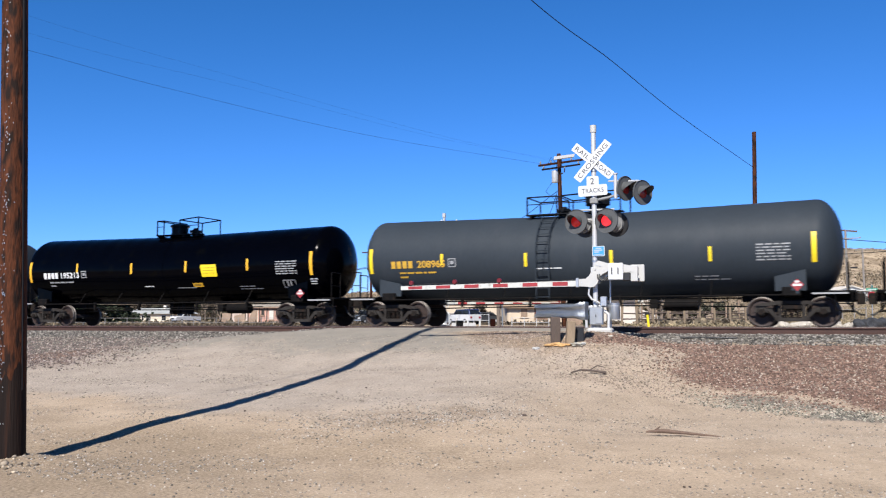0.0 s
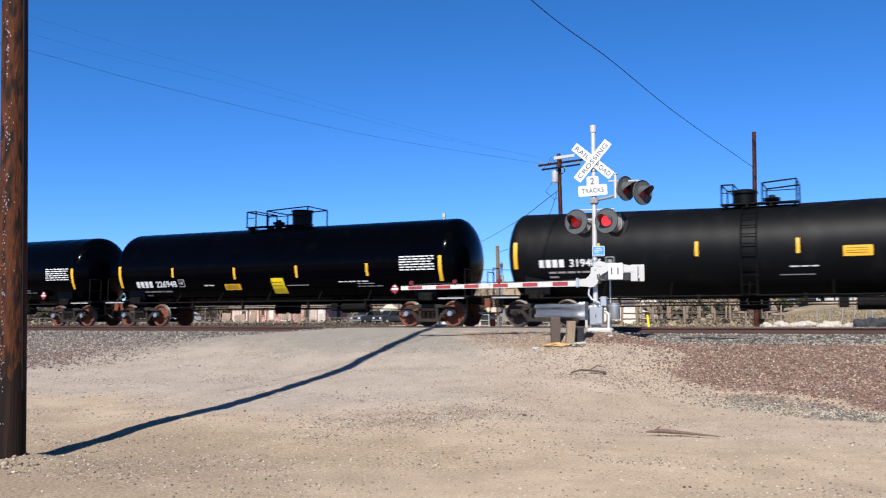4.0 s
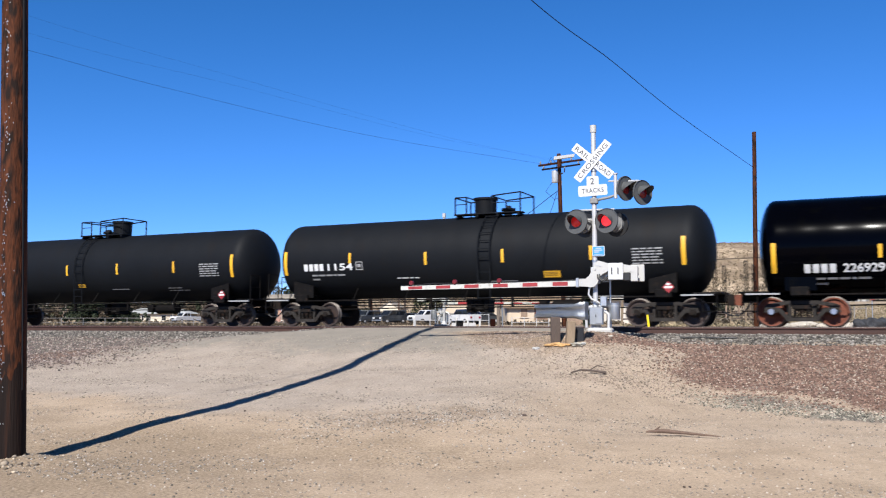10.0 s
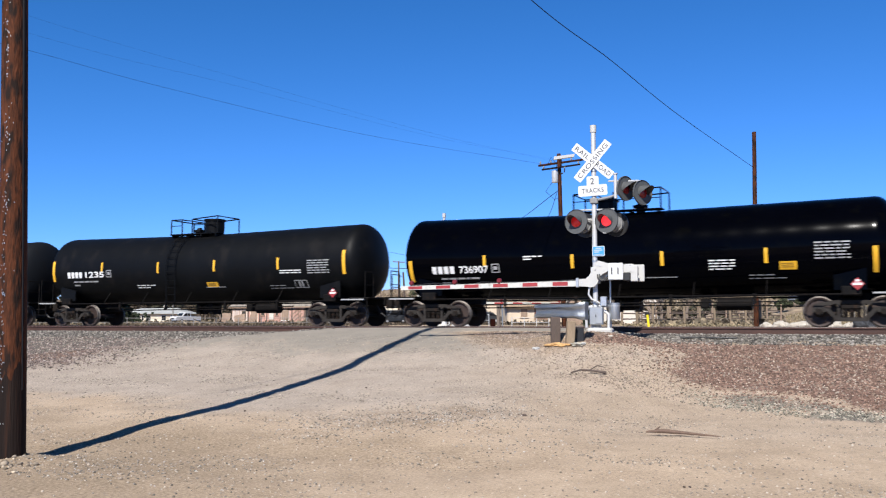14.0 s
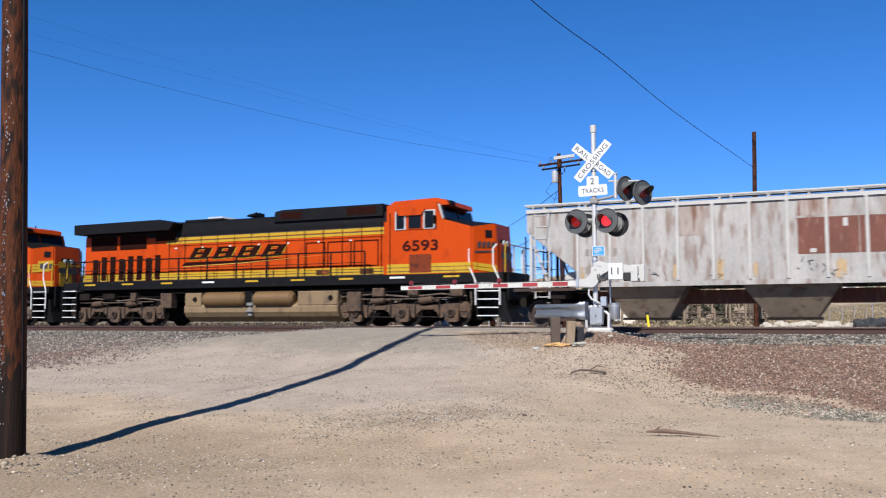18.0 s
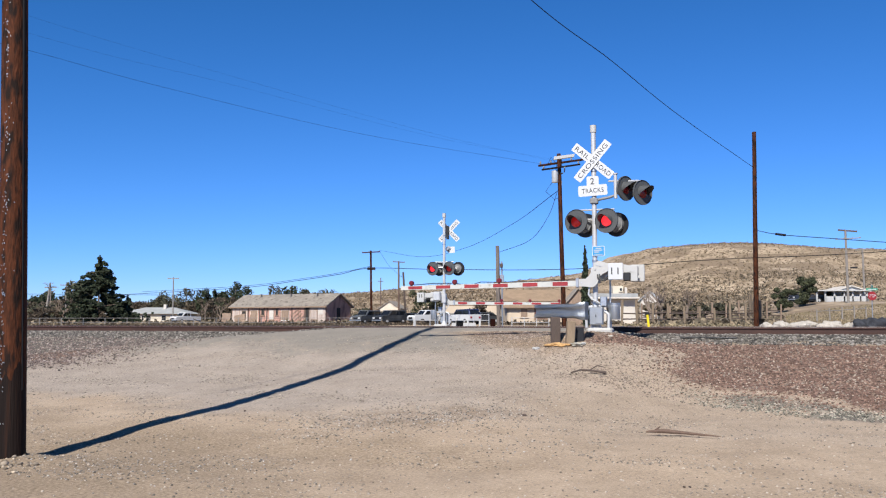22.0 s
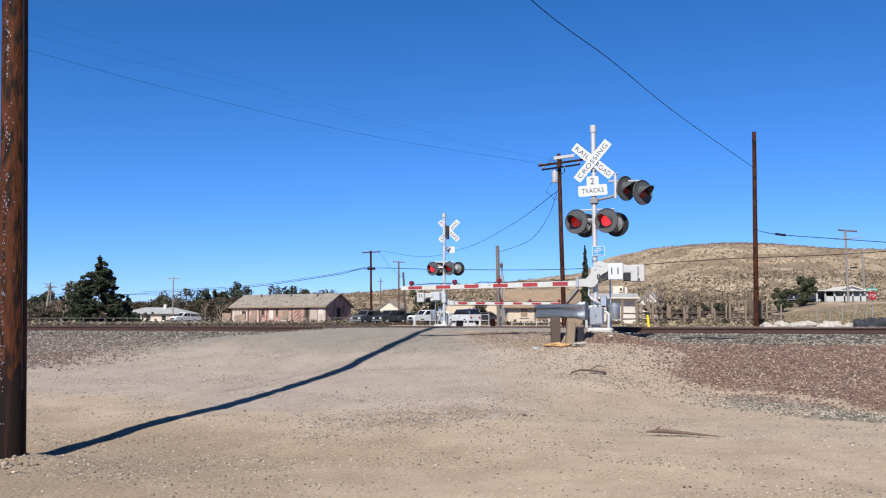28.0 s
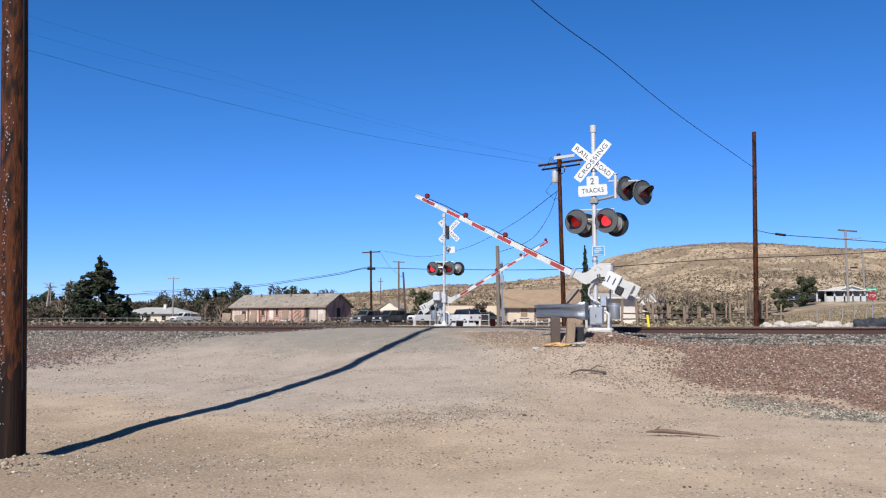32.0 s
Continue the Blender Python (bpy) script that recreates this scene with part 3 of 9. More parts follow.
# Loose stones, each with its own shape, joined by kind.
def stones(name, sample, count, size, material, label, sink=0.35, plain=False):
    rng = np.random.default_rng(len(name) * 31 + count)
    bm = bmesh.new()
    if plain:
        bmesh.ops.create_cone(bm, cap_ends=True, segments=5, radius1=1.0, radius2=0.55, depth=1.1)
        bmesh.ops.triangulate(bm, faces=bm.faces)
    else:
        bmesh.ops.create_icosphere(bm, subdivisions=1, radius=1.0)
    base = np.array([v.co[:] for v in bm.verts])
    tri = np.array([[v.index for v in f.verts] for f in bm.faces])
    bm.free()
    u, n = sample(rng, count)
    count = len(u)
    z = surface(u, n)
    r = size[0] + (size[1] - size[0]) * rng.random(count) ** 2.2
    sq = np.stack([0.7 + 0.6 * rng.random(count), 0.7 + 0.6 * rng.random(count), 0.45 + 0.4 * rng.random(count)], -1)
    jig = 0.75 + 0.5 * rng.random((count, len(base), 1))
    pts = base[None] * jig * sq[:, None] * r[:, None, None]
    ang = rng.random(count) * 6.283
    c, s = np.cos(ang)[:, None], np.sin(ang)[:, None]
    pts = np.stack([pts[..., 0] * c - pts[..., 1] * s, pts[..., 0] * s + pts[..., 1] * c, pts[..., 2]], -1)
    pts += np.stack([0.90405 * u + 0.42742 * n, -0.42742 * u + 0.90405 * n, z + r * sink], -1)[:, None]
    faces = (tri[None] + (np.arange(count) * len(base))[:, None, None]).reshape(-1, 3)
    me = bpy.data.meshes.new(name)
    me.vertices.add(count * len(base))
    me.vertices.foreach_set("co", pts.astype(np.float32).reshape(-1))
    me.loops.add(len(faces) * 3)
    me.loops.foreach_set("vertex_index", faces.astype(np.int32).reshape(-1))
    me.polygons.add(len(faces))
    me.polygons.foreach_set("loop_start", np.arange(0, len(faces) * 3, 3, dtype=np.int32))
    me.update(calc_edges=True)
    me.materials.append(material)
    return tagged(new(name, me), label, "gravel", kind="stuff")


def band(u0, u1, n0, n1, keep):
    def sample(rng, count):
        u, n = u0 + (u1 - u0) * rng.random(count), n0 + (n1 - n0) * rng.random(count)
        ok = rng.random(count) < keep(u, n)
        return u[ok], n[ok]
    return sample


beside = lambda u, n: np.maximum(1 - road_share(u, n), left_bank(u, n))
stones("track_ballast", band(-34, 2, 22.3, 24.35, beside), 26000, (0.014, 0.044), island_mat("ballast_stone", (0.160, 0.146, 0.127), 0.8, tint=(0.105, 0.092, 0.078)), "grey crushed stone ballast beside the near rail")
stones("bank_gravel", band(-31, -17.5, 15.6, 22.6, left_bank), 32000, (0.010, 0.036), island_mat("bank_stone", (0.20, 0.168, 0.146), 0.75, tint=(0.145, 0.106, 0.09)), "loose grey and reddish stones on the bank by the track")
stones("red_gravel", band(-6.5, 2.5, 16.3, 22.6, lambda u, n: red_share(u, n)), 34000, (0.008, 0.030), island_mat("red_stone", (0.18, 0.118, 0.088), 0.7, tint=(0.132, 0.076, 0.056)), "loose reddish gravel on the track embankment")
stones("pale_gravel", band(-6.5, 2.5, 15.6, 22.6, lambda u, n: np.clip(red_share(u, n) + foot_share(u, n), 0, 1)), 9000, (0.006, 0.026), island_mat("pale_stone", (0.30, 0.255, 0.205), 0.5), "pale stones strewn over the red gravel")
stones("grey_gravel", band(-4.5, 2.5, 15.2, 18.4, foot_share), 14000, (0.006, 0.022), island_mat("green_grey_stone", (0.215, 0.20, 0.158), 0.75, tint=(0.135, 0.128, 0.10)), "greenish grey gravel at the embankment's foot")
stones("brown_gravel", band(-9.5, -2.2, 15.5, 22.9, brown_share), 26000, (0.005, 0.022), island_mat("brown_stone", (0.26, 0.208, 0.165), 0.6, tint=(0.195, 0.150, 0.117)), "loose brown gravel beside the signal")
def strewn(u, n):
    """Pebbles lie in drifts, with bare wheel tracks between them."""
    drift = np.array([noise.noise((a * 0.45, b * 1.1, 3)) + 0.6 * noise.noise((a * 1.7, b * 2.6, 5)) for a, b in zip(u, n)])
    return 0.12 + 0.88 * step(drift, -0.05, 0.55)


stones("pebbles", band(-22, 2, 5.0, 22, strewn), 130000, (0.004, 0.018), island_mat("pebble", (0.265, 0.226, 0.182), 0.7, tint=(0.225, 0.19, 0.155)), "small pebbles strewn over the dirt", plain=True)
stones("scattered_stones", band(-20, 2, 6, 21, strewn), 4200, (0.008, 0.022), island_mat("scattered_stone", (0.25, 0.21, 0.17), 0.6, tint=(0.20, 0.165, 0.13)), "single larger stones lying on the dirt")
stones("gravel_patch", band(-13, 0, 7, 16, drift_share), 46000, (0.004, 0.017), island_mat("blue_grey_stone", (0.25, 0.232, 0.21), 0.85, tint=(0.135, 0.122, 0.108)), "thin patch of grey gravel on the dirt road", plain=True)

stones("pole_stones", band(-10.0, -8.6, 6.6, 8.0, lambda u, n: np.exp(-(((u + 9.35) / 0.35) ** 2 + ((n - 7.25) / 0.35) ** 2))), 700, (0.012, 0.05), island_mat("pale_chip", (0.33, 0.27, 0.20), 0.6, tint=(0.20, 0.16, 0.12)), "pale broken stones round the pole's foot")

# ---- tracks ----
def sweep(bm, outline, x0, x1):
    a, b = [bm.verts.new((x0, y, z)) for y, z in outline], [bm.verts.new((x1, y, z)) for y, z in outline]
    n = len(outline)
    bm.faces.new(a), bm.faces.new(b[::-1])
    for i in range(n):
        j = (i + 1) % n
        bm.faces.new((a[i], a[j], b[j], b[i]))
    bmesh.ops.recalc_face_normals(bm, faces=bm.faces)
    return bm


RAIL = [(-0.070, -0.180), (0.070, -0.180), (0.070, -0.166), (0.012, -0.145), (0.010, -0.050), (0.036, -0.040), (0.036, -0.006), (0.028, 0.0), (-0.028, 0.0), (-0.036, -0.006), (-0.036, -0.040), (-0.010, -0.050), (-0.012, -0.145), (-0.070, -0.166)]
tie_mesh = shared("tie", lambda bm: box(bm, -0.115, 0.115, -1.3, 1.3, -0.36, -0.183, 0.012), M["tie"])
plate_mesh = shared("tie_plate", lambda bm: box(bm, -0.09, 0.09, -0.17, 0.17, -0.186, -0.165, 0.004), M["rail"])
for nm, n, lab in (("track_near", NEAR_TRACK, "empty rusty railway track beside the road crossing"), ("track_far", FAR_TRACK, "railway track under the moving freight train")):
    tr = thing(nm, on_track(0, n), lab, "track")
    tagged(tr, kind="structure")
    for side in (-0.7535, 0.7535):
        part("rail", sweep(bmesh.new(), [(y + side, z) for y, z in RAIL], -520, 320), M["rail"], tr, "brown rusted steel rail")
        part("running_surface", sweep(bmesh.new(), [(side - 0.026, -0.001), (side + 0.026, -0.001), (side + 0.024, 0.002), (side - 0.024, 0.002)], -520, 320), M["rail_top"], tr, "worn shiny rail head")
    for k in range(96):
        x = -44 + k * 0.5
        if -15 < x < -8.6:
            continue
        part("tie", tie_mesh, None, tr, at=pose(x, 0, 0))
        if n == NEAR_TRACK:
            part("tie_plate", plate_mesh, None, tr, at=pose(x, -0.7535, 0))
# ---- train ----
MOVING, WHEELS = [], []
TANK_Z = 2.50


def axis_z(x):
    """The tank's axis: on most cars it drops a little towards the middle."""
    return TANK_Z + 0.02 + SHAPE["rise"] - SHAPE["sag"] * (7.8 - min(7.8, abs(x)))


def shell(bm):
    rings, off = [], []
    for a in range(90, -1, -9):
        rings.append((-7.72 - 0.50 * math.sin(radians(a)), SHAPE["radius"] * math.cos(radians(a)) if a < 90 else 0.0))
    # The plates bulge a little between the weld seams.
    rings += [(-7.6 + 15.2 * k / 128, SHAPE["radius"] + 0.0026 * math.cos(2 * math.pi * (-7.6 + 15.2 * k / 128) / 0.86)) for k in range(129)]
    for a in range(0, 91, 9):
        rings.append((7.72 + 0.74 * math.sin(radians(a)), SHAPE["radius"] * math.cos(radians(a)) if a < 90 else 0.0))
    rings = [(x * SHAPE["long"], r) for x, r in rings]
    off = [axis_z(x) for x, _ in rings]
    lathe(bm, rings, 48, "X", off)


def skin(x, z, out=0.008):
    """A point on the tank's near side at that length and height."""
    dz = z - axis_z(x)
    return Vector((x, -math.sqrt(max(0.01, (SHAPE["radius"] + out) ** 2 - dz * dz)), z))


def decal(bm, x0, x1, z0, z1, lean=0.0):
    """A painted rectangle that follows the shell."""
    n = max(1, int((z1 - z0) / 0.12))
    m = max(1, int((x1 - x0) / 1.0))
    rows = [[bm.verts.new(skin(x0 + (x1 - x0) * j / m + lean * (z0 + (z1 - z0) * i / n - z0), z0 + (z1 - z0) * i / n)) for j in range(m + 1)] for i in range(n + 1)]
    for p, q in zip(rows, rows[1:]):
        for j in range(m):
            bm.faces.new((p[j], p[j + 1], q[j + 1], q[j]))
    return bm


def decal_words(name, body, x, z, h, w, material, parent, label=""):
    pts, faces = letters(body, h, w)
    me = bpy.data.meshes.new(name)
    me.from_pydata([skin(x + a, z + b) for a, b in pts], [], faces)
    me.materials.append(material)
    return part(name, me, material, parent, label)


def plate_at(bm, x0, x1, z0, z1, y):
    bm.faces.new([bm.verts.new(p) for p in ((x0, y, z0), (x1, y, z0), (x1, y, z1), (x0, y, z1))])
    return bm


def lines(bm, x, z, w, count, gap=0.075, thick=0.035, seed=1, full=False, table=False):
    """Rows of small writing as bars."""
    rng = random.Random(seed)
    for i in range(count):
        a = x
        while a < x + w - 0.08:
            b = min(x + w, a + (w if full else rng.uniform(0.12, 0.34)))
            decal(bm, a, b, z - i * gap - thick, z - i * gap)
            a = b + 0.05
            if not full and not table and rng.random() < 0.12:
                break
    return bm


def arc(bm, x, r, a0, a1, zc, width=0.03, steps=10):
    pts = [Vector((x, -r * math.cos(radians(a0 + (a1 - a0) * i / steps)), zc + r * math.sin(radians(a0 + (a1 - a0) * i / steps)))) for i in range(steps + 1)]
    return pipe(bm, pts, width, 5)


def side_frame(bm, y):
    """A cast truss: top chord, slanted legs to the journals, columns and a spring seat, open between."""
    s = 1 if y > 0 else -1
    lo, hi = y - 0.06, y + 0.06
    slab(bm, [(-1.08, 0.56), (-1.06, 0.66), (-0.90, 0.72), (-0.45, 0.80), (0.45, 0.80), (0.90, 0.72), (1.06, 0.66), (1.08, 0.56), (0.86, 0.585), (0.45, 0.685), (-0.45, 0.685), (-0.86, 0.585)], lo, hi)
    slab(bm, [(-0.44, 0.17), (0.44, 0.17), (0.50, 0.22), (0.44, 0.285), (-0.44, 0.285), (-0.50, 0.22)], lo - 0.02, hi + 0.02)
    for k in (-1, 1):
        slab(bm, [(k * 0.30, 0.285), (k * 0.39, 0.285), (k * 0.39, 0.69), (k * 0.30, 0.69)], lo, hi)
        slab(bm, [(k * 0.40, 0.20), (k * 0.48, 0.24), (k * 0.76, 0.56), (k * 0.68, 0.60), (k * 0.60, 0.56), (k * 0.36, 0.28)], lo + 0.008, hi - 0.008)
        slab(bm, [(k * 0.70, 0.44), (k * 0.74, 0.60), (k * 1.05, 0.60), (k * 1.09, 0.44), (k * 1.03, 0.44), (k * 0.98, 0.56), (k * 0.80, 0.56), (k * 0.76, 0.44)], lo - 0.03, hi + 0.03)
        rod(bm, (k * 0.89, y - s * 0.02, 0.457), (k * 0.89, y + s * 0.10, 0.457), 0.125, 0.115, 14)


def springs(bm, y):
    """The nest of coil springs under the bolster's end."""
    s = 1 if y > 0 else -1
    for x in (-0.19, 0.0, 0.19):
        for k in range(5):
            rod(bm, (x, y + s * 0.02, 0.285 + 0.05 * k), (x, y + s * 0.02, 0.318 + 0.05 * k), 0.075, seg=10)
    box(bm, -0.28, 0.28, y - 0.09, y + 0.09, 0.535, 0.665, 0.02)


def wheelset(bm):
    for s in (-1, 1):
        lathe_part = [(s * 0.66, 0.0), (s * 0.66, 0.10), (s * 0.70, 0.12), (s * 0.70, 0.40), (s * 0.685, 0.485), (s * 0.715, 0.485), (s * 0.73, 0.462), (s * 0.82, 0.457), (s * 0.83, 0.44), (s * 0.82, 0.39), (s * 0.76, 0.37), (s * 0.765, 0.17), (s * 0.85, 0.13), (s * 0.85, 0.0)]
        lathe(bm, lathe_part, 28, "Y")
        # Two lightening marks show that the wheel turns.
        for k in (0.0, math.pi):
            box(bm, math.cos(k) * 0.26 - 0.05, math.cos(k) * 0.26 + 0.05, s * 0.755, s * 0.775, math.sin(k) * 0.26 - 0.03, math.sin(k) * 0.26 + 0.03, 0.006)
    rod(bm, (0, -0.98, 0), (0, 0.98, 0), 0.075, seg=12)


def wheel_mesh(finish):
    """Wheels with a bright worn tread."""
    me = shared("wheelset", wheelset, M[finish], True)
    if len(me.materials) == 1:
        me.materials.append(M["wheel_tread"])
        for p in me.polygons:
            if all(math.hypot(me.vertices[v].co.x, me.vertices[v].co.z) > 0.435 for v in p.vertices):
                p.material_index = 1
    return me


def caps(bm, side):
    for s in (side,):
        lathe(bm, [(s * 1.16, 0.0), (s * 1.16, 0.085), (s * 1.10, 0.105), (s * 1.08, 0.105), (s * 1.08, 0.0)], 14, "Y")


def truck(parent, x, wheel="wheel", casting="truck_grey"):
    t = part("truck", shared("truck_bolster", lambda bm: (box(bm, -0.19, 0.19, -1.0, 1.0, 0.48, 0.78, 0.03), rod(bm, (0, 0, 0.76), (0, 0, 0.86), 0.2, seg=16), box(bm, -1.05, -0.95, -0.7, 0.7, 0.36, 0.44, 0.01), box(bm, 0.95, 1.05, -0.7, 0.7, 0.36, 0.44, 0.01)), M[casting]), None, parent, at=pose(x, 0, 0))
    for y in (-1.02, 1.02):
        part("side_frame", shared("side_frame/%s" % y, lambda bm: side_frame(bm, y), M[casting]), None, t)
        part("spring_nest", shared("spring_nest/%s" % y, lambda bm: springs(bm, y), M["truck"]), None, t, "dark greasy coil springs")
    for a in (-0.89, 0.89):
        w = part("wheelset", wheel_mesh(wheel), None, t, at=pose(a, 0, 0.457))
        WHEELS.append((w, pose(a, 0, 0.457), 0.457, parent))
        for side in (-1, 1):
            part("bearing_cap", shared("bearing_cap/%d" % side, lambda bm: caps(bm, side), M["hub_blue" if wheel == "wheel_rust" else "truck"], True), None, t, at=pose(a, 0, 0.457))
    return t


def coupler(parent, x, s, z=0.86, finish="truck"):
    bm = bmesh.new()
    box(bm, min(x, x - s * 0.75), max(x, x - s * 0.75), -0.09, 0.09, z - 0.09, z + 0.09, 0.015)
    slab(bm, [(x - s * 0.12, z - 0.17), (x + s * 0.12, z - 0.17), (x + s * 0.16, z), (x + s * 0.12, z + 0.17), (x - s * 0.12, z + 0.17)], -0.16, 0.14)
    part("coupler", bm, M[finish], parent, "rusty steel knuckle coupler")
    bm = bmesh.new()
    pipe(bm, [(x - s * 0.4, -0.35, 0.8), (x - s * 0.2, -0.37, 0.5), (x, -0.36, 0.36), (x + s * 0.1, -0.34, 0.38)], 0.03)
    part("air_hose", bm, M["black"], parent)


def top_gear(car, style, m):
    """The dome, valves, platform and rails on top of the shell."""
    z = axis_z(0) + SHAPE["radius"]
    # Left rail, right rail, dome and valve along the car.
    l0, l1, r0, r1, d0, v0 = {"a": (-1.7, -1.0, -0.3, 1.3, -0.70, 0.45), "b": (-1.55, -0.95, -0.40, 0.95, 0.22, -0.65), "c": (-0.85, -0.48, 0.40, 1.42, -0.22, 0.62), "d": (-1.6, -1.15, -0.6, 1.38, 0.65, -0.55), "f": (1.15, 1.6, -1.38, 0.6, -0.65, 0.55), "e": (-0.70, -0.25, 0.75, 1.85, 0.22, 1.10), "g": (-1.75, -0.65, -0.5, 1.6, 0.62, -0.62)}[style]
    p0, p1 = min(l0, r0) - 0.05, max(l1, r1) + 0.05
    part("platform", shared("platform/" + style, lambda bm: (box(bm, p0, p1, -0.75, -0.35, z + 0.0, z + 0.05, 0.01), box(bm, p0, p1, 0.35, 0.75, z + 0.0, z + 0.05, 0.01), [box(bm, p0 + (p1 - p0) * k - 0.03, p0 + (p1 - p0) * k + 0.03, -0.75, 0.75, z - 0.1, z + 0.0) for k in (0.05, 0.35, 0.65, 0.95)]), m), None, car)

    def dome(bm):
        if style == "g":
            lathe(bm, [(z - 0.1, 0.30), (z + 0.32, 0.30), (z + 0.34, 0.42), (z + 0.66, 0.44), (z + 0.66, 0.48), (z + 0.74, 0.48), (z + 0.76, 0.0)], 24, "Z")
        elif style in "ac":
            lathe(bm, [(z - 0.1, 0.36), (z + 0.42, 0.36), (z + 0.43, 0.42), (z + 0.50, 0.42), (z + 0.56, 0.30), (z + 0.58, 0.0)], 24, "Z")
        else:
            lathe(bm, [(z - 0.1, 0.40), (z + 0.60, 0.42), (z + 0.60, 0.46), (z + 0.68, 0.46), (z + 0.70, 0.0)], 24, "Z")
        bmesh.ops.translate(bm, verts=bm.verts, vec=(d0, 0, 0))
    part("manway_dome", shared("manway_dome/" + style, dome, m, True), None, car)

    def valve(bm):
        lathe(bm, [(z - 0.1, 0.16), (z + 0.16, 0.16), (z + 0.17, 0.26), (z + 0.26, 0.26), (z + 0.28, 0.12), (z + 0.36, 0.1), (z + 0.37, 0.0)], 16, "Z")
        bmesh.ops.translate(bm, verts=bm.verts, vec=(v0, 0.05, 0))
    part("valve", shared("valve/" + style, valve, m, True), None, car)

    def railing(side, lo, hi, arch):
        """A closed top rail on four posts, with a knee rail."""
        zt = z + 0.66
        ends = {lo: zt, hi: zt + (0.08 if arch else 0)}
        loop = [(lo, -0.72, ends[lo]), (hi, -0.72, ends[hi]), (hi, 0.72, ends[hi]), (lo, 0.72, ends[lo]), (lo, -0.70, ends[lo])]
        top = part("platform_railing", shared("platform_railing/" + side + style, lambda bm: pipe(bm, loop, 0.026), m), None, car)
        for y in (-0.72, 0.72):
            for x in (lo, hi):
                part("post", shared("post/%s%s%.1f%.2f" % (side, style, y, x), lambda bm: rod(bm, (x, y, z), (x, y, ends[x]), 0.028, seg=6), m), None, top)
        part("knee_rail", shared("knee_rail/" + side + style, lambda bm: pipe(bm, [(lo, -0.72, z + 0.40), (hi, -0.72, z + 0.40)], 0.016, 5), m), None, top)
    railing("left", l0, l1, False)
    railing("right", r0, r1, True)


def side_ladder(bm, x):
    for dx in (0, 0.46):
        zc = axis_z(x)
        arc(bm, x + dx, SHAPE["radius"] + 0.10, 88, -12, zc, 0.024, 12)
        p = Vector((x + dx, -(SHAPE["radius"] + 0.10) * math.cos(radians(12)), zc - (SHAPE["radius"] + 0.10) * math.sin(radians(12))))
        rod(bm, p, (x + dx, -1.52, 0.95), 0.024, seg=5)
    for a in range(72, -14, -11):
        q = Vector((0, -(SHAPE["radius"] + 0.10) * math.cos(radians(a)), axis_z(x) + (SHAPE["radius"] + 0.10) * math.sin(radians(a))))
        rod(bm, (x, q.y, q.z), (x + 0.46, q.y, q.z), 0.016, seg=5)
    for z in (1.9, 1.6, 1.3, 1.0):
        rod(bm, (x, -1.54, z), (x + 0.46, -1.54, z), 0.016, seg=5)


def end_gear(bm, s, side):
    """Handrail, grab irons and step at one corner of a tank car's end."""
    x, k = s * 8.55, 1 if side > 0 else -1
    for y in (1.38 * k, 0.75 * k):
        rod(bm, (x, y, 1.06), (x, y, 2.05), 0.02, seg=5)
    pipe(bm, [(x, 1.38 * k, 2.05), (x, 0.75 * k, 2.05)], 0.02)
    pipe(bm, [(x, 1.38 * k, 1.55), (x, 0.75 * k, 1.55)], 0.016)
    y = 1.42 * k
    rod(bm, (s * 8.2, y, 0.45), (s * 8.2, y, 1.05), 0.02, seg=5)
    rod(bm, (s * 8.65, y, 0.45), (s * 8.65, y, 1.05), 0.02, seg=5)
    for z in (0.48, 0.75):
        rod(bm, (s * 8.2, y, z), (s * 8.65, y, z), 0.018, seg=5)


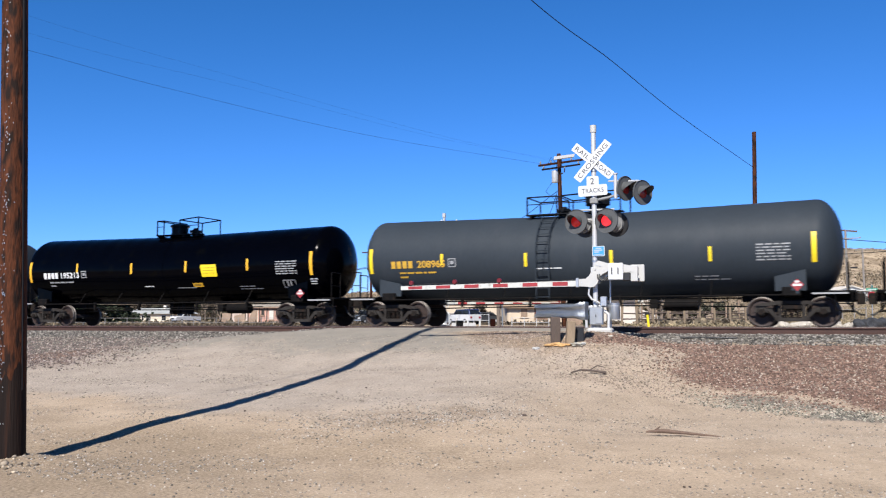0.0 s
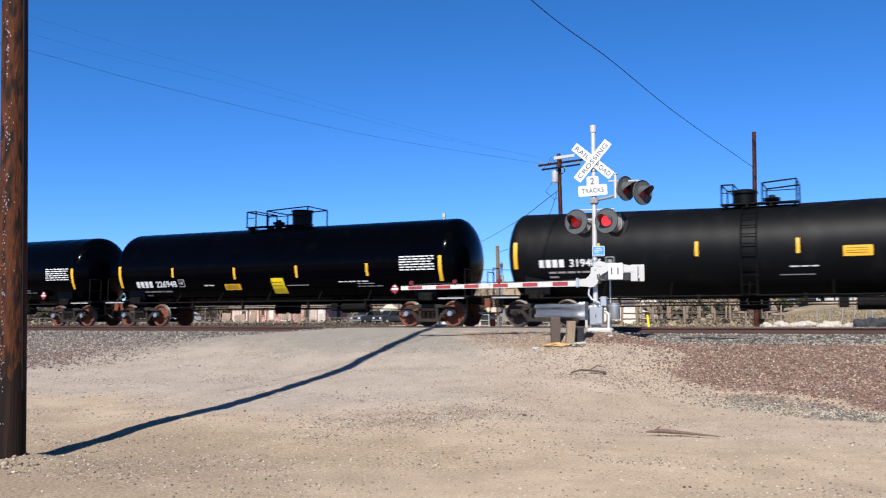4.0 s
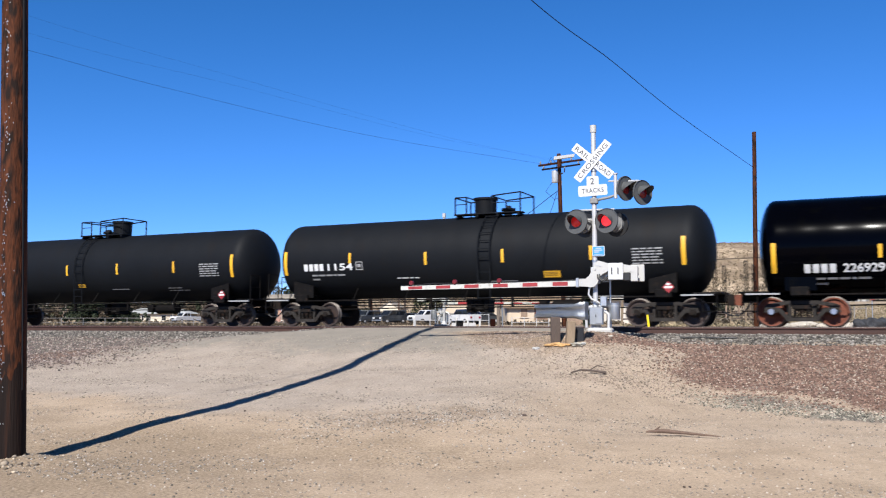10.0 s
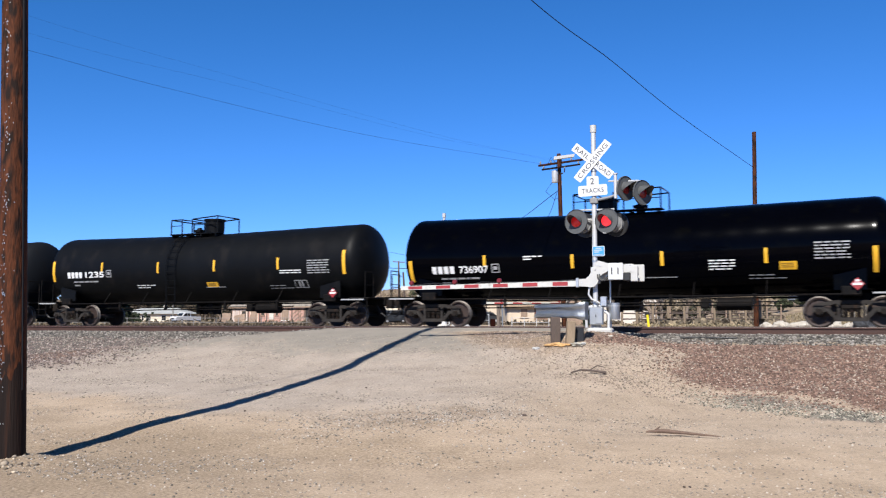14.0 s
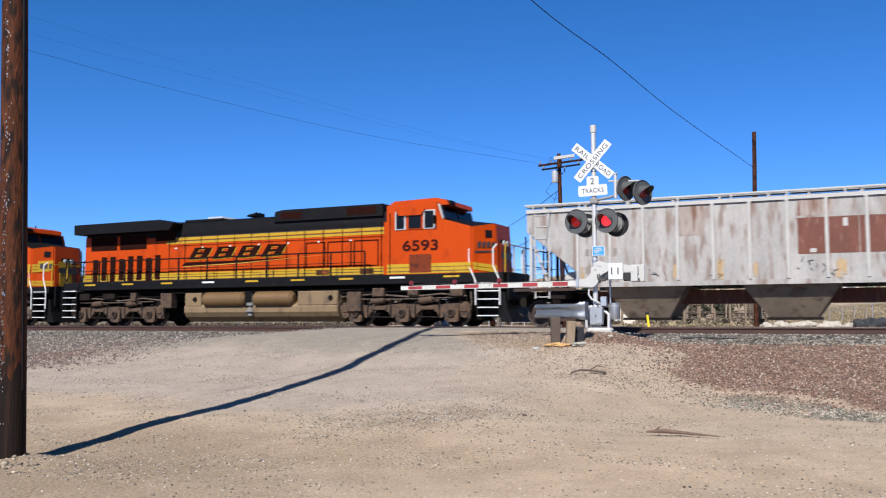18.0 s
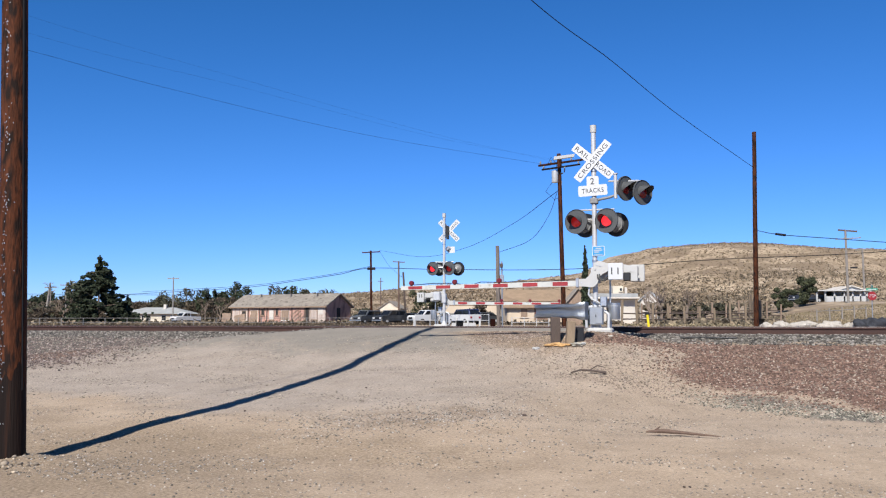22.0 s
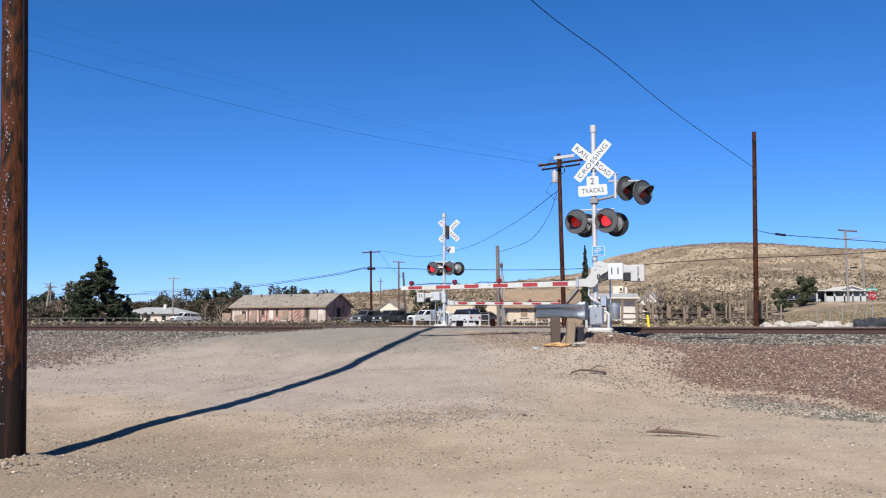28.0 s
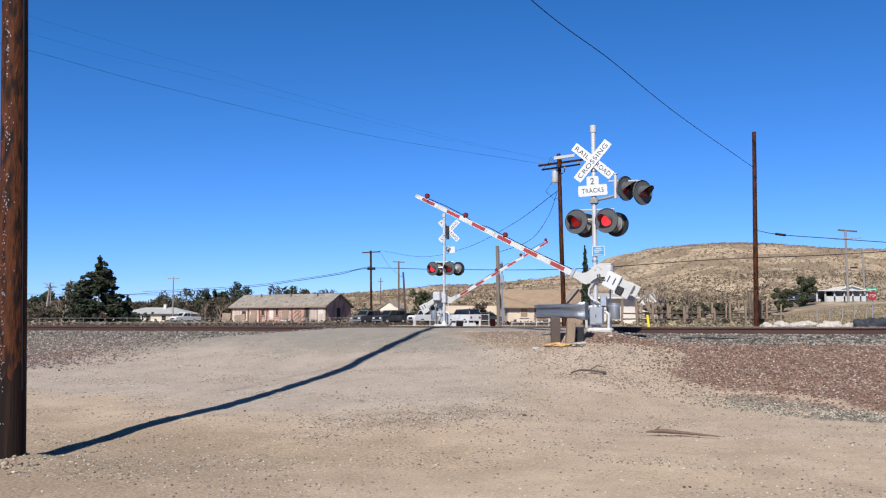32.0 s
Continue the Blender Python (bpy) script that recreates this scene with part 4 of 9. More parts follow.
def tank_car(u, finish, number, label, ink="white_mark", style="b", wheel="wheel", casting="truck_grey", ladder=True, rail=True, marks=(), straight=False, text=2.12):
    car = thing("tank_car", on_track(u, FAR_TRACK), label, "tank car", "cars of the freight train")
    m = M[finish]
    SHAPE["sag"], SHAPE["rise"] = (0.0, 0.04) if straight else (0.0155, 0.0)
    SHAPE["long"] = 0.962 if number == "192721" else 1.0
    if style in "df":
        SHAPE["rise"], SHAPE["radius"] = -0.08, 1.60
    dark = m if finish in ("tank_grey", "tank_black", "tank_matte") else M["frame_black"]
    part("tank", shared("tank", shell, m, True), None, car)
    top_gear(car, style, m if finish != "tank_grey" else M["tank_char"])
    if ladder:
        part("ladder", shared("ladder/" + style, lambda bm: side_ladder(bm, {"a": 0.6, "b": -1.0, "c": -0.2, "d": -0.5, "e": 0.55, "g": -1.15}[style]), m), None, car)
    else:
        part("jacket_band", shared("jacket_band", lambda bm: lathe(bm, [(x, SHAPE["radius"] + 0.012) for x in (-0.2, 0.2)], 48, "X", [axis_z(0)] * 2), m, True), None, car)
    for s in (-1, 1):
        part("stub_sill", shared("stub_sill/%d" % s, lambda bm: (box(bm, min(s * 5.4, s * 8.8), max(s * 5.4, s * 8.8), -0.28, 0.28, 0.80, 1.12, 0.02), box(bm, min(s * 6.7, s * 7.25), max(s * 6.7, s * 7.25), -1.42, 1.42, 0.93, 1.22, 0.03)), M["frame_black"]), None, car)
        for y in (-1.25, 1.25):
            part("saddle", shared("saddle/%d%s" % (s, y), lambda bm: slab(bm, [(s * 6.5, 1.1), (s * 7.4, 1.1), (s * 7.4, 1.75), (s * 6.5, 1.55)], y - 0.05, y + 0.05), dark), None, car)
            part("end_railing", shared("end_railing/%d%s" % (s, y), lambda bm: end_gear(bm, s, y), M["frame_black"]), None, car)
        part("end_platform", shared("end_platform/%d" % s, lambda bm: box(bm, min(s * 7.9, s * 8.75), max(s * 7.9, s * 8.75), -1.45, 1.45, 1.03, 1.09, 0.012), M["frame_black"]), None, car)
        part("sill_step", shared("sill_step/%d" % s, lambda bm: box(bm, min(s * 7.55, s * 8.55), max(s * 7.55, s * 8.55), -1.5, -1.42, 0.98, 1.03), M["grey_mark"]), None, car, "pale painted edge of the end platform")
        coupler(car, s * 8.88, s, finish="wheel_rust" if wheel == "wheel_rust" else "truck")
        truck(car, s * 6.95, wheel, casting)
    if rail:
        part("side_rail", shared("side_rail", lambda bm: (pipe(bm, [(-6.7, -1.47, 0.97), (6.7, -1.47, 0.97)], 0.028), pipe(bm, [(-6.7, 1.47, 0.97), (6.7, 1.47, 0.97)], 0.028), [rod(bm, (k, -1.47, 0.97), (k, -1.1, 1.45), 0.018, seg=5) for k in (-4.6, -2.4, 0, 2.4, 4.6)]), M["frame_black"]), None, car)
    part("bottom_outlet", shared("bottom_outlet", lambda bm: (lathe(bm, [(0.55, 0.0), (0.55, 0.2), (0.62, 0.26), (0.75, 0.2), (1.05, 0.22), (1.05, 0.0)], 16, "Z"), box(bm, -0.45, -0.25, -0.3, 0.3, 0.50, 1.0, 0.02), box(bm, 0.25, 0.45, -0.3, 0.3, 0.50, 1.0, 0.02)), M["frame_black"]), None, car)
    part("brake_reservoir", shared("brake_reservoir", lambda bm: (rod(bm, (3.0, -0.55, 0.72), (4.1, -0.55, 0.72), 0.2, seg=14), box(bm, 2.5, 2.8, -0.7, -0.3, 0.6, 0.9, 0.02)), M["frame_black"], True), None, car)
    part("brake_rod", shared("brake_rod", lambda bm: (pipe(bm, [(-5.8, -0.2, 0.66), (-2.4, -0.4, 0.70), (2.5, -0.4, 0.70), (5.8, -0.2, 0.64)], 0.022), pipe(bm, [(-5.0, -0.9, 0.78), (5.0, -0.9, 0.78)], 0.02), [box(bm, k - 0.04, k + 0.04, -0.95, -0.85, 0.70, 1.05) for k in (-4.2, -1.6, 1.6, 4.2)]), M["frame_black"]), None, car)
    # Reflective strips and painted marks.
    spots = (-7.12, -4.45, -1.06, 2.10, 5.26, 7.55) if number == "192721" else (-7.68, -4.75, -1.55, 1.45, 4.62, 7.66)
    mid, end = {"a": (0.32, 0.42), "d": (0.40, 0.40), "f": (0.40, 0.40), "g": (0.22, 0.08)}.get(style, (0.05, 0.05) if number != "192721" else (0, 0))
    drops = (end, mid, mid, mid, mid, end)
    for x, z0, z1, w, drop in zip(spots, (2.03, 2.42, 2.28, 2.28, 2.28, 2.03), (2.95, 2.82, 2.75, 2.75, 2.75, 2.95), (0.07, 0.052, 0.052, 0.052, 0.052, 0.07), drops):
        z0, z1 = z0 - drop, z1 - drop - (0.15 if style == "a" and w > 0.06 else 0)
        part("reflector_strip", shared("reflector_strip/%.2f/%.2f" % (x, z0), lambda bm: decal(bm, x - w, x + w, z0, z1), M["reflector" if finish != "tank_grey" else "yellow"]), None, car)
    part("reporting_mark", shared("reporting_mark/%s" % text, lambda bm: [decal(bm, -6.82 + 0.235 * k, -6.82 + 0.235 * k + 0.17, text, text + 0.26) for k in range(4)], M[ink]), None, car, "block marks beside the car number")
    decal_words("car_number", number, -5.75, text, 0.26, 1.12, M[ink], car)
    tagged(part("data_block", shared("data_block/%s" % text, lambda bm: (lines(bm, -6.5, text - 0.14, 1.6, 2, 0.15, 0.06, 5)), M["grey_mark" if ink == "white_mark" else ink]), None, car), kind="stuff")
    part("data_box", shared("data_box/%s" % text, lambda bm: [decal(bm, a, b, c, d) for a, b, c, d in ((-4.5, -4.2, text + 0.28, text + 0.31), (-4.5, -4.2, text, text + 0.03), (-4.5, -4.47, text + 0.03, text + 0.28), (-4.23, -4.2, text + 0.03, text + 0.28), (-4.42, -4.28, text + 0.10, text + 0.22))], M["grey_mark"]), None, car)
    wide, tint = (1.42, "white_mark") if style in "df" else (1.0, "grey_mark")
    tagged(part("test_panel", shared("test_panel/%s" % wide, lambda bm: lines(bm, 6.0, 2.56, wide, 6, 0.095, 0.042, 9, False, True), M[tint]), None, car), "block of small white stencilled test dates", kind="stuff")
    moved = pose(-1.4, 0, 0.10) if style in "df" else None
    part("placard", shared("placard", lambda bm: slab(bm, [(6.96, 1.27), (7.15, 1.08), (7.34, 1.27), (7.15, 1.46)], -1.44, -1.43), M["red"]), None, car, "small red diamond placard", at=moved)
    part("placard_band", shared("placard_band", lambda bm: [plate_at(bm, 7.02, 7.28, 1.235, 1.305, -1.444), plate_at(bm, 7.09, 7.21, 1.34, 1.40, -1.444)], M["white_mark"]), None, car, at=moved)
    part("placard_holder", shared("placard_holder", lambda bm: (box(bm, 7.1, 7.2, -1.43, -1.2, 1.0, 1.5, 0.01), box(bm, 6.98, 7.32, -1.428, -1.42, 1.1, 1.44, 0.004)), dark), None, car, at=moved)
    tagged(part("stencil_block", shared("stencil/a", lambda bm: lines(bm, 4.1, 1.62, 1.1, 2, 0.1, 0.03, 3), M["grey_mark"]), None, car), kind="stuff")
    part("stencil", shared("stencil/b", lambda bm: decal(bm, 0.9, 1.9, 1.58, 1.61), M["grey_mark"]), None, car)
    for kind, x0, x1, z0, z1 in marks:
        nm, mt, lab = {"y": ("yellow_placard", "yellow", "bright yellow notice"), "t": ("yellow_tag", "reflector", "narrow yellow notice with small print"), "w": ("notice_board", "cream_board", "large white board with two rows of dark writing"), "g": ("spray_paint", "green_mark", "green sprayed scrawl"), "b": ("stencil_frame", "grey_mark", ""), "l": ("stencil", "white_mark", "")}[kind]
        bm = bmesh.new()
        if kind == "b":
            for a, b, c, d in ((x0, x1, z1 - 0.03, z1), (x0, x1, z0, z0 + 0.03), (x0, x0 + 0.03, z0, z1), (x1 - 0.03, x1, z0, z1), (x0 + 0.18, x0 + 0.26, z0 + 0.05, z1 - 0.05), (x0 + 0.32, x0 + 0.40, z0 + 0.05, z1 - 0.05)):
                decal(bm, a, b, c, d)
        elif kind == "l":
            lines(bm, x0, z1, x1 - x0, max(1, int((z1 - z0) / 0.09)), 0.09, 0.04, int(x0 * 10) + 7)
        elif kind == "g":
            rng = random.Random(4)
            for k in range(90):
                c = z0 + (z1 - z0 - 0.2) * rng.random() ** 1.5
                a = x0 + (x1 - x0 - 0.1) * rng.uniform(0.0, 1.0 - 0.45 * (c - z0) / (z1 - z0))
                decal(bm, a, a + rng.uniform(0.04, 0.16), c, c + rng.uniform(0.10, 0.26), rng.uniform(-0.5, 0.5))
            tag = bmesh.new()
            for k in range(15):
                c, a = rng.uniform(z0 + 0.05, z1 - 0.15), rng.uniform(x0, x1 - 0.2)
                up = k % 2
                p0, p1 = skin(a, c, 0.016), skin(a + (0.04 if up else 0.22), c + (0.2 if up else 0.05), 0.016)
                pipe(tag, [p0, skin(a + (0.08 if up else 0.10), c + (0.1 if up else -0.03), 0.016), p1], 0.014, 4)
            part("white_scrawl", tag, M["stripe_white"], car, "thin white sprayed scrawl")
        else:
            decal(bm, x0, x1, z0, z1, -0.12 if kind == "y" and x1 - x0 > 0.6 else -0.5 if kind == "w" else 0.0)
        ob = part(nm, bm, M[mt], car, lab)
        if kind == "w":
            bm = bmesh.new()
            for i, (a, w) in enumerate(((0.42, 1.95), (0.58, 1.6))):
                for k in range(8 if i == 0 else 6):
                    xx = x0 + a + k * w / (8 - 2 * i)
                    pts = [skin(xx + dx, z1 - 0.32 - 0.32 * i + dz, 0.014) for dx, dz in ((0, 0), (w / (8 - 2 * i) * 0.78, 0), (w / (8 - 2 * i) * 0.82, 0.12 + 0.05 * (k % 3 == 0)), (0.02, 0.12 + 0.05 * (k % 3 == 0)))]
                    bm.faces.new([bm.verts.new(p) for p in pts])
            for k in range(3):
                pts = [skin(x0 + 0.02 - 0.13 * (k - 1) + dx, z0 + 0.12 + k * 0.27 + dz, 0.014) for dx, dz in ((0, 0), (0.32, 0), (0.32, 0.18), (0, 0.18))]
                bm.faces.new([bm.verts.new(p) for p in pts])
            tagged(part("board_writing", bm, M["writing"], ob), kind="stuff")
        if kind in "yt":
            bm = bmesh.new()
            for k in range(3):
                zc = z0 + (z1 - z0) * (0.28 + 0.22 * k)
                pts = [skin(xx, zz2, 0.014) for xx, zz2 in ((x0 + 0.1 * (x1 - x0), zc), (x1 - 0.15 * (x1 - x0), zc), (x1 - 0.15 * (x1 - x0), zc + 0.013), (x0 + 0.1 * (x1 - x0), zc + 0.013))]
                bm.faces.new([bm.verts.new(p) for p in pts])
            tagged(part("notice_lines", bm, M["dark_mark"], ob), kind="stuff")
    MOVING.append((car, u, FAR_TRACK))
    SHAPE.update(sag=0.0155, rise=0.0, long=1.0, radius=1.50)
    return car


GLOSSY = dict(finish="tank_black", style="d", wheel="wheel_rust", ladder=False, straight=True, text=1.62)
gl = (("t", -2.15, -1.35, 1.46, 1.70), ("y", 0.0, 0.84, 1.29, 1.89), ("l", -3.2, -2.7, 1.50, 1.68), ("l", 3.3, 4.6, 1.56, 1.71))
tank_car(-9.24 + 18.1, "tank_char", "208733", "dark grey railway tank car at the head of the view", style="g")
tank_car(-9.24, "tank_grey", "208965", "grey railway tank car with gold lettering", ink="gold_mark", style="g", marks=(("l", -1.2, -0.2, 1.85, 2.0),))
tank_car(-27.27, "tank_black", "195213", "glossy black railway tank car with a square yellow notice", style="c", ladder=False, marks=(("y", 2.3, 3.1, 2.02, 2.52), ("t", 1.75, 2.25, 1.62, 1.78), ("b", 6.25, 6.85, 1.52, 1.82), ("l", 7.55, 7.9, 1.55, 1.85), ("l", -0.9, 0.1, 1.62, 1.70)))
tank_car(-45.25, "tank_grey", "208513", "grey railway tank car with gold lettering and a side ladder", ink="gold_mark", style="g", marks=(("t", -1.25, -0.75, 1.62, 1.85),))
tank_car(-63.15, "tank_dusty", "192721", "rust-dusted black tank car with a white notice board and green scrawl", style="c", ladder=False, marks=(("w", 2.53, 5.18, 2.42, 3.22), ("g", 1.12, 1.92, 1.70, 2.95), ("t", 3.15, 3.63, 1.84, 2.02), ("b", 6.1, 6.7, 1.50, 1.80), ("l", 4.4, 5.4, 1.5, 1.75)))
tank_car(-81.2, "tank_matte", "319486", "dull black railway tank car with a yellow notice and stencilled data", style="c", text=2.0, marks=(("t", 2.7, 3.5, 2.10, 2.42), ("b", 6.05, 6.65, 1.6, 1.9), ("l", 1.2, 2.1, 1.80, 1.86)))
tank_car(-99.4, number="226948", label="glossy black tank car with rust-coloured wheels", marks=gl, **GLOSSY)
tank_car(-117.6, number="226946", label="glossy black tank car with rust-coloured wheels", marks=(("t", -0.61, 0.32, 1.34, 1.60), ("l", -1.73, -1.14, 1.50, 1.66), ("l", -0.6, 0.35, 1.12, 1.16)), **{**GLOSSY, "style": "f"})
tank_car(-135.6, number="226933", label="glossy black tank car with rust-coloured wheels and yellow notices", marks=gl, **GLOSSY)
tank_car(-153.5, number="226932", label="glossy black tank car with rust-coloured wheels and yellow notices", marks=gl, **GLOSSY)
tank_car(-171.5, number="226930", label="glossy black tank car with rust-coloured wheels and yellow notices", marks=gl, **GLOSSY)
tank_car(-189.35, number="226929", label="glossy black tank car with rust-coloured wheels and yellow notices", marks=gl, **GLOSSY)
tank_car(-207.4, "tank_char", "1154", "dull black tank car with a centre ladder", style="e", straight=True, marks=(("t", 2.9, 3.5, 1.68, 1.9), ("l", -2.8, -1.9, 1.62, 1.80)))
tank_car(-225.4, "tank_char", "737934", "dull charcoal tank car with a centre ladder", style="b", straight=True, marks=(("t", -1.0, -0.6, 1.7, 1.85),))
tank_car(-243.5, "tank_black", "737069", "glossy black tank car with many small stencils", style="a", text=1.88, ladder=False, marks=(("t", 5.0, 5.5, 1.75, 2.0), ("l", -3.3, -2.5, 2.2, 2.42), ("l", 0.3, 1.1, 3.05, 3.15), ("l", -0.6, 0.1, 1.6, 1.8), ("l", 3.1, 3.9, 1.7, 2.1), ("l", 5.1, 5.5, 1.6, 1.7)))
tank_car(-261.5, "tank_char", "290423", "charcoal grey tank car with a yellow notice", style="c", marks=(("t", 2.72, 3.5, 2.09, 2.43), ("b", 5.75, 6.3, 1.55, 1.86), ("l", 7.6, 7.95, 1.5, 1.8)))
tank_car(-279.6, "tank_black", "736907", "glossy black tank car with many small stencils", style="a", text=1.88, ladder=False, marks=(("t", 5.0, 5.5, 1.75, 2.0), ("l", -3.3, -2.5, 2.2, 2.42), ("l", -0.5, 0.1, 3.05, 3.15), ("l", 0.0, 0.6, 1.9, 2.05), ("l", 2.9, 3.7, 1.7, 2.1)))
tank_car(-297.8, "tank_matte", "1235", "dull black tank car with white stencils", style="b", marks=(("t", 1.0, 1.55, 1.6, 1.8), ("l", -2.8, -1.8, 1.5, 1.75), ("l", 4.7, 5.7, 1.95, 2.2), ("b", 5.3, 5.9, 1.5, 1.8)))
tank_car(-315.8, "tank_char", "737980", "dull charcoal tank car with a yellow notice", style="b", marks=(("y", 0.3, 1.0, 1.1, 1.55), ("l", 2.0, 3.0, 1.6, 1.65)))
tank_car(-333.75, "tank_char", "738050", "dull charcoal tank car with a yellow notice low on its side", style="b", marks=(("y", 0.35, 1.15, 1.05, 1.62), ("l", 2.1, 3.2, 1.66, 1.70)))


def covered_hopper(u):
    car = thing("covered_hopper", on_track(u, FAR_TRACK), "weathered white covered hopper car with a rust-red patch", "hopper car", "cars of the freight train")
    L, T, S = 8.42, 3.97, 1.42
    bm = bmesh.new()
    slab(bm, [(-L, T), (-L, 3.25), (-6.55, 1.75), (-6.55, S), (6.55, S), (6.55, 1.75), (L, 3.25), (L, T)], -1.5, 1.5)
    part("body", bm, M["hopper"], car)
    # The roof's dark colour puts in the shade of its sloping side.
    bm = bmesh.new()
    sweep(bm, [(-1.5, T), (1.5, T), (0.9, T + 0.13), (-0.9, T + 0.13)], -L, L)
    part("roof", bm, M["hopper_end"], car, "hopper roof coloured dark for its shaded side")
    for s in (-1, 1):
        part("top_chord", sweep(bmesh.new(), [(s * 1.56, T - 0.09), (s * 1.5, T - 0.09), (s * 1.5, T + 0.03), (s * 1.56, T + 0.03)], -L, L), M["hopper_trim"], car)
        part("side_sill", sweep(bmesh.new(), [(s * 1.57, S - 0.12), (s * 1.44, S - 0.12), (s * 1.44, S + 0.03), (s * 1.57, S + 0.03)], -6.7, 6.7), M["hopper"], car)
        for e in (-1, 1):
            part("end_step_sill", sweep(bmesh.new(), [(s * 1.55, S - 0.22), (s * 1.44, S - 0.22), (s * 1.44, S - 0.12), (s * 1.55, S - 0.12)], min(e * 6.7, e * 8.9), max(e * 6.7, e * 8.9)), M["truck_brown"], car)
        rib = shared("side_rib/%d" % s, lambda bm: box(bm, -0.05, 0.05, min(s * 1.5, s * 1.57), max(s * 1.5, s * 1.57), S + 0.05, T - 0.09, 0.012), M["hopper_trim"])
        for k in range(13):
            x = -6.6 + k * 1.1
            part("side_rib", rib, None, car, at=pose(x, 0, 0))
        # Ends: rusted slope sheet and bulkhead, corner post, ladder, reservoir and braces.
        bm = bmesh.new()
        for q in (((s * 6.556, S), (s * 6.556, 1.746)), ((s * 6.556, 1.746), (s * 8.424, 3.246)), ((s * 8.426, 3.246), (s * 8.426, T))):
            bm.faces.new([bm.verts.new(p) for p in ((q[0][0], -1.495, q[0][1] - 0.004), (q[1][0], -1.495, q[1][1] - 0.004), (q[1][0], 1.495, q[1][1] - 0.004), (q[0][0], 1.495, q[0][1] - 0.004))])
        part("slope_sheet", bm, M["hopper_end"], car, "rusty brown sloping end sheet")
        part("brake_reservoir", rod(bmesh.new(), (s * 6.95, -1.1, 1.62), (s * 6.95, -0.3, 1.62), 0.24, seg=16), M["hopper_trim"], car, "pale round brake reservoir", True)
        for y in (-1.40, 1.40):
            part("slope_brace", pipe(bmesh.new(), [(s * 7.6, y, 1.2), (s * 8.25, y, 3.0)], 0.05, 6), M["hopper_trim"], car)
        bm = bmesh.new()
        for z in (1.5, 2.1, 2.7):
            pipe(bm, [(s * 8.5, -1.4, z), (s * 8.5, 1.4, z)], 0.022)
        for y in (-1.4, -0.5, 0.5, 1.4):
            rod(bm, (s * 8.5, y, 1.15), (s * 8.5, y, 3.1), 0.028, seg=6)
        part("end_grab_irons", bm, M["truck"], car)
        for y in (-1.45, 1.45):
            part("corner_post", box(bmesh.new(), s * 8.28 - 0.05, s * 8.28 + 0.05, y - 0.05, y + 0.05, S - 0.2, 3.4, 0.01), M["hopper_trim"], car)
        for y in (-1.46, 1.46):
            bm = bmesh.new()
            for x in (s * 7.62, s * 8.12):
                rod(bm, (x, y * 1.03, 0.95), (x, y * 1.03, T), 0.03, seg=6)
            for k in range(8):
                rod(bm, (s * 7.62, y * 1.03, 1.0 + k * 0.4), (s * 8.12, y * 1.03, 1.0 + k * 0.4), 0.02, seg=5)
            part("end_ladder", bm, M["hopper_trim"], car)
        bm = bmesh.new()
        box(bm, min(s * 6.5, s * 8.9), max(s * 6.5, s * 8.9), -0.3, 0.3, 0.78, 1.15, 0.02)
        box(bm, min(s * 7.9, s * 8.9), max(s * 7.9, s * 8.9), -1.45, 1.45, 1.10, 1.18, 0.01)
        box(bm, min(s * 7.1, s * 7.6), max(s * 7.1, s * 7.6), -1.4, 1.4, 0.92, 1.30, 0.02)
        part("end_sill", bm, M["truck"], car)
        bm = bmesh.new()
        for y in (-0.55, 0.55):
            pipe(bm, [(s * 8.0, y, 1.15), (s * 6.75, y, 1.95)], 0.05)
            rod(bm, (s * 8.0, y, 1.15), (s * 8.0, y, 2.8), 0.04, seg=6)
        part("end_brace", bm, M["truck"], car)
        coupler(car, s * 9.0, s)
        truck(car, s * 7.3, "wheel", "truck_brown")
        for y in (-0.42, 0.42):
            bm = bmesh.new()
            box(bm, -8.75 if s < 0 else 0.02, -0.02 if s < 0 else 8.75, y - 0.18, y + 0.18, T + 0.24, T + 0.28, 0.008)
            for k in range(6):
                box(bm, s * (0.6 + k * 1.5) - 0.04, s * (0.6 + k * 1.5) + 0.04, y - 0.16, y + 0.16, T + 0.1, T + 0.24)
            part("running_board", bm, M["hopper_trim"], car)
    for s in (-1, 1):
        bm = bmesh.new()
        for k in range(11):
            rod(bm, (-8.2 + k * 1.64, s * 1.48, T), (-8.2 + k * 1.64, s * 1.42, T + 0.19), 0.028, seg=5)
        pipe(bm, [(-8.5, s * 1.42, T + 0.19), (8.5, s * 1.42, T + 0.19)], 0.04)
        part("roof_rail", bm, M["hopper_trim"], car)
    for k in range(9):
        bm = bmesh.new()
        box(bm, -7.6 + k * 1.7, -6.2 + k * 1.7, -0.22, 0.22, T + 0.12, T + 0.22, 0.03)
        part("roof_hatch", bm, M["hopper_trim"], car)
    for x0, x1, b0, b1 in ((-5.75, -3.05, -5.15, -3.75), (-1.4, 1.45, -0.65, 0.75), (3.15, 6.0, 3.75, 5.25)):
        bm = bmesh.new()
        top = [bm.verts.new(p) for p in ((x0, -1.42, S - 0.1), (x1, -1.42, S - 0.1), (x1, 1.42, S - 0.1), (x0, 1.42, S - 0.1))]
        low = [bm.verts.new(p) for p in ((b0, -0.75, 0.30), (b1, -0.75, 0.30), (b1, 0.75, 0.30), (b0, 0.75, 0.30))]
        bm.faces.new(low[::-1])
        for i in range(4):
            bm.faces.new((top[i], low[i], low[(i + 1) % 4], top[(i + 1) % 4]))
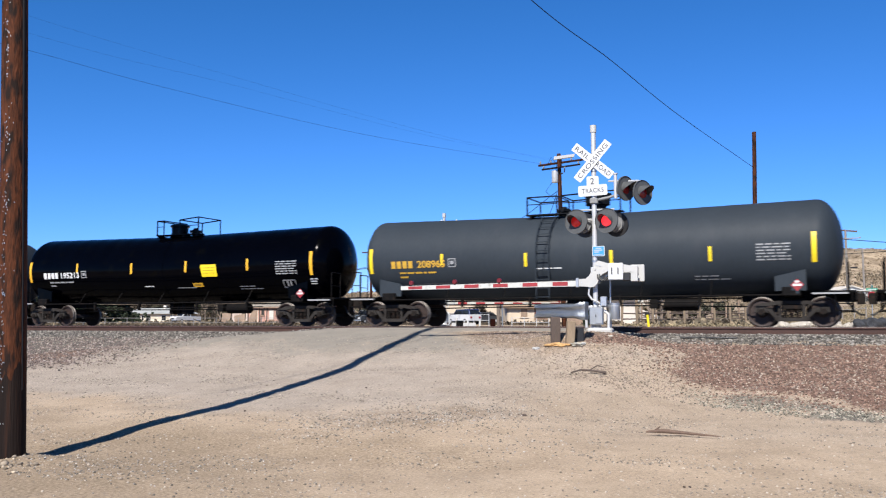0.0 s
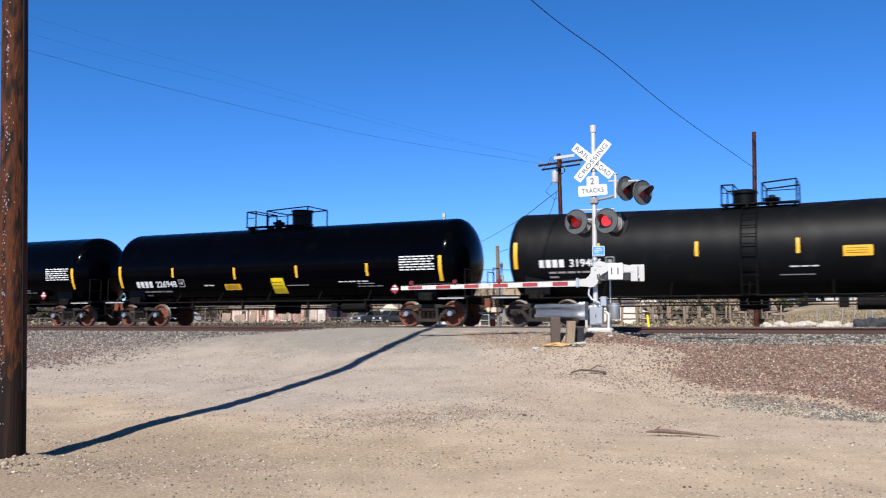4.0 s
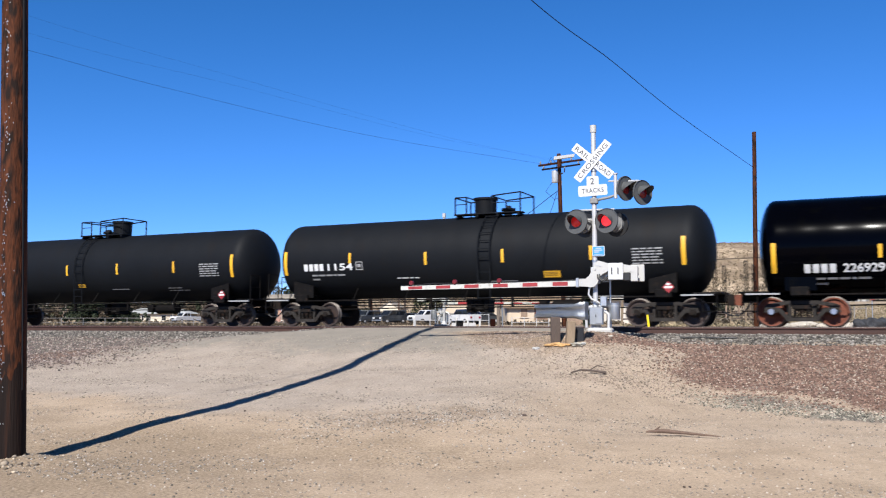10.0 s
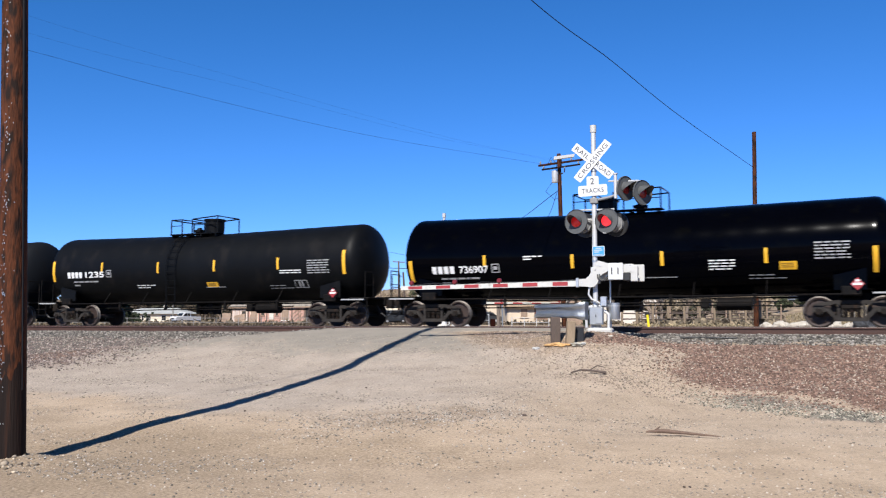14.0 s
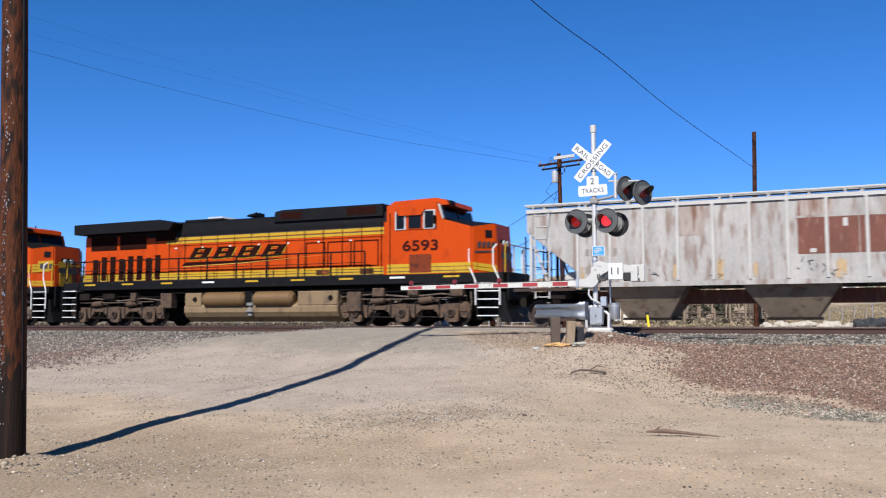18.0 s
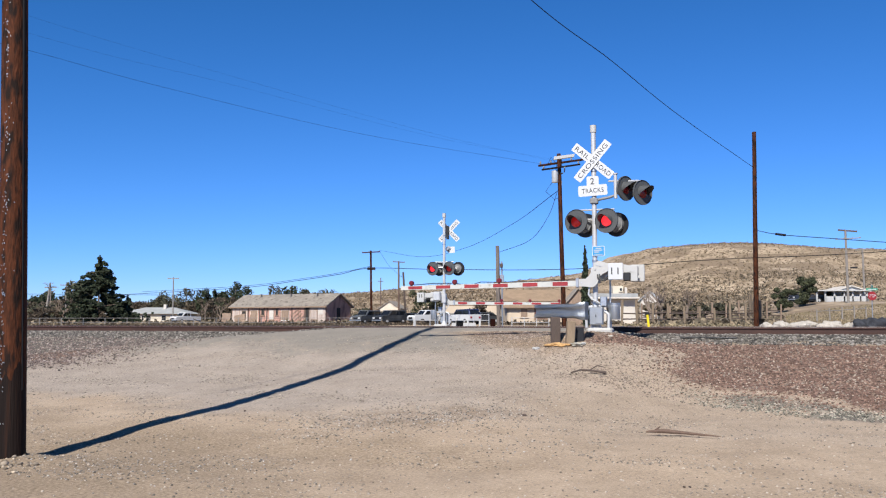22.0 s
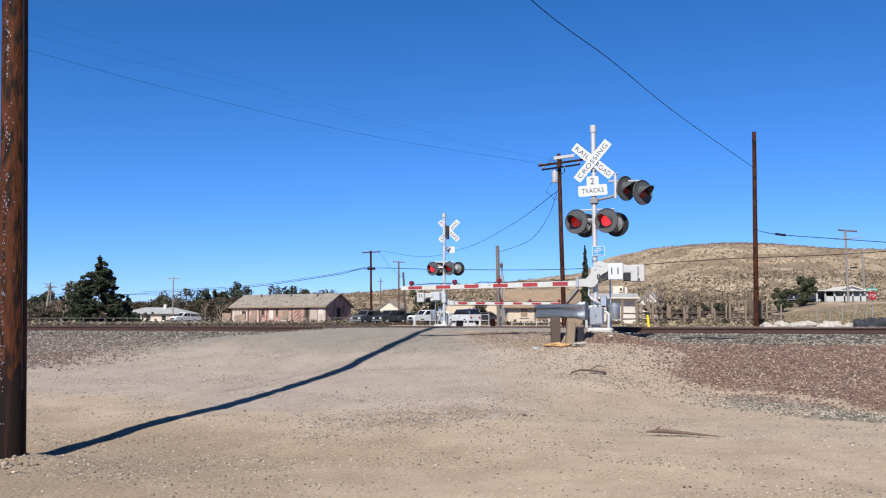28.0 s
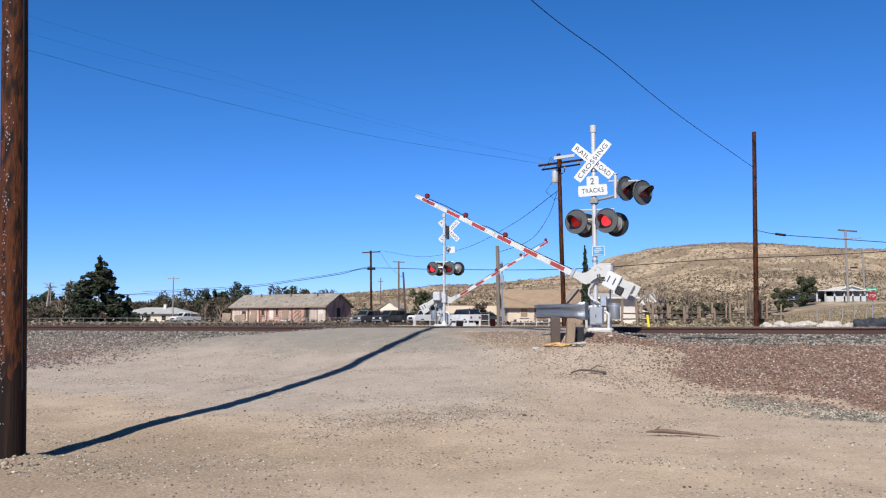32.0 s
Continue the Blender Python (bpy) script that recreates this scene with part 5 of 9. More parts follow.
        bm.faces.new(top)
        bmesh.ops.recalc_face_normals(bm, faces=bm.faces)
        bay = part("chute", bm, M["hopper_bay"], car)
        part("outlet_gate", box(bmesh.new(), b0 - 0.1, b1 + 0.1, -0.85, 0.85, 0.22, 0.30, 0.01), M["truck"], bay)
    part("centre_sill", box(bmesh.new(), -7, 7, -0.3, 0.3, 0.75, 1.2, 0.02), M["rust_patch"], car)

    def flat(name, x0, x1, z0, z1, m, lab="", y=-1.508):
        bm = bmesh.new()
        bm.faces.new([bm.verts.new(p) for p in ((x0, y, z0), (x1, y, z0), (x1, y, z1), (x0, y, z1))])
        return part(name, bm, m, car, lab)
    for k in range(4):
        flat("rust_patch", 0.28 + k * 0.86 - 0.0, 0.28 + k * 0.86 + 0.84, 2.20, 3.30, M["rust_patch"], "rust-red painted panel over an old emblem", -1.506)
    for x0, x1, z0, z1 in ((2.78, 3.02, 2.98, 3.10), (2.86, 2.98, 2.46, 2.58), (3.24, 3.42, 2.80, 2.90), (1.55, 1.68, 3.0, 3.25), (0.62, 0.8, 2.24, 2.36)):
        flat("worn_spot", x0, x1, z0, z1, M["hopper_trim"], "", -1.511)
    for x0, x1, z1 in ((3.92, 4.12, 2.15), (-2.1, -1.9, 2.1), (1.32, 1.5, 2.05), (6.28, 6.42, 2.4)):
        flat("rust_streak", x0, x1, S + 0.06, z1, M["tan_mark"], "faded tan rust streak", -1.509)
    for x0, x1, z0, z1 in ((3.76, 4.62, 2.15, 3.90), (2.62, 3.68, 3.34, 3.90), (0.30, 1.30, 3.36, 3.84), (6.12, 6.38, 2.70, 3.90), (-3.35, -2.45, 2.9, 3.85), (-5.55, -5.3, 2.3, 3.9), (5.0, 5.12, 3.0, 3.9), (-1.15, -1.0, 2.6, 3.9)):
        flat("rust_wash", x0, x1, z0, z1, M["rust_wash"], "thin streaky rust stain", -1.507)
    for k in range(2):
        for j in range(2):
            for i in range(2):
                flat("stencil", -6.35 + 0.75 * k + 0.2 * i, -6.22 + 0.75 * k + 0.2 * i, 1.75 + 0.6 * j, 1.98 + 0.6 * j, M["writing"])
    for x in (-6.45, -3.4, -0.95, 1.55, 4.0, 6.3):
        flat("reflector_strip", x - 0.06, x + 0.06, 1.55, 1.98, M["tan_mark"], "faded yellow strip", -1.51)
    flat("stencil_panel", 4.25, 4.6, 1.72, 2.02, M["dark_mark"])
    flat("stencil_panel", 4.95, 5.5, 1.72, 2.05, M["dark_mark"])
    rng = random.Random(3)
    for x in (-4.0, -2.2, 0.3, 1.1, 3.0):
        bm = bmesh.new()
        for k in range(5):
            a, b = x + rng.uniform(-0.35, 0.35), rng.uniform(1.6, 2.0)
            pipe(bm, [(a, -1.515, b), (a + rng.uniform(-0.2, 0.2), -1.515, b + rng.uniform(-0.2, 0.2))], 0.012, 4)
        part("scrawl", bm, M["dark_mark"], car, "faint dark scrawled tag")
    MOVING.append((car, u, FAR_TRACK))
    return car


covered_hopper(-352.05)
def plate(bm, x0, x1, z0, z1, y, lean=0.0):
    """A painted rectangle on an upright side."""
    bm.faces.new([bm.verts.new(p) for p in ((x0, y, z0), (x1, y, z0), (x1 + lean, y, z1), (x0 + lean, y, z1))])
    return bm


def loco_frame(bm, y):
    """The cast beam of a six-axle truck: arched over the gaps, with deep pedestals at the axles."""
    s = 1 if y > 0 else -1
    half = [(0.0, 0.56), (0.30, 0.56), (0.36, 0.34), (0.50, 0.30), (0.62, 0.52), (0.86, 0.62), (1.14, 0.62), (1.38, 0.52), (1.50, 0.30), (1.64, 0.34), (1.70, 0.56), (2.30, 0.56), (2.36, 0.34), (2.52, 0.30), (2.66, 0.46), (2.72, 0.74), (2.55, 0.90), (2.30, 0.84), (1.62, 0.80), (1.0, 0.76), (0.4, 0.82), (0.0, 0.84)]
    slab(bm, half + [(-a, b) for a, b in reversed(half[1:-1])], y - 0.08, y + 0.08)
    for a in (-1.0, 1.0):
        box(bm, a - 0.30, a + 0.30, min(y, y + s * 0.13), max(y, y + s * 0.13), 0.60, 0.74, 0.02)
    for a in (-2.45, 2.45):
        box(bm, a - 0.14, a + 0.14, min(y, y + s * 0.12), max(y, y + s * 0.12), 0.52, 0.80, 0.02)


def pedestal(bm, y):
    """A journal box between its guides, with its round cover and lower strap."""
    s = 1 if y > 0 else -1
    slab(bm, [(-0.27, 0.22), (-0.17, 0.16), (0.17, 0.16), (0.27, 0.22), (0.29, 0.74), (0.22, 0.82), (-0.22, 0.82), (-0.29, 0.74)], min(y, y + s * 0.15), max(y, y + s * 0.15))
    rod(bm, (0, y, 0.50), (0, y + s * 0.23, 0.50), 0.165, 0.15, 16)
    for k in (-0.2, 0.2):
        rod(bm, (k, y + s * 0.14, 0.28), (k, y + s * 0.18, 0.28), 0.035, seg=6)
        rod(bm, (k, y + s * 0.14, 0.74), (k, y + s * 0.18, 0.74), 0.035, seg=6)


def loco_truck(parent, x, casting):
    t = part("truck", shared("loco_truck_frame", lambda bm: (box(bm, -2.3, 2.3, -0.7, 0.7, 0.62, 0.90, 0.03), rod(bm, (0, 0, 0.9), (0, 0, 1.4), 0.4, seg=16), box(bm, -2.75, -2.55, -1.1, 1.1, 0.55, 0.75, 0.02), box(bm, 2.55, 2.75, -1.1, 1.1, 0.55, 0.75, 0.02)), M["truck"]), None, parent, at=pose(x, 0, 0))
    for y in (-1.12, 1.12):
        s = 1 if y > 0 else -1
        part("side_frame", shared("loco_side_frame/%s" % y, lambda bm: loco_frame(bm, y), M[casting]), None, t)
        for a in (-2.0, 0, 2.0):
            part("journal_box", shared("journal_box/%s" % y, lambda bm: pedestal(bm, y), M[casting]), None, t, at=pose(a, 0, 0))
            part("bearing_cover", shared("bearing_cover/%s" % y, lambda bm: rod(bm, (0, y + s * 0.225, 0.50), (0, y + s * 0.245, 0.50), 0.10, seg=14), M["truck"]), None, t, "dark oily bearing cover", at=pose(a, 0, 0))
        for a in (-1.0, 1.0):
            part("brake_cylinder", shared("brake_cylinder/%s" % y, lambda bm: (rod(bm, (-0.30, y + s * 0.12, 0.93), (0.24, y + s * 0.12, 0.98), 0.125, seg=14), rod(bm, (0.24, y + s * 0.12, 0.98), (0.52, y + s * 0.12, 0.95), 0.04, seg=8)), M[casting], True), None, t, at=pose(a, 0, 0))
            part("brake_lever", shared("brake_lever/%s" % y, lambda bm: (box(bm, -0.52, -0.46, min(y, y + s * 0.10), max(y, y + s * 0.10), 0.30, 0.98, 0.01), box(bm, 0.46, 0.52, min(y, y + s * 0.10), max(y, y + s * 0.10), 0.30, 0.98, 0.01), pipe(bm, [(-0.5, y + s * 0.12, 0.36), (0.5, y + s * 0.12, 0.33)], 0.025)), M["truck"]), None, t, at=pose(a, 0, 0))
        for a in (-2.35, -0.55, 0.55, 2.35):
            part("spring", shared("loco_spring/%s" % y, lambda bm: [rod(bm, (0, y - s * 0.02, 0.84 + 0.055 * k), (0, y - s * 0.02, 0.875 + 0.055 * k), 0.13, seg=12) for k in range(5)], M["truck"], True), None, t, at=pose(a, 0, 0))
        part("sand_hose", shared("sand_hose/%s" % y, lambda bm: (pipe(bm, [(-2.7, y, 1.25), (-2.75, y + s * 0.05, 0.8), (-2.62, y, 0.3)], 0.025), pipe(bm, [(2.7, y, 1.25), (2.75, y + s * 0.05, 0.8), (2.62, y, 0.3)], 0.025), pipe(bm, [(-2.6, y + s * 0.1, 1.12), (-1.2, y + s * 0.15, 1.20), (0.3, y + s * 0.15, 1.08), (1.6, y + s * 0.15, 1.18), (2.6, y + s * 0.1, 1.08)], 0.032), pipe(bm, [(-2.2, y + s * 0.16, 1.02), (0, y + s * 0.18, 1.0), (2.2, y + s * 0.16, 1.04)], 0.022)), M["truck_dust"]), None, t, "dusty hoses and brake pipes")
    for a in (-2.0, 0, 2.0):
        m = pose(a, 0, 0.53) @ Matrix.Diagonal((1.16, 1.0, 1.16, 1))
        part("traction_motor", shared("traction_motor", lambda bm: box(bm, -0.30, 0.90, -0.58, 0.58, 0.20, 0.62, 0.05), M["frame_black"]), None, t, at=pose(a, 0, 0))
        w = part("wheelset", wheel_mesh("loco_wheel"), None, t, at=m)
        WHEELS.append((w, pose(a, 0, 0.53), 0.53, parent))
    return t


def stair(parent, x, s, white):
    """Steps with handrails at a corner of a locomotive."""
    for y in (-1, 1):
        bm = bmesh.new()
        for sx in (x - 0.42, x + 0.42):
            box(bm, sx - 0.02, sx + 0.02, min(y * 0.95, y * 1.5), max(y * 0.95, y * 1.5), 0.32, 1.5)
        box(bm, x - 0.42, x + 0.42, min(y * 0.9, y * 0.96), max(y * 0.9, y * 0.96), 0.32, 1.5)
        st = part("step_well", bm, M["loco_black"], parent)
        for k in range(5):
            z = 0.36 + k * 0.29
            part("tread", box(bmesh.new(), x - 0.40, x + 0.40, min(y * 0.97, y * 1.52), max(y * 0.97, y * 1.52), z, z + 0.035, 0.006), M["white_mark"], st, "white-edged step")
        for sx in (x - 0.46, x + 0.46):
            bm = bmesh.new()
            pipe(bm, [(sx, y * 1.54, 0.75), (sx, y * 1.54, 1.6), (sx - s * 0.28, y * 1.46, 2.15), (sx - s * 0.28, y * 1.46, 2.75), (sx - s * 0.2, y * 1.3, 2.9)], 0.026, 6)
            part("grab_rail", bm, white, parent)


def locomotive(u, number, old):
    """A six-axle diesel: old has the stepped roof and grey tank, the other the winged roof and tan tank."""
    lab = "orange diesel locomotive with %s" % ("yellow emblem blocks and grey fuel tank" if old else "dark slanted emblem and dusty tan fuel tank")
    lo = thing("locomotive", on_track(u, FAR_TRACK), lab, "locomotive", "locomotives of the freight train")
    d0, d1 = (1.46, 1.78) if old else (1.55, 1.90)
    wing0, wing1 = (4.00, 4.36) if old else (4.06, 4.50)
    cast = "truck_dust" if old else "loco_casting"
    fuel, air = (M["fuel_grey"], M["air_grey"]) if old else (M["fuel_tan"], M["air_tan"])
    part("walkway", box(bmesh.new(), -10.45, 10.7, -1.5, 1.5, d0, d1, 0.02), M["loco_black"], lo)
    part("underframe", box(bmesh.new(), -10.2, 10.2, -0.9, 0.9, 1.05, d0, 0.03), M["frame_black"], lo)
    part("hood", sweep(bmesh.new(), [(-0.9, d1), (0.9, d1), (0.9, 3.97), (-0.9, 3.97)], -9.86, 6.05), M["orange"], lo)
    top = 4.30 if old else 4.46
    part("hood_roof", sweep(bmesh.new(), [(-0.905, 3.96), (0.905, 3.96), (0.86, top - 0.10), (0.66, top), (-0.66, top), (-0.86, top - 0.10)], -9.8, 6.05), M["loco_black"], lo)
    bm = bmesh.new()
    outline = [(-10.0, wing0), (-10.0, wing1), (-5.0, wing1 + 0.02), (-4.25, wing1 - 0.16), (-4.5, wing0)]
    slab(bm, outline, -1.46, 1.46)
    part("radiator_wing", bm, M["loco_black"], lo, "overhanging black radiator roof")
    for y in (-0.908, 0.908):
        s = 1 if y > 0 else -1
        for k in range(2):
            part("radiator_grille", box(bmesh.new(), -9.5 + k * 1.72, -7.95 + k * 1.72, min(y, y + s * 0.02), max(y, y + s * 0.02), 3.36, 3.96, 0.004), M["loco_grille"], lo, "dark louvred radiator opening")
        for k in range(8):
            part("hood_vent", box(bmesh.new(), -9.35 + k * 0.52, -9.05 + k * 0.52, min(y, y + s * 0.03), max(y, y + s * 0.03), 2.0 if k % 2 else 1.92, 3.06 if k % 3 else 2.95, 0.006), M["loco_grille"], lo)
        for k in range(12):
            x = -4.9 + k * 0.87
            part("hood_door", box(bmesh.new(), x, x + 0.82, min(y, y + s * 0.016), max(y, y + s * 0.016), 2.22, 3.38, 0.006), M["orange"], lo)
        for z0, z1 in ((1.84, 1.95), (1.975, 2.07), (2.09, 2.18)) if old else ((1.97, 2.06), (2.08, 2.17), (2.19, 2.26)):
            part("low_stripe", plate(bmesh.new(), -9.85, 5.62, z0, z1, y * 1.022), M["loco_yellow"], lo)
        for z0, z1 in ((3.47, 3.60), (3.635, 3.76), (3.80, 3.94)) if old else ((3.50, 3.62), (3.65, 3.77)):
            part("high_stripe", plate(bmesh.new(), -6.2 if old else -5.1, 5.62, z0, z1, y * 1.003), M["loco_yellow"], lo)
        part("radiator_grille", box(bmesh.new(), -5.7, -4.6, min(y, y + s * 0.03), max(y, y + s * 0.03), 3.66, 3.97, 0.004), M["loco_grille"], lo, "dark louvred radiator opening")
        for k in range(13):
            x = -4.925 + 0.87 * k
            part("panel_seam", plate(bmesh.new(), x - 0.014, x + 0.014, 1.84, 3.94, y * 1.028), M["loco_grille"], lo)
        part("panel_seam", plate(bmesh.new(), -4.9, 5.6, 3.40, 3.425, y * 1.028), M["loco_grille"], lo)
        for z in (1.962, 2.08):
            part("stripe_line", plate(bmesh.new(), -9.85, 5.62, z - 0.012, z + 0.012, y * 1.026), M["dark_mark"], lo)
        if not old:
            part("dark_band", plate(bmesh.new(), -6.2, 5.62, 3.80, 3.97, y * 1.006), M["loco_black"], lo)
        for z in (3.615, 3.78):
            part("stripe_line", plate(bmesh.new(), -6.2 if old else -5.1, 5.62, z - 0.015, z + 0.015, y * 1.005), M["dark_mark"], lo)
    if old:
        part("exhaust_housing", slab(bmesh.new(), [(-4.2, 4.2), (-4.2, 4.66), (-3.0, 4.69), (-2.65, 4.55), (-2.65, 4.2)], -0.75, 0.75), M["loco_black"], lo)
        part("equipment_block", box(bmesh.new(), -0.16, 5.5, -0.98, 0.98, 4.15, 4.68, 0.06), M["loco_black"], lo)
    else:
        part("fan_cover", slab(bmesh.new(), [(-3.25, 4.40), (-3.1, 4.62), (-2.4, 4.62), (-2.2, 4.40)], -0.6, 0.6), M["alu"], lo)
        part("fan_cover", box(bmesh.new(), -4.2, -2.2, -0.8, 0.8, 4.40, 4.52, 0.02), M["loco_black"], lo)
        part("equipment_block", slab(bmesh.new(), [(0.55, 4.2), (0.62, 4.60), (1.0, 4.66), (5.6, 4.66), (5.6, 4.2)], -0.98, 0.98), M["loco_black"], lo)
    for y in (-0.985, 0.985):
        part("intake_grille", plate(bmesh.new(), 0.9, 1.9, 4.28, 4.55, y * 1.004), M["loco_grille"], lo)
        part("intake_grille", plate(bmesh.new(), 4.0, 5.3, 4.28, 4.58, y * 1.004), M["loco_grille"], lo)
    bm = bmesh.new()
    for k in (-0.22, 0, 0.22):
        rod(bm, (-1.35, k, 4.62), (-0.85, k, 4.65), 0.04, 0.11, 10)
    rod(bm, (-1.2, 0, 4.25), (-1.2, 0, 4.62), 0.05, seg=8)
    part("horn", bm, M["loco_black"], lo, smooth=True)
    # Cab and nose.
    cab = slab(bmesh.new(), [(6.05, d1), (8.32, d1), (8.32, 3.88), (8.14, 4.46), (7.98, 4.58), (6.05, 4.58)], -1.48, 1.48)
    bmesh.ops.bevel(cab, geom=[e for e in cab.edges if all(v.co.z > 4.40 for v in e.verts)], offset=0.10, segments=2, affect="EDGES")
    cb = part("cab", cab, M["orange"], lo)
    part("cab_roof", slab(bmesh.new(), [(6.1, 4.5), (6.15, 4.67), (7.9, 4.72), (8.36, 4.62), (8.42, 4.44), (8.1, 4.44)], -1.15, 1.15), M["orange"], cb)
    # The nose: flush with the cab's sides up to its corners, then slanting in to a flat front; its black top is crowned.
    edge = [(8.31, -1.475, 3.89), (9.50, -1.475, 3.55), (10.10, -0.74, 3.70), (10.10, 0.74, 3.70), (9.50, 1.475, 3.55), (8.31, 1.475, 3.89)]
    foot = [(8.31, -1.475, d1), (9.50, -1.475, d1), (10.20, -0.78, d1), (10.20, 0.78, d1), (9.50, 1.475, d1), (8.31, 1.475, d1)]
    bm = bmesh.new()
    up, low = [bm.verts.new(p) for p in edge], [bm.verts.new(p) for p in foot]
    for k in range(5):
        bm.faces.new((low[k], low[k + 1], up[k + 1], up[k]))
    bm.faces.new(low[::-1])
    bmesh.ops.bevel(bm, geom=[e for e in bm.edges if abs(e.verts[0].co.x - e.verts[1].co.x) < 0.2 and abs(e.verts[0].co.z - e.verts[1].co.z) > 1 and e.verts[0].co.x > 9], offset=0.05, segments=2, affect="EDGES")
    nose = part("nose", bm, M["orange"], lo)
    bm = bmesh.new()
    rim = [bm.verts.new(Vector(p) + Vector((0, 0, 0.004))) for p in edge]
    crown = [bm.verts.new(p) for p in ((8.31, 0, 4.00), (9.45, 0, 3.84))]
    for f in ((rim[0], rim[1], crown[1], crown[0]), (rim[1], rim[2], crown[1]), (rim[2], rim[3], crown[1]), (rim[3], rim[4], crown[1]), (rim[4], rim[5], crown[0], crown[1])):
        bm.faces.new(f)
    part("nose_top", bm, M["loco_black"], nose, "black anti-glare panel")
    part("nose_door", box(bmesh.new(), -0.36, 0.36, -0.01, 0.012, d1 + 0.05, 3.0, 0.01), M["orange"] if not old else M["loco_yellow"], nose, at=pose(10.20, 0, 0, 0, -3.0, 90))

    def slanted(name, t0, t1, z0, z1, m, side, lab="", out=0.012, skew=0.0):
        """A painted patch on the slanted face of the nose; t runs from its corner to its front."""
        bm = bmesh.new()
        pts = []
        for t, z in ((t0, z0), (t1, z0 + skew), (t1, z1 + skew), (t0, z1)):
            h = (z - d1) / (3.6 - d1)
            fx, fy = 10.20 - 0.10 * h, 0.78 - 0.04 * h
            pts.append((9.50 + (fx - 9.50) * t + out * 0.72, side * (1.475 + (fy - 1.475) * t + out * 0.69), z))
        bm.faces.new([bm.verts.new(p) for p in pts])
        return part(name, bm, m, nose, lab)
    for y in (-1.485, 1.485):
        s = 1 if y > 0 else -1
        for x0, x1 in ((6.45, 6.82), (6.96, 7.52), (7.62, 8.02)):
            fr = part("window_frame", box(bmesh.new(), x0 - 0.04, x1 + 0.04, min(y, y + s * 0.03), max(y, y + s * 0.03), 3.54, 4.24, 0.01), M["alu"] if old or x0 != 6.96 else M["orange"], cb)
            part("pane", box(bmesh.new(), x0 + 0.02, x1 - 0.02, min(y, y + s * 0.042), max(y, y + s * 0.042), 3.58, 4.20, 0.004), M["cab_glass"], fr)
        word_part("unit_number", number, 0.40, pose(7.45, -1.497, 2.95) if s < 0 else pose(7.45, 1.497, 2.95, 0, 0, 180), M["maroon_mark"], lo, 1.46)
        for z0, z1 in ((2.45, 2.56), (2.585, 2.69), (2.715, 2.82)) if old else ((2.02, 2.14), (2.16, 2.28)):
            part("cab_stripe", plate(bmesh.new(), 8.30 if old else 6.07, 9.47, z0, z1, y * 1.002), M["loco_yellow"], cb)
            part("stripe_line", plate(bmesh.new(), 8.30 if old else 6.07, 9.47, z0 - 0.026, z0 - 0.002, y * 1.002), M["dark_mark"], cb)
        for z0, z1 in ((1.84, 1.95), (1.975, 2.07), (2.09, 2.18)) if old else ((1.92, 1.99),):
            part("cab_stripe", plate(bmesh.new(), 6.07, 9.47, z0, z1, y * 1.002), M["loco_yellow"], cb)
        if old:
            part("number_panel", plate(bmesh.new(), 8.50, 9.30, 1.86, 2.16, y * 1.005), M["stripe_white"], cb, "pale notice panel")
            part("cab_seam", plate(bmesh.new(), 6.1, 8.1, 2.43, 2.445, y * 1.003), M["maroon_mark"], cb)
        else:
            part("grimy_panel", plate(bmesh.new(), 7.0, 7.9, 1.95, 2.62, y * 1.0035), M["dark_orange"], cb, "sooty patch on the cab side")
    for y0, y1 in ((-1.32, -0.06), (0.06, 1.32)):
        part("windscreen", slab(bmesh.new(), [(8.18, 4.36), (8.20, 4.38), (8.345, 3.96), (8.315, 3.95)], y0, y1), M["cab_glass"], cb)
    for y in (-1.39, 1.39):
        part("window_post", slab(bmesh.new(), [(8.14, 4.44), (8.20, 4.44), (8.36, 3.90), (8.32, 3.90)], y - 0.06, y + 0.06), M["stripe_white"] if not old else M["orange"], cb)
    # Stripes and emblem run round the slanted faces of the nose.
    for s in (-1, 1):
        for z0, z1 in ((2.45, 2.56), (2.585, 2.69), (2.715, 2.82), (1.84, 1.95), (1.975, 2.07)) if old else ((2.02, 2.14), (2.16, 2.28)):
            slanted("nose_stripe", 0.03, 0.80 if z0 > 2.4 else 0.98, max(z0, d1 + 0.01), z1, M["loco_yellow"], s, skew=0.06 if z0 > 2.4 else -0.10 if not old else 0.0)
        slanted("number_lamp", 0.55, 0.85, 3.18, 3.44, M["loco_black"], s, "dark number lamp beside the nose")
        if old:
            slanted("nose_wing", 0.30, 0.97, 2.52, 2.98, M["loco_yellow"], s, "yellow winged emblem on the nose", 0.016, 0.05)
            for k in range(3):
                slanted("wing_mark", 0.38 + 0.2 * k, 0.52 + 0.2 * k, 2.62, 2.86, M["dark_mark"], s, "", 0.02, 0.02)
        else:
            for k in range(4):
                slanted("wing_mark", 0.22 + 0.19 * k, 0.37 + 0.19 * k, 2.78, 2.98, M["dark_mark"], s, "dark slanted emblem block", 0.016, 0.07)
            slanted("wing_mark", 0.10, 0.95, 2.62, 2.68, M["dark_mark"], s, "dark line under the emblem", 0.016, 0.04)
    part("nose_emblem", plate(bmesh.new(), -0.55, 0.55, 2.45, 2.70, 0, 0.0 if old else 0.12), M["dark_mark"], nose, at=pose(10.225, 0, 0, 0, 0, 90))
    for y in (-0.17, 0.17):
        part("headlight", rod(bmesh.new(), (10.05, y, 3.02), (10.24, y, 3.02), 0.10, seg=14), M["sign_white"], nose, smooth=True)
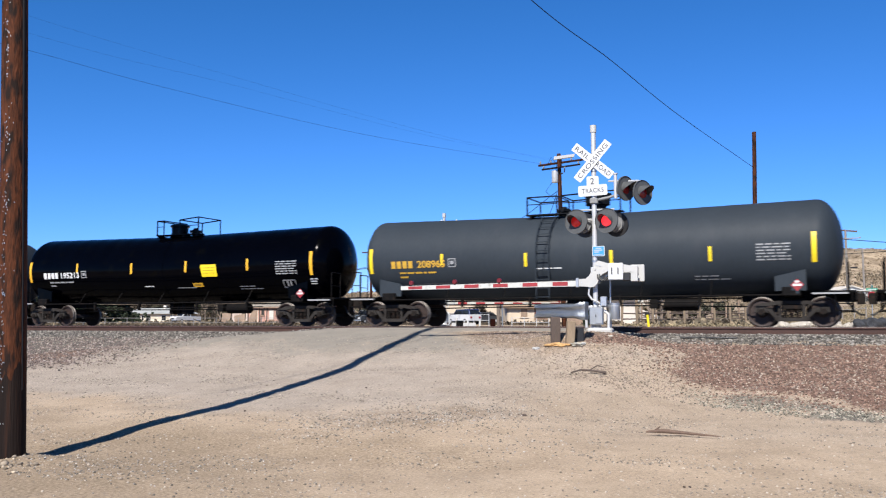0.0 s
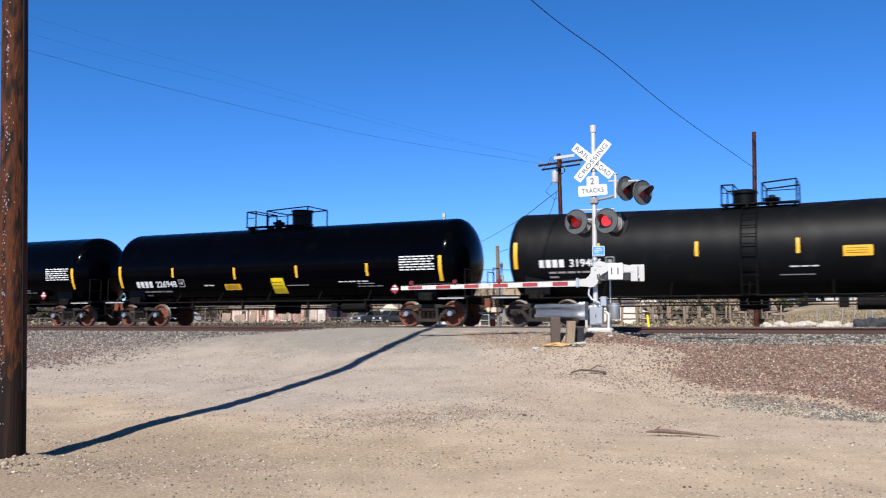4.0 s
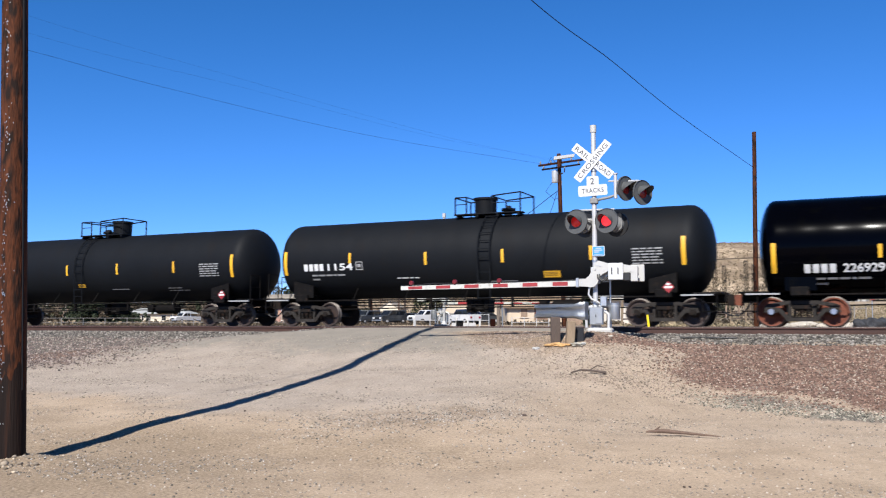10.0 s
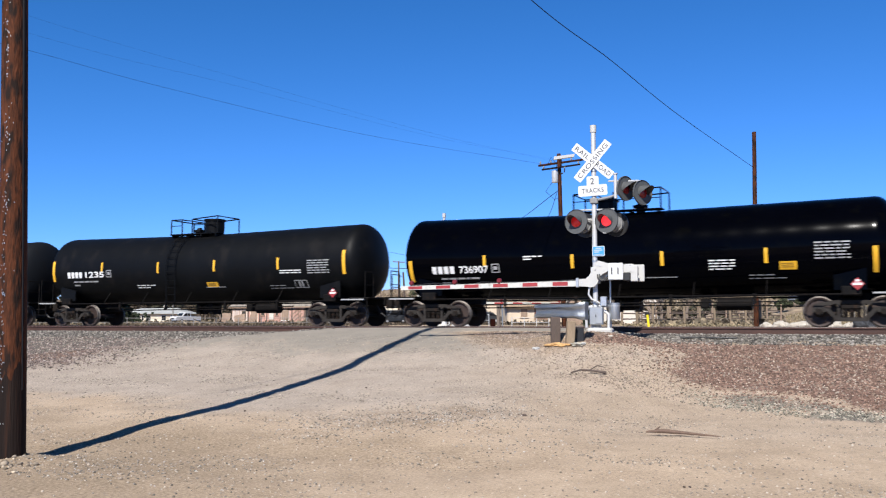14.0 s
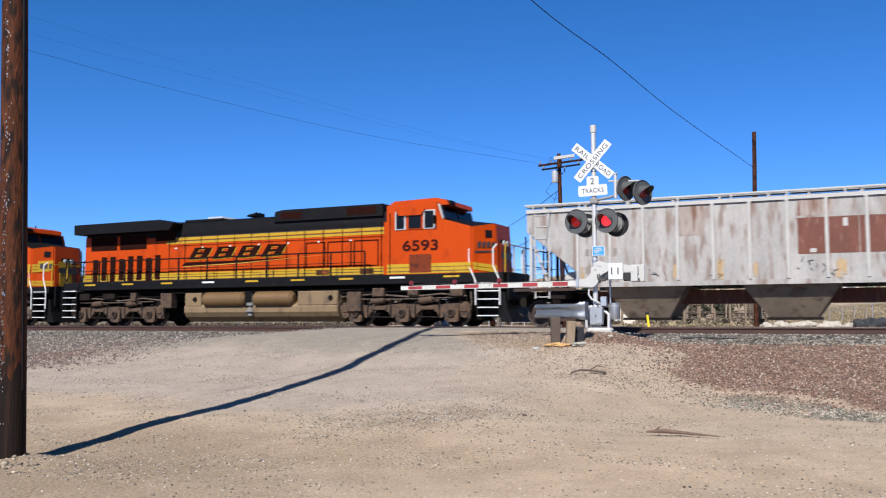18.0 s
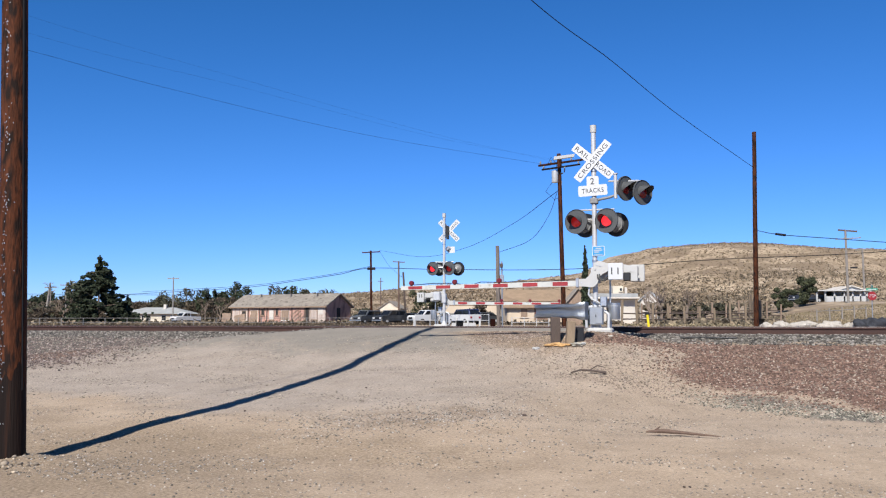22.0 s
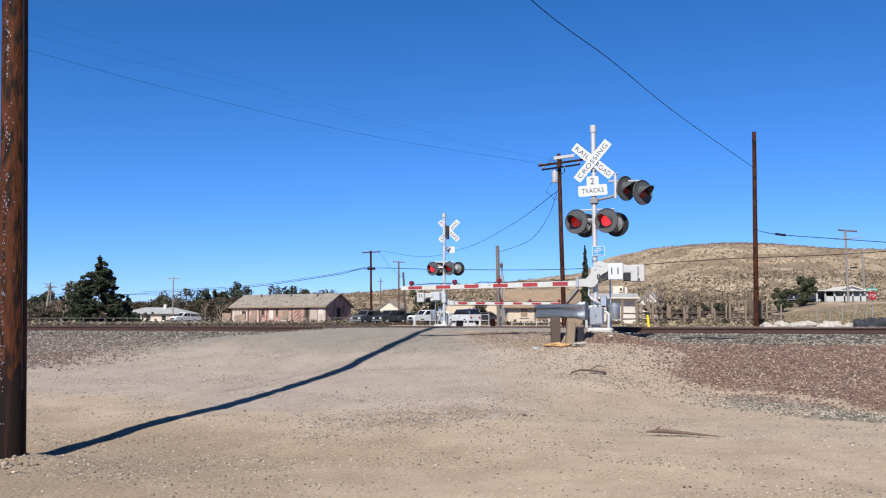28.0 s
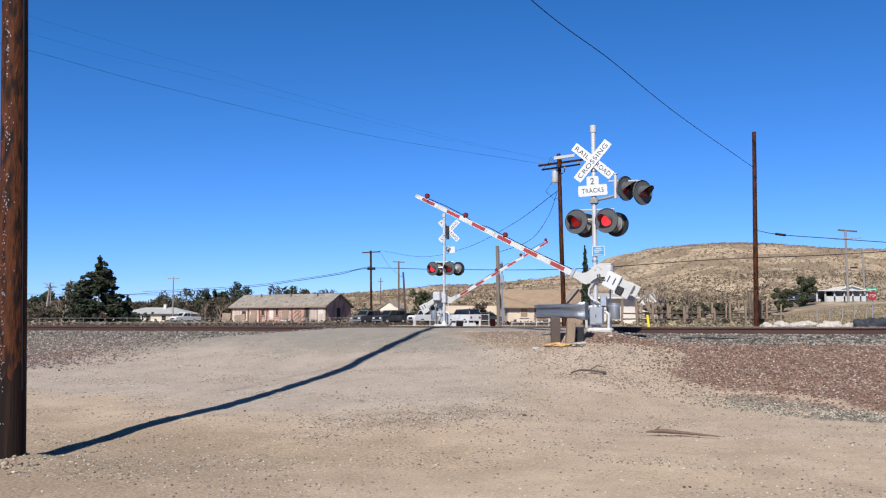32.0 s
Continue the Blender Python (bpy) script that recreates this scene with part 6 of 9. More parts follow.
    part("light_box", box(bmesh.new(), 10.05, 10.19, -0.36, 0.36, 2.88, 3.16, 0.02), M["loco_black"], nose)
    # Ends, steps and rails.
    wh = M["white_mark"]
    stair(lo, 10.12, 1, wh)
    stair(lo, -10.1, -1, M["loco_black"])
    part("plow", slab(bmesh.new(), [(10.55, 0.15), (11.0, 0.15), (10.8, 0.62), (10.72, 1.2), (10.55, 1.2)], -1.4, 1.4), M["loco_black"], lo)
    part("end_plate", box(bmesh.new(), -10.62, -10.45, -1.4, 1.4, 0.5, d1, 0.02), M["loco_black"], lo)
    part("end_plate", box(bmesh.new(), 10.7, 10.8, -1.2, 1.2, 0.9, d1 + 0.02, 0.02), M["loco_black"], lo)
    for x in (10.72, -10.55):
        bm = bmesh.new()
        for y in (-1.35, -0.5, 0.5, 1.35):
            rod(bm, (x, y, d1), (x, y, d1 + 1.0), 0.024, seg=6)
        pipe(bm, [(x, -1.35, d1 + 1.0), (x, 1.35, d1 + 1.0)], 0.022)
        part("end_railing", bm, M["loco_yellow"] if x > 0 else M["loco_black"], lo)
        coupler(lo, 11.0 if x > 0 else -11.0, 1 if x > 0 else -1)
    for y in (-1.46, 1.46):
        post = shared("stanchion/%s%s" % (y, old), lambda bm: box(bm, -0.03, 0.03, y - 0.025, y + 0.025, d1 - 0.1, d1 + 0.92, 0.006), M["loco_black"])
        for k in range(11):
            part("stanchion", post, None, lo, at=pose(-9.9 + k * 1.5, 0, 0))
        part("handrail", pipe(bmesh.new(), [(-9.9, y, d1 + 0.92), (5.1, y, d1 + 0.92)], 0.028), M["loco_black"], lo)
        part("handrail", pipe(bmesh.new(), [(-9.9, y, d1 + 0.5), (5.1, y, d1 + 0.5)], 0.014, 5), M["loco_black"], lo)
        for k in range(9):
            x = -9.2 + k * 2.2
            part("sill_reflector", box(bmesh.new(), x, x + 0.62, y * 1.03 - 0.004, y * 1.03 + 0.004, d1 - 0.145, d1 - 0.075), M["loco_yellow"] if k % 4 != 3 else M["white_mark"], lo)
    # Under the walkway.
    part("fuel_tank", sweep(bmesh.new(), [(-1.05, 1.02), (-1.36, 0.86), (-1.40, 0.76), (-1.40, 0.56), (-1.28, 0.38), (-0.95, 0.18), (0.95, 0.18), (1.28, 0.38), (1.40, 0.56), (1.40, 0.76), (1.36, 0.86), (1.05, 1.02)], -4.0 + (0.4 if not old else 0), 3.45 if old else 3.9), fuel, lo)
    for x0, x1 in ((1.98, 3.45),) if old else ((-3.58, -2.72), (2.05, 3.88)):
        tb = part("tank_end_box", box(bmesh.new(), x0, x1, -1.405, 1.405, 0.80, 1.36, 0.03), fuel, lo)
        part("filler_cap", rod(bmesh.new(), (x1 - 0.3, -1.405, 1.1), (x1 - 0.3, -1.46, 1.1), 0.09, seg=12), M["frame_black"], tb)
    for x0, x1 in ((-2.8, -0.62), (-0.25, 1.7)):
        for y in (-1.34, 1.34):
            bm = bmesh.new()
            lathe(bm, [(x0, 0.0), (x0 + 0.02, 0.18), (x0 + 0.14, 0.30), (x1 - 0.14, 0.30), (x1 - 0.02, 0.18), (x1, 0.0)], 20, "X", [1.08] * 6)
            bmesh.ops.translate(bm, verts=bm.verts, vec=(0.2, y, 0))
            part("air_reservoir", bm, air, lo, smooth=True)
    bm = bmesh.new()
    box(bm, -0.5, -0.15, -1.45, -1.15, 0.75, 1.4, 0.03)
    pipe(bm, [(-4.2, -1.3, 1.38), (5.0, -1.3, 1.38)], 0.035)
    pipe(bm, [(-8.8, -1.2, 1.3), (-4.2, -1.3, 1.2)], 0.03)
    pipe(bm, [(4.0, -1.3, 1.25), (9.0, -1.2, 1.32)], 0.03)
    part("piping", bm, M["frame_black"], lo)
    for x in (-7.6, 6.6):
        loco_truck(lo, x, cast)
    # The emblem, as plain blocks.
    yy = -0.945
    def bars(name, x0, x1, z0, z1, out, m, lean, lab=""):
        """An upright block of the emblem: two stems, top and foot bars and two openings."""
        w, h = x1 - x0, z1 - z0
        bm = bmesh.new()
        at = lambda z: lean * (z - z0) / h
        for a, b, c, d in ((0, 0.30, 0, 1), (0.62, 1.0, 0.04, 0.96), (0.30, 0.62, 0, 0.17), (0.30, 0.62, 0.40, 0.60), (0.30, 0.62, 0.83, 1)):
            p, q = z0 + c * h, z0 + d * h
            bm.faces.new([bm.verts.new(v) for v in ((x0 + a * w + at(p), out, p), (x0 + b * w + at(p), out, p), (x0 + b * w + at(q), out, q), (x0 + a * w + at(q), out, q))])
        return part(name, bm, m, lo, lab)

    if old:
        for x0, x1 in ((-2.72, -1.78), (-1.60, -0.52), (-0.34, 0.62), (0.80, 1.68)):
            bars("emblem_edge", x0 + 0.05, x1 + 0.07, 2.40, 3.30, yy, M["maroon_mark"], 0.0)
            bars("emblem_block", x0, x1, 2.44, 3.34, yy - 0.006, M["emblem_yellow"], 0.0, "pale yellow emblem block with a dark edge")
    else:
        for k in range(4):
            x0 = -3.85 + k * 1.25
            bars("emblem_edge", x0 + 0.03, x0 + 0.99, 2.775, 3.28, yy + 0.004, M["loco_yellow"], 0.35)
            bars("emblem_block", x0, x0 + 0.96, 2.80, 3.30, yy, M["loco_grille"], 0.35, "dark slanted emblem block")
        bm = bmesh.new()
        bm.faces.new([bm.verts.new(p) for p in ((-4.2, yy, 2.55), (-1.0, yy, 2.62), (1.4, yy, 2.74), (-1.2, yy, 2.70), (-4.0, yy, 2.69))])
        part("emblem_swoosh", bm, M["loco_grille"], lo)
        bm = bmesh.new()
        bm.faces.new([bm.verts.new(p) for p in ((-4.1, yy, 2.50), (-1.0, yy, 2.57), (3.2, yy, 2.80), (-1.0, yy, 2.595), (-4.1, yy, 2.525))])
        part("emblem_swoosh", bm, M["emblem_yellow"], lo, "thin pale line under the emblem")
    # Side details: recessed doors, latches, number lamps and a battery box.
    for k in range(7):
        part("door_latch", box(bmesh.new(), -4.6 + k * 1.45, -4.5 + k * 1.45, -0.945, -0.92, 3.28, 3.34), M["sign_white"], lo)
    for x0, x1 in ((2.1, 3.0), (3.1, 4.2), (4.3, 5.4)):
        bm = bmesh.new()
        for a, b, c, d in ((x0, x1, 3.26, 3.30), (x0, x1, 2.30, 2.33), (x0, x0 + 0.05, 2.3, 3.3), (x1 - 0.05, x1, 2.3, 3.3)):
            plate(bm, a, b, c, d, -0.94)
        part("door_seam", bm, M["loco_grille"], lo)
    if old:
        part("grimy_panel", plate(bmesh.new(), 3.05, 4.75, d1 + 0.02, d1 + 0.78, -0.955), M["grime"], lo, "sooty panel under the handrail")
        part("grimy_panel", plate(bmesh.new(), -5.9, -3.2, 3.62, 3.86, -0.916), M["grime"], lo, "exhaust soot over the yellow stripes")
    else:
        for x in (2.6, 4.6):
            part("grimy_panel", plate(bmesh.new(), x, x + 0.6, d1 + 0.12, d1 + 0.30, -0.957), M["grime"], lo, "sooty patch on the stripes")
    # Pipes, boxes and cables hung below the walkway.
    for x0, x1, z0, z1 in ((-9.6, -9.0, 1.12, 1.42), (-8.2, -7.5, 1.15, 1.40), (-6.6, -6.3, 1.05, 1.42), (-4.9, -4.3, 0.75, 1.38), (4.3, 4.9, 0.55, 1.30), (5.4, 5.9, 1.1, 1.42), (6.9, 7.3, 1.12, 1.42), (8.6, 9.1, 1.08, 1.40)):
        part("equipment_box", box(bmesh.new(), x0, x1, -1.42, -1.05, z0, z1, 0.02), M[cast] if x0 > -7 else M["truck"], lo)
    part("brake_valve", lathe(bmesh.new(), [(0.42, 0.0), (0.42, 0.12), (0.55, 0.12), (0.57, 0.20), (0.66, 0.20), (0.68, 0.11), (0.80, 0.11), (0.82, 0.18), (0.92, 0.18), (0.94, 0.08), (1.30, 0.08), (1.30, 0.0)], 12, "Z"), M["air_grey"], lo, "pale brake valve between the reservoirs", True, pose(-0.22, -1.36, 0))
    part("cab_door_seam", plate(bmesh.new(), 6.17, 6.21, 1.95, 4.2, -1.49), M["loco_grille"], lo)
    for x in (6.9, 7.7):
        part("roof_antenna", rod(bmesh.new(), (x, 0.2, 4.66), (x, 0.2, 4.85), 0.03, seg=8), M["loco_black"], lo)
    part("number_board", box(bmesh.new(), 8.1, 8.44, -1.0, -0.55, 4.47, 4.62, 0.02), M["loco_black"], lo)
    part("sun_shade", slab(bmesh.new(), [(6.42, 4.32), (7.70, 4.32), (7.52, 4.06), (6.60, 4.06)], -1.58, -1.55), M["orange"], lo, "orange sun shade over the cab window")
    part("roof_hatch", box(bmesh.new(), 7.0, 7.6, -0.5, 0.2, 4.70, 4.78, 0.02), M["fuel_tan"], lo)
    part("mirror", box(bmesh.new(), 8.06, 8.12, -1.72, -1.5, 3.7, 4.0, 0.01), M["loco_black"], lo)
    MOVING.append((lo, u, FAR_TRACK))
    return lo


locomotive(-372.05, "6593", False)
locomotive(-394.2, "4739", True)
# ---- crossing signals ----
ARMS = []


def lamp_head(parent, at, lens, disc="signal_grey"):
    """A round black background with a hooded red lens that faces local -y."""
    head = part("flasher", shared("flasher", lambda bm: lathe(bm, [(-0.005, 0.0), (-0.005, 0.292), (-0.022, 0.298), (-0.022, 0.306), (0.025, 0.306), (0.025, 0.0)], 36, "Y"), M[disc], True), None, parent, at=at)
    part("lamp_housing", shared("lamp_housing", lambda bm: lathe(bm, [(0.02, 0.20), (0.10, 0.19), (0.105, 0.205), (0.13, 0.205), (0.135, 0.17), (0.22, 0.11), (0.24, 0.05), (0.24, 0.0)], 24, "Y"), M["housing"], True), None, head, "round grey lamp housing")
    part("lens", shared("lens", lambda bm: lathe(bm, [(-0.05, 0.0), (-0.046, 0.06), (-0.03, 0.105), (-0.006, 0.138), (-0.006, 0.0)], 28, "Y"), M[lens], True), None, head, "round red signal lens")

    def hood(bm):
        n = 20
        a = [radians(-14 + 208 * k / n) for k in range(n + 1)]
        for r in (0.160, 0.168):
            rows = []
            for f in (0.0, 0.35, 0.7, 1.0):
                rows.append([bm.verts.new((r * math.cos(t) * (1 - 0.06 * f), -0.006 - f * (0.05 + 0.27 * max(0.0, math.sin(t)) ** 0.7), r * math.sin(t) - 0.035 * f)) for t in a])
            for p, q in zip(rows, rows[1:]):
                for i in range(n):
                    bm.faces.new((p[i], p[i + 1], q[i + 1], q[i]))
    part("hood", shared("hood", hood, M["signal_grey"], True), None, head, "dark grey hood over the lens")
    return head


def rounded(bm, x0, x1, z0, z1, y0, y1, r):
    """A flat plate with rounded corners."""
    pts = []
    for cx, cz, a0 in ((x1 - r, z1 - r, 0), (x0 + r, z1 - r, 90), (x0 + r, z0 + r, 180), (x1 - r, z0 + r, 270)):
        pts += [(cx + r * math.cos(radians(a0 + 30 * k)), cz + r * math.sin(radians(a0 + 30 * k))) for k in range(4)]
    return slab(bm, pts, y0, y1)


def blade(parent, word, turn, x0, y, front):
    """One arm of the crossed sign; its words face the front or the back."""
    b = part("crossbuck_blade", rounded(bmesh.new(), -0.61, 0.61, -0.112, 0.112, y - 0.004, y + 0.004, 0.025), M["sign_white"], parent, "white sign blade with black letters", at=pose(x0, 0, 4.24, 0, turn, 0))
    for text, x, w in word:
        if front:
            word_part("lettering", text, 0.115, pose(x, y - 0.006, 0), M["black"], b, w)
        else:
            word_part("lettering", text, 0.115, pose(-x, y + 0.006, 0, 0, 0, 180), M["black"], b, w)
    return b


def crossing_signal(m, front, back, label, near):
    sg = thing("crossing_signal", m, label, "crossing signal", "crossing signals")
    top = 5.16 if near else 5.0
    bm = bmesh.new()
    rod(bm, (0, 0, 0.1), (0, 0, top - 0.14), 0.062, seg=20)
    part("mast", bm, M["alu"], sg, "silver painted steel mast", True)
    part("mast_cap", rod(bmesh.new(), (0, 0, top - 0.18), (0, 0, top), 0.078, seg=18), M["white"], sg, smooth=True)
    for z in (3.98, 3.60, 1.72):
        part("band_clamp", rod(bmesh.new(), (0, 0, z), (0, 0, z + 0.05), 0.072, seg=18), M["galv"], sg, smooth=True)
    bm = bmesh.new()
    box(bm, -0.20, 0.42, -0.26, 0.26, -0.22, 0.10, 0.05)
    part("foundation", bm, M["concrete"], sg)
    part("base_flange", rod(bmesh.new(), (0, 0, 0.10), (0, 0, 0.22), 0.14, 0.10, seg=18), M["alu"], sg, smooth=True)
    jb = part("junction_box", box(bmesh.new(), -0.12, 0.21, -0.26, -0.08, 0.17, 0.60, 0.02), M["galv"], sg, "grey junction box with a hinged door")
    part("box_door", box(bmesh.new(), 0.02, 0.19, -0.275, -0.262, 0.20, 0.57, 0.006), M["galv"], jb)
    part("latch", box(bmesh.new(), 0.03, 0.05, -0.29, -0.277, 0.35, 0.42, 0.003), M["black"], jb)
    for k, x in enumerate((-0.22, 0.32)):
        bm = bmesh.new()
        pipe(bm, [(x, -0.05, 0.10), (x, -0.05, 0.52 - 0.1 * k), (x * 0.75, -0.05, 0.60 - 0.1 * k), (x * 0.3, -0.05, 0.62 - 0.1 * k)], 0.04, 10)
        part("conduit", bm, M["alu"], sg, smooth=True)
    bell = part("bell_housing", lathe(bmesh.new(), [(0.30, 0.0), (0.30, 0.13), (0.33, 0.14), (0.70, 0.14), (0.71, 0.12), (0.71, 0.0)], 20, "Z"), M["galv"], sg, "round galvanised bell housing", True, pose(0.45, 0.05, 0))
    part("drum_strap", rod(bmesh.new(), (0, 0, 0.62), (0, 0, 0.64), 0.145, seg=20), M["alu"], bell)
    part("drum_bracket", box(bmesh.new(), -0.45, -0.12, -0.03, 0.03, 0.60, 0.66, 0.008), M["alu"], bell)
    part("cable", pipe(bmesh.new(), [(-0.02, -0.12, 1.20), (-0.13, -0.14, 1.06), (-0.15, -0.14, 0.92), (-0.08, -0.14, 0.80), (0.05, -0.13, 0.74), (0.15, -0.12, 0.68), (0.2, -0.1, 0.55)], 0.024, 8), M["alu"], sg, smooth=True)
    # Signs.
    if near:
        tilt = -4.5
        blade(sg, (("RAIL", -0.335, 0.42), ("ROAD", 0.335, 0.44)), 45 + tilt, -0.01, -0.085, True)
        blade(sg, (("CROSSING", 0, 1.06),), -45 + tilt, -0.01, -0.105, True)
        tab = part("number_tab", rounded(bmesh.new(), -0.17, 0.13, 3.60, 3.86, -0.082, -0.075, 0.04), M["sign_white"], sg)
        word_part("lettering", "2", 0.155, pose(-0.03, -0.088, 3.735), M["black"], tab)
        trk = part("tracks_sign", rounded(bmesh.new(), -0.36, 0.36, -0.135, 0.135, -0.092, -0.084, 0.04), M["sign_white"], sg, at=pose(-0.02, 0, 3.50, 0, -2.5, 0))
        word_part("lettering", "TRACKS", 0.115, pose(0, -0.096, 0), M["black"], trk, 0.54)
        bs = part("notice_sign", rounded(bmesh.new(), -0.15, 0.15, -0.125, 0.125, -0.082, -0.074, 0.025), M["sign_white"], sg, "small blue notice sign with a white border", at=pose(0.10, 0, 1.985))
        part("sign_face", rounded(bmesh.new(), -0.135, 0.135, -0.11, 0.11, -0.087, -0.082, 0.018), M["blue_sign"], bs)
        for k, (x0, x1) in enumerate(((-0.07, 0.07), (-0.10, 0.10), (-0.10, 0.02), (-0.10, 0.10))):
            part("sign_line", plate(bmesh.new(), x0, x1, 0.055 - k * 0.045, 0.078 - k * 0.045 if k < 3 else 0.015 - k * 0.035, -0.089), M["white"], bs)
    else:
        blade(sg, (("RAIL", -0.335, 0.42), ("ROAD", 0.335, 0.44)), -45, -0.16, -0.20, False)
        blade(sg, (("CROSSING", 0, 1.06),), 45, -0.16, -0.22, False)
        part("sign_bracket", box(bmesh.new(), -0.18, -0.08, -0.19, -0.05, 3.85, 4.45, 0.01), M["black"], sg)
        part("number_tab", rounded(bmesh.new(), -0.46, -0.16, 3.24, 3.52, -0.112, -0.104, 0.04), M["sign_white"], sg)
        part("bell", lathe(bmesh.new(), [(-0.10, 0.0), (-0.10, 0.12), (-0.02, 0.13), (0.05, 0.05), (0.12, 0.05), (0.12, 0.0)], 18, "Y"), M["galv"], sg, "round grey warning bell", True, pose(-0.17, -0.1, 3.42))
    # Flashers on a cross pipe, facing both ways.
    lz = 2.72 if near else 2.54
    part("cross_pipe", pipe(bmesh.new(), [(-0.44, -0.02, lz + 0.30), (0.50, -0.02, lz + 0.30)], 0.022), M["alu"], sg, smooth=True)
    fx, bx = ((-0.42, 0.325), (-0.26, 0.52)) if near else ((0.285, -0.585), (0.45, -0.31))
    for k in range(2):
        part("lamp_bracket", pipe(bmesh.new(), [(0, 0, lz + 0.06), ((fx[k] + bx[k]) / 2, 0.05, lz + 0.06), (fx[k], 0.0, lz)], 0.03), M["alu"], sg, smooth=True)
        lamp_head(sg, pose(fx[k], -0.22, lz, 0, 0, -19 if near else -12), front[k], "signal_grey" if near else "black")
        lamp_head(sg, pose(bx[k], 0.30 if near else 0.25, lz - 0.05 if near else lz, 0, 0, 162), back[k], "black" if near else "signal_grey")
    if near:
        part("side_arm", pipe(bmesh.new(), [(-0.05, -0.03, 3.24), (0.40, -0.05, 3.32), (0.52, -0.05, 3.36)], 0.036, 10), M["dull_steel"], sg, smooth=True)
        part("arm_clamp", box(bmesh.new(), -0.10, 0.10, -0.10, 0.08, 3.17, 3.31, 0.02), M["dull_steel"], sg)
        part("side_post", rod(bmesh.new(), (0.54, -0.07, 3.28), (0.54, -0.07, 3.88), 0.045, seg=12), M["alu"], sg, smooth=True)
        part("post_cap", rod(bmesh.new(), (0.54, -0.07, 3.88), (0.54, -0.07, 3.91), 0.06, seg=12), M["alu"], sg, smooth=True)
        part("side_bar", pipe(bmesh.new(), [(0.36, -0.04, 3.72), (1.15, -0.12, 3.68)], 0.025), M["alu"], sg)
        lamp_head(sg, pose(0.80, -0.18, 3.50, 0, 0, 56), "lens_off")
        lamp_head(sg, pose(1.21, -0.26, 3.37, 0, 0, 50), "lens_off")
    # Gate machine on the mast.
    px, pz = (0.02, 1.54) if near else (0.02, 1.38)
    gm2 = part("gate_machine", box(bmesh.new(), 0.09, 0.42, 0.04, 0.36, pz - 0.26, pz + 0.12, 0.04), M["alu"], sg)
    part("machine_lid", box(bmesh.new(), 0.12, 0.39, 0.08, 0.32, pz + 0.12, pz + 0.15, 0.01), M["alu"], gm2)
    part("machine_leg", rod(bmesh.new(), (0.34, 0.2, 0.10), (0.34, 0.2, pz - 0.26), 0.022, seg=10), M["galv"], sg, smooth=True)
    part("mount_clamp", box(bmesh.new(), -0.1, 0.12, -0.1, 0.1, pz - 0.35, pz + 0.05, 0.02), M["alu"], sg)
    for k in range(2):
        part("machine_cable", pipe(bmesh.new(), [(0.06 + 0.05 * k, -0.12, pz - 0.02), (0.10 + 0.05 * k, -0.24, pz - 0.22), (0.20 + 0.06 * k, -0.27, pz - 0.30), (0.32 + 0.04 * k, -0.24, pz - 0.22), (0.36 + 0.03 * k, -0.10, pz - 0.05)], 0.022, 7), M["black"], sg, "black looped cable", True)
    part("conduit_box", box(bmesh.new(), 0.14, 0.30, -0.22, -0.06, 0.62, 0.86, 0.015), M["galv"], sg, "small grey conduit box")
    # The arm turns about its pivot.
    arm = part("gate_arm", slab(bmesh.new(), [(-0.44, -0.425), (-0.25, -0.43), (-0.12, -0.45), (-0.02, -0.44), (0.05, -0.37), (0.10, -0.25), (0.17, -0.14), (0.32, -0.06), (0.95, -0.09), (0.95, 0.05), (0.69, 0.10), (0.33, 0.125), (0.20, 0.17), (0.08, 0.20), (0.02, 0.16), (-0.02, 0.08), (-0.08, -0.06), (-0.15, -0.17), (-0.23, -0.24), (-0.44, -0.245)], -0.21, -0.15), M["white"], sg, "white cast arm support with counterweights", at=pose(px, 0, pz))
    part("arm_socket", box(bmesh.new(), -0.47, -0.40, -0.23, -0.13, -0.45, -0.22, 0.01), M["galv"], arm)
    part("pivot_hub", lathe(bmesh.new(), [(-0.225, 0.0), (-0.225, 0.035), (-0.21, 0.04)], 16, "Y"), M["white"], arm, smooth=True)
    for x, z in ((0.05, 0.09), (0.13, 0.07), (-0.33, -0.33)):
        part("bolt", rod(bmesh.new(), (x, -0.212, z), (x, -0.225, z), 0.018, seg=6), M["galv"], arm)
    part("counterweight", box(bmesh.new(), 0.33, 0.69, -0.28, -0.212, -0.28, 0.13, 0.012), M["sign_white"], arm)
    for x in (0.42, 0.57):
        part("slot_mark", plate(bmesh.new(), x - 0.014, x + 0.014, -0.15, 0.02, -0.284), M["black"], arm)
    part("support_arm", box(bmesh.new(), 0.10, 1.02, 0.12, 0.18, -0.12, 0.09, 0.015), M["white"], arm)
    part("weight_plate", box(bmesh.new(), 0.69, 0.86, -0.24, -0.16, -0.31, -0.10, 0.02), M["black"], arm)
    part("weight_plate", box(bmesh.new(), 0.86, 1.03, -0.20, -0.12, -0.32, 0.07, 0.012), M["white"], arm)
    rw = part("rear_weight", box(bmesh.new(), 0.83, 1.16, 0.182, 0.26, -0.31, 0.11, 0.012), M["white"], arm)
    for x in (0.93, 1.05):
        part("slot_mark", plate(bmesh.new(), x - 0.016, x + 0.016, -0.12, 0.04, 0.264), M["black"], rw)
    k0 = 1.0 if near else 1.065
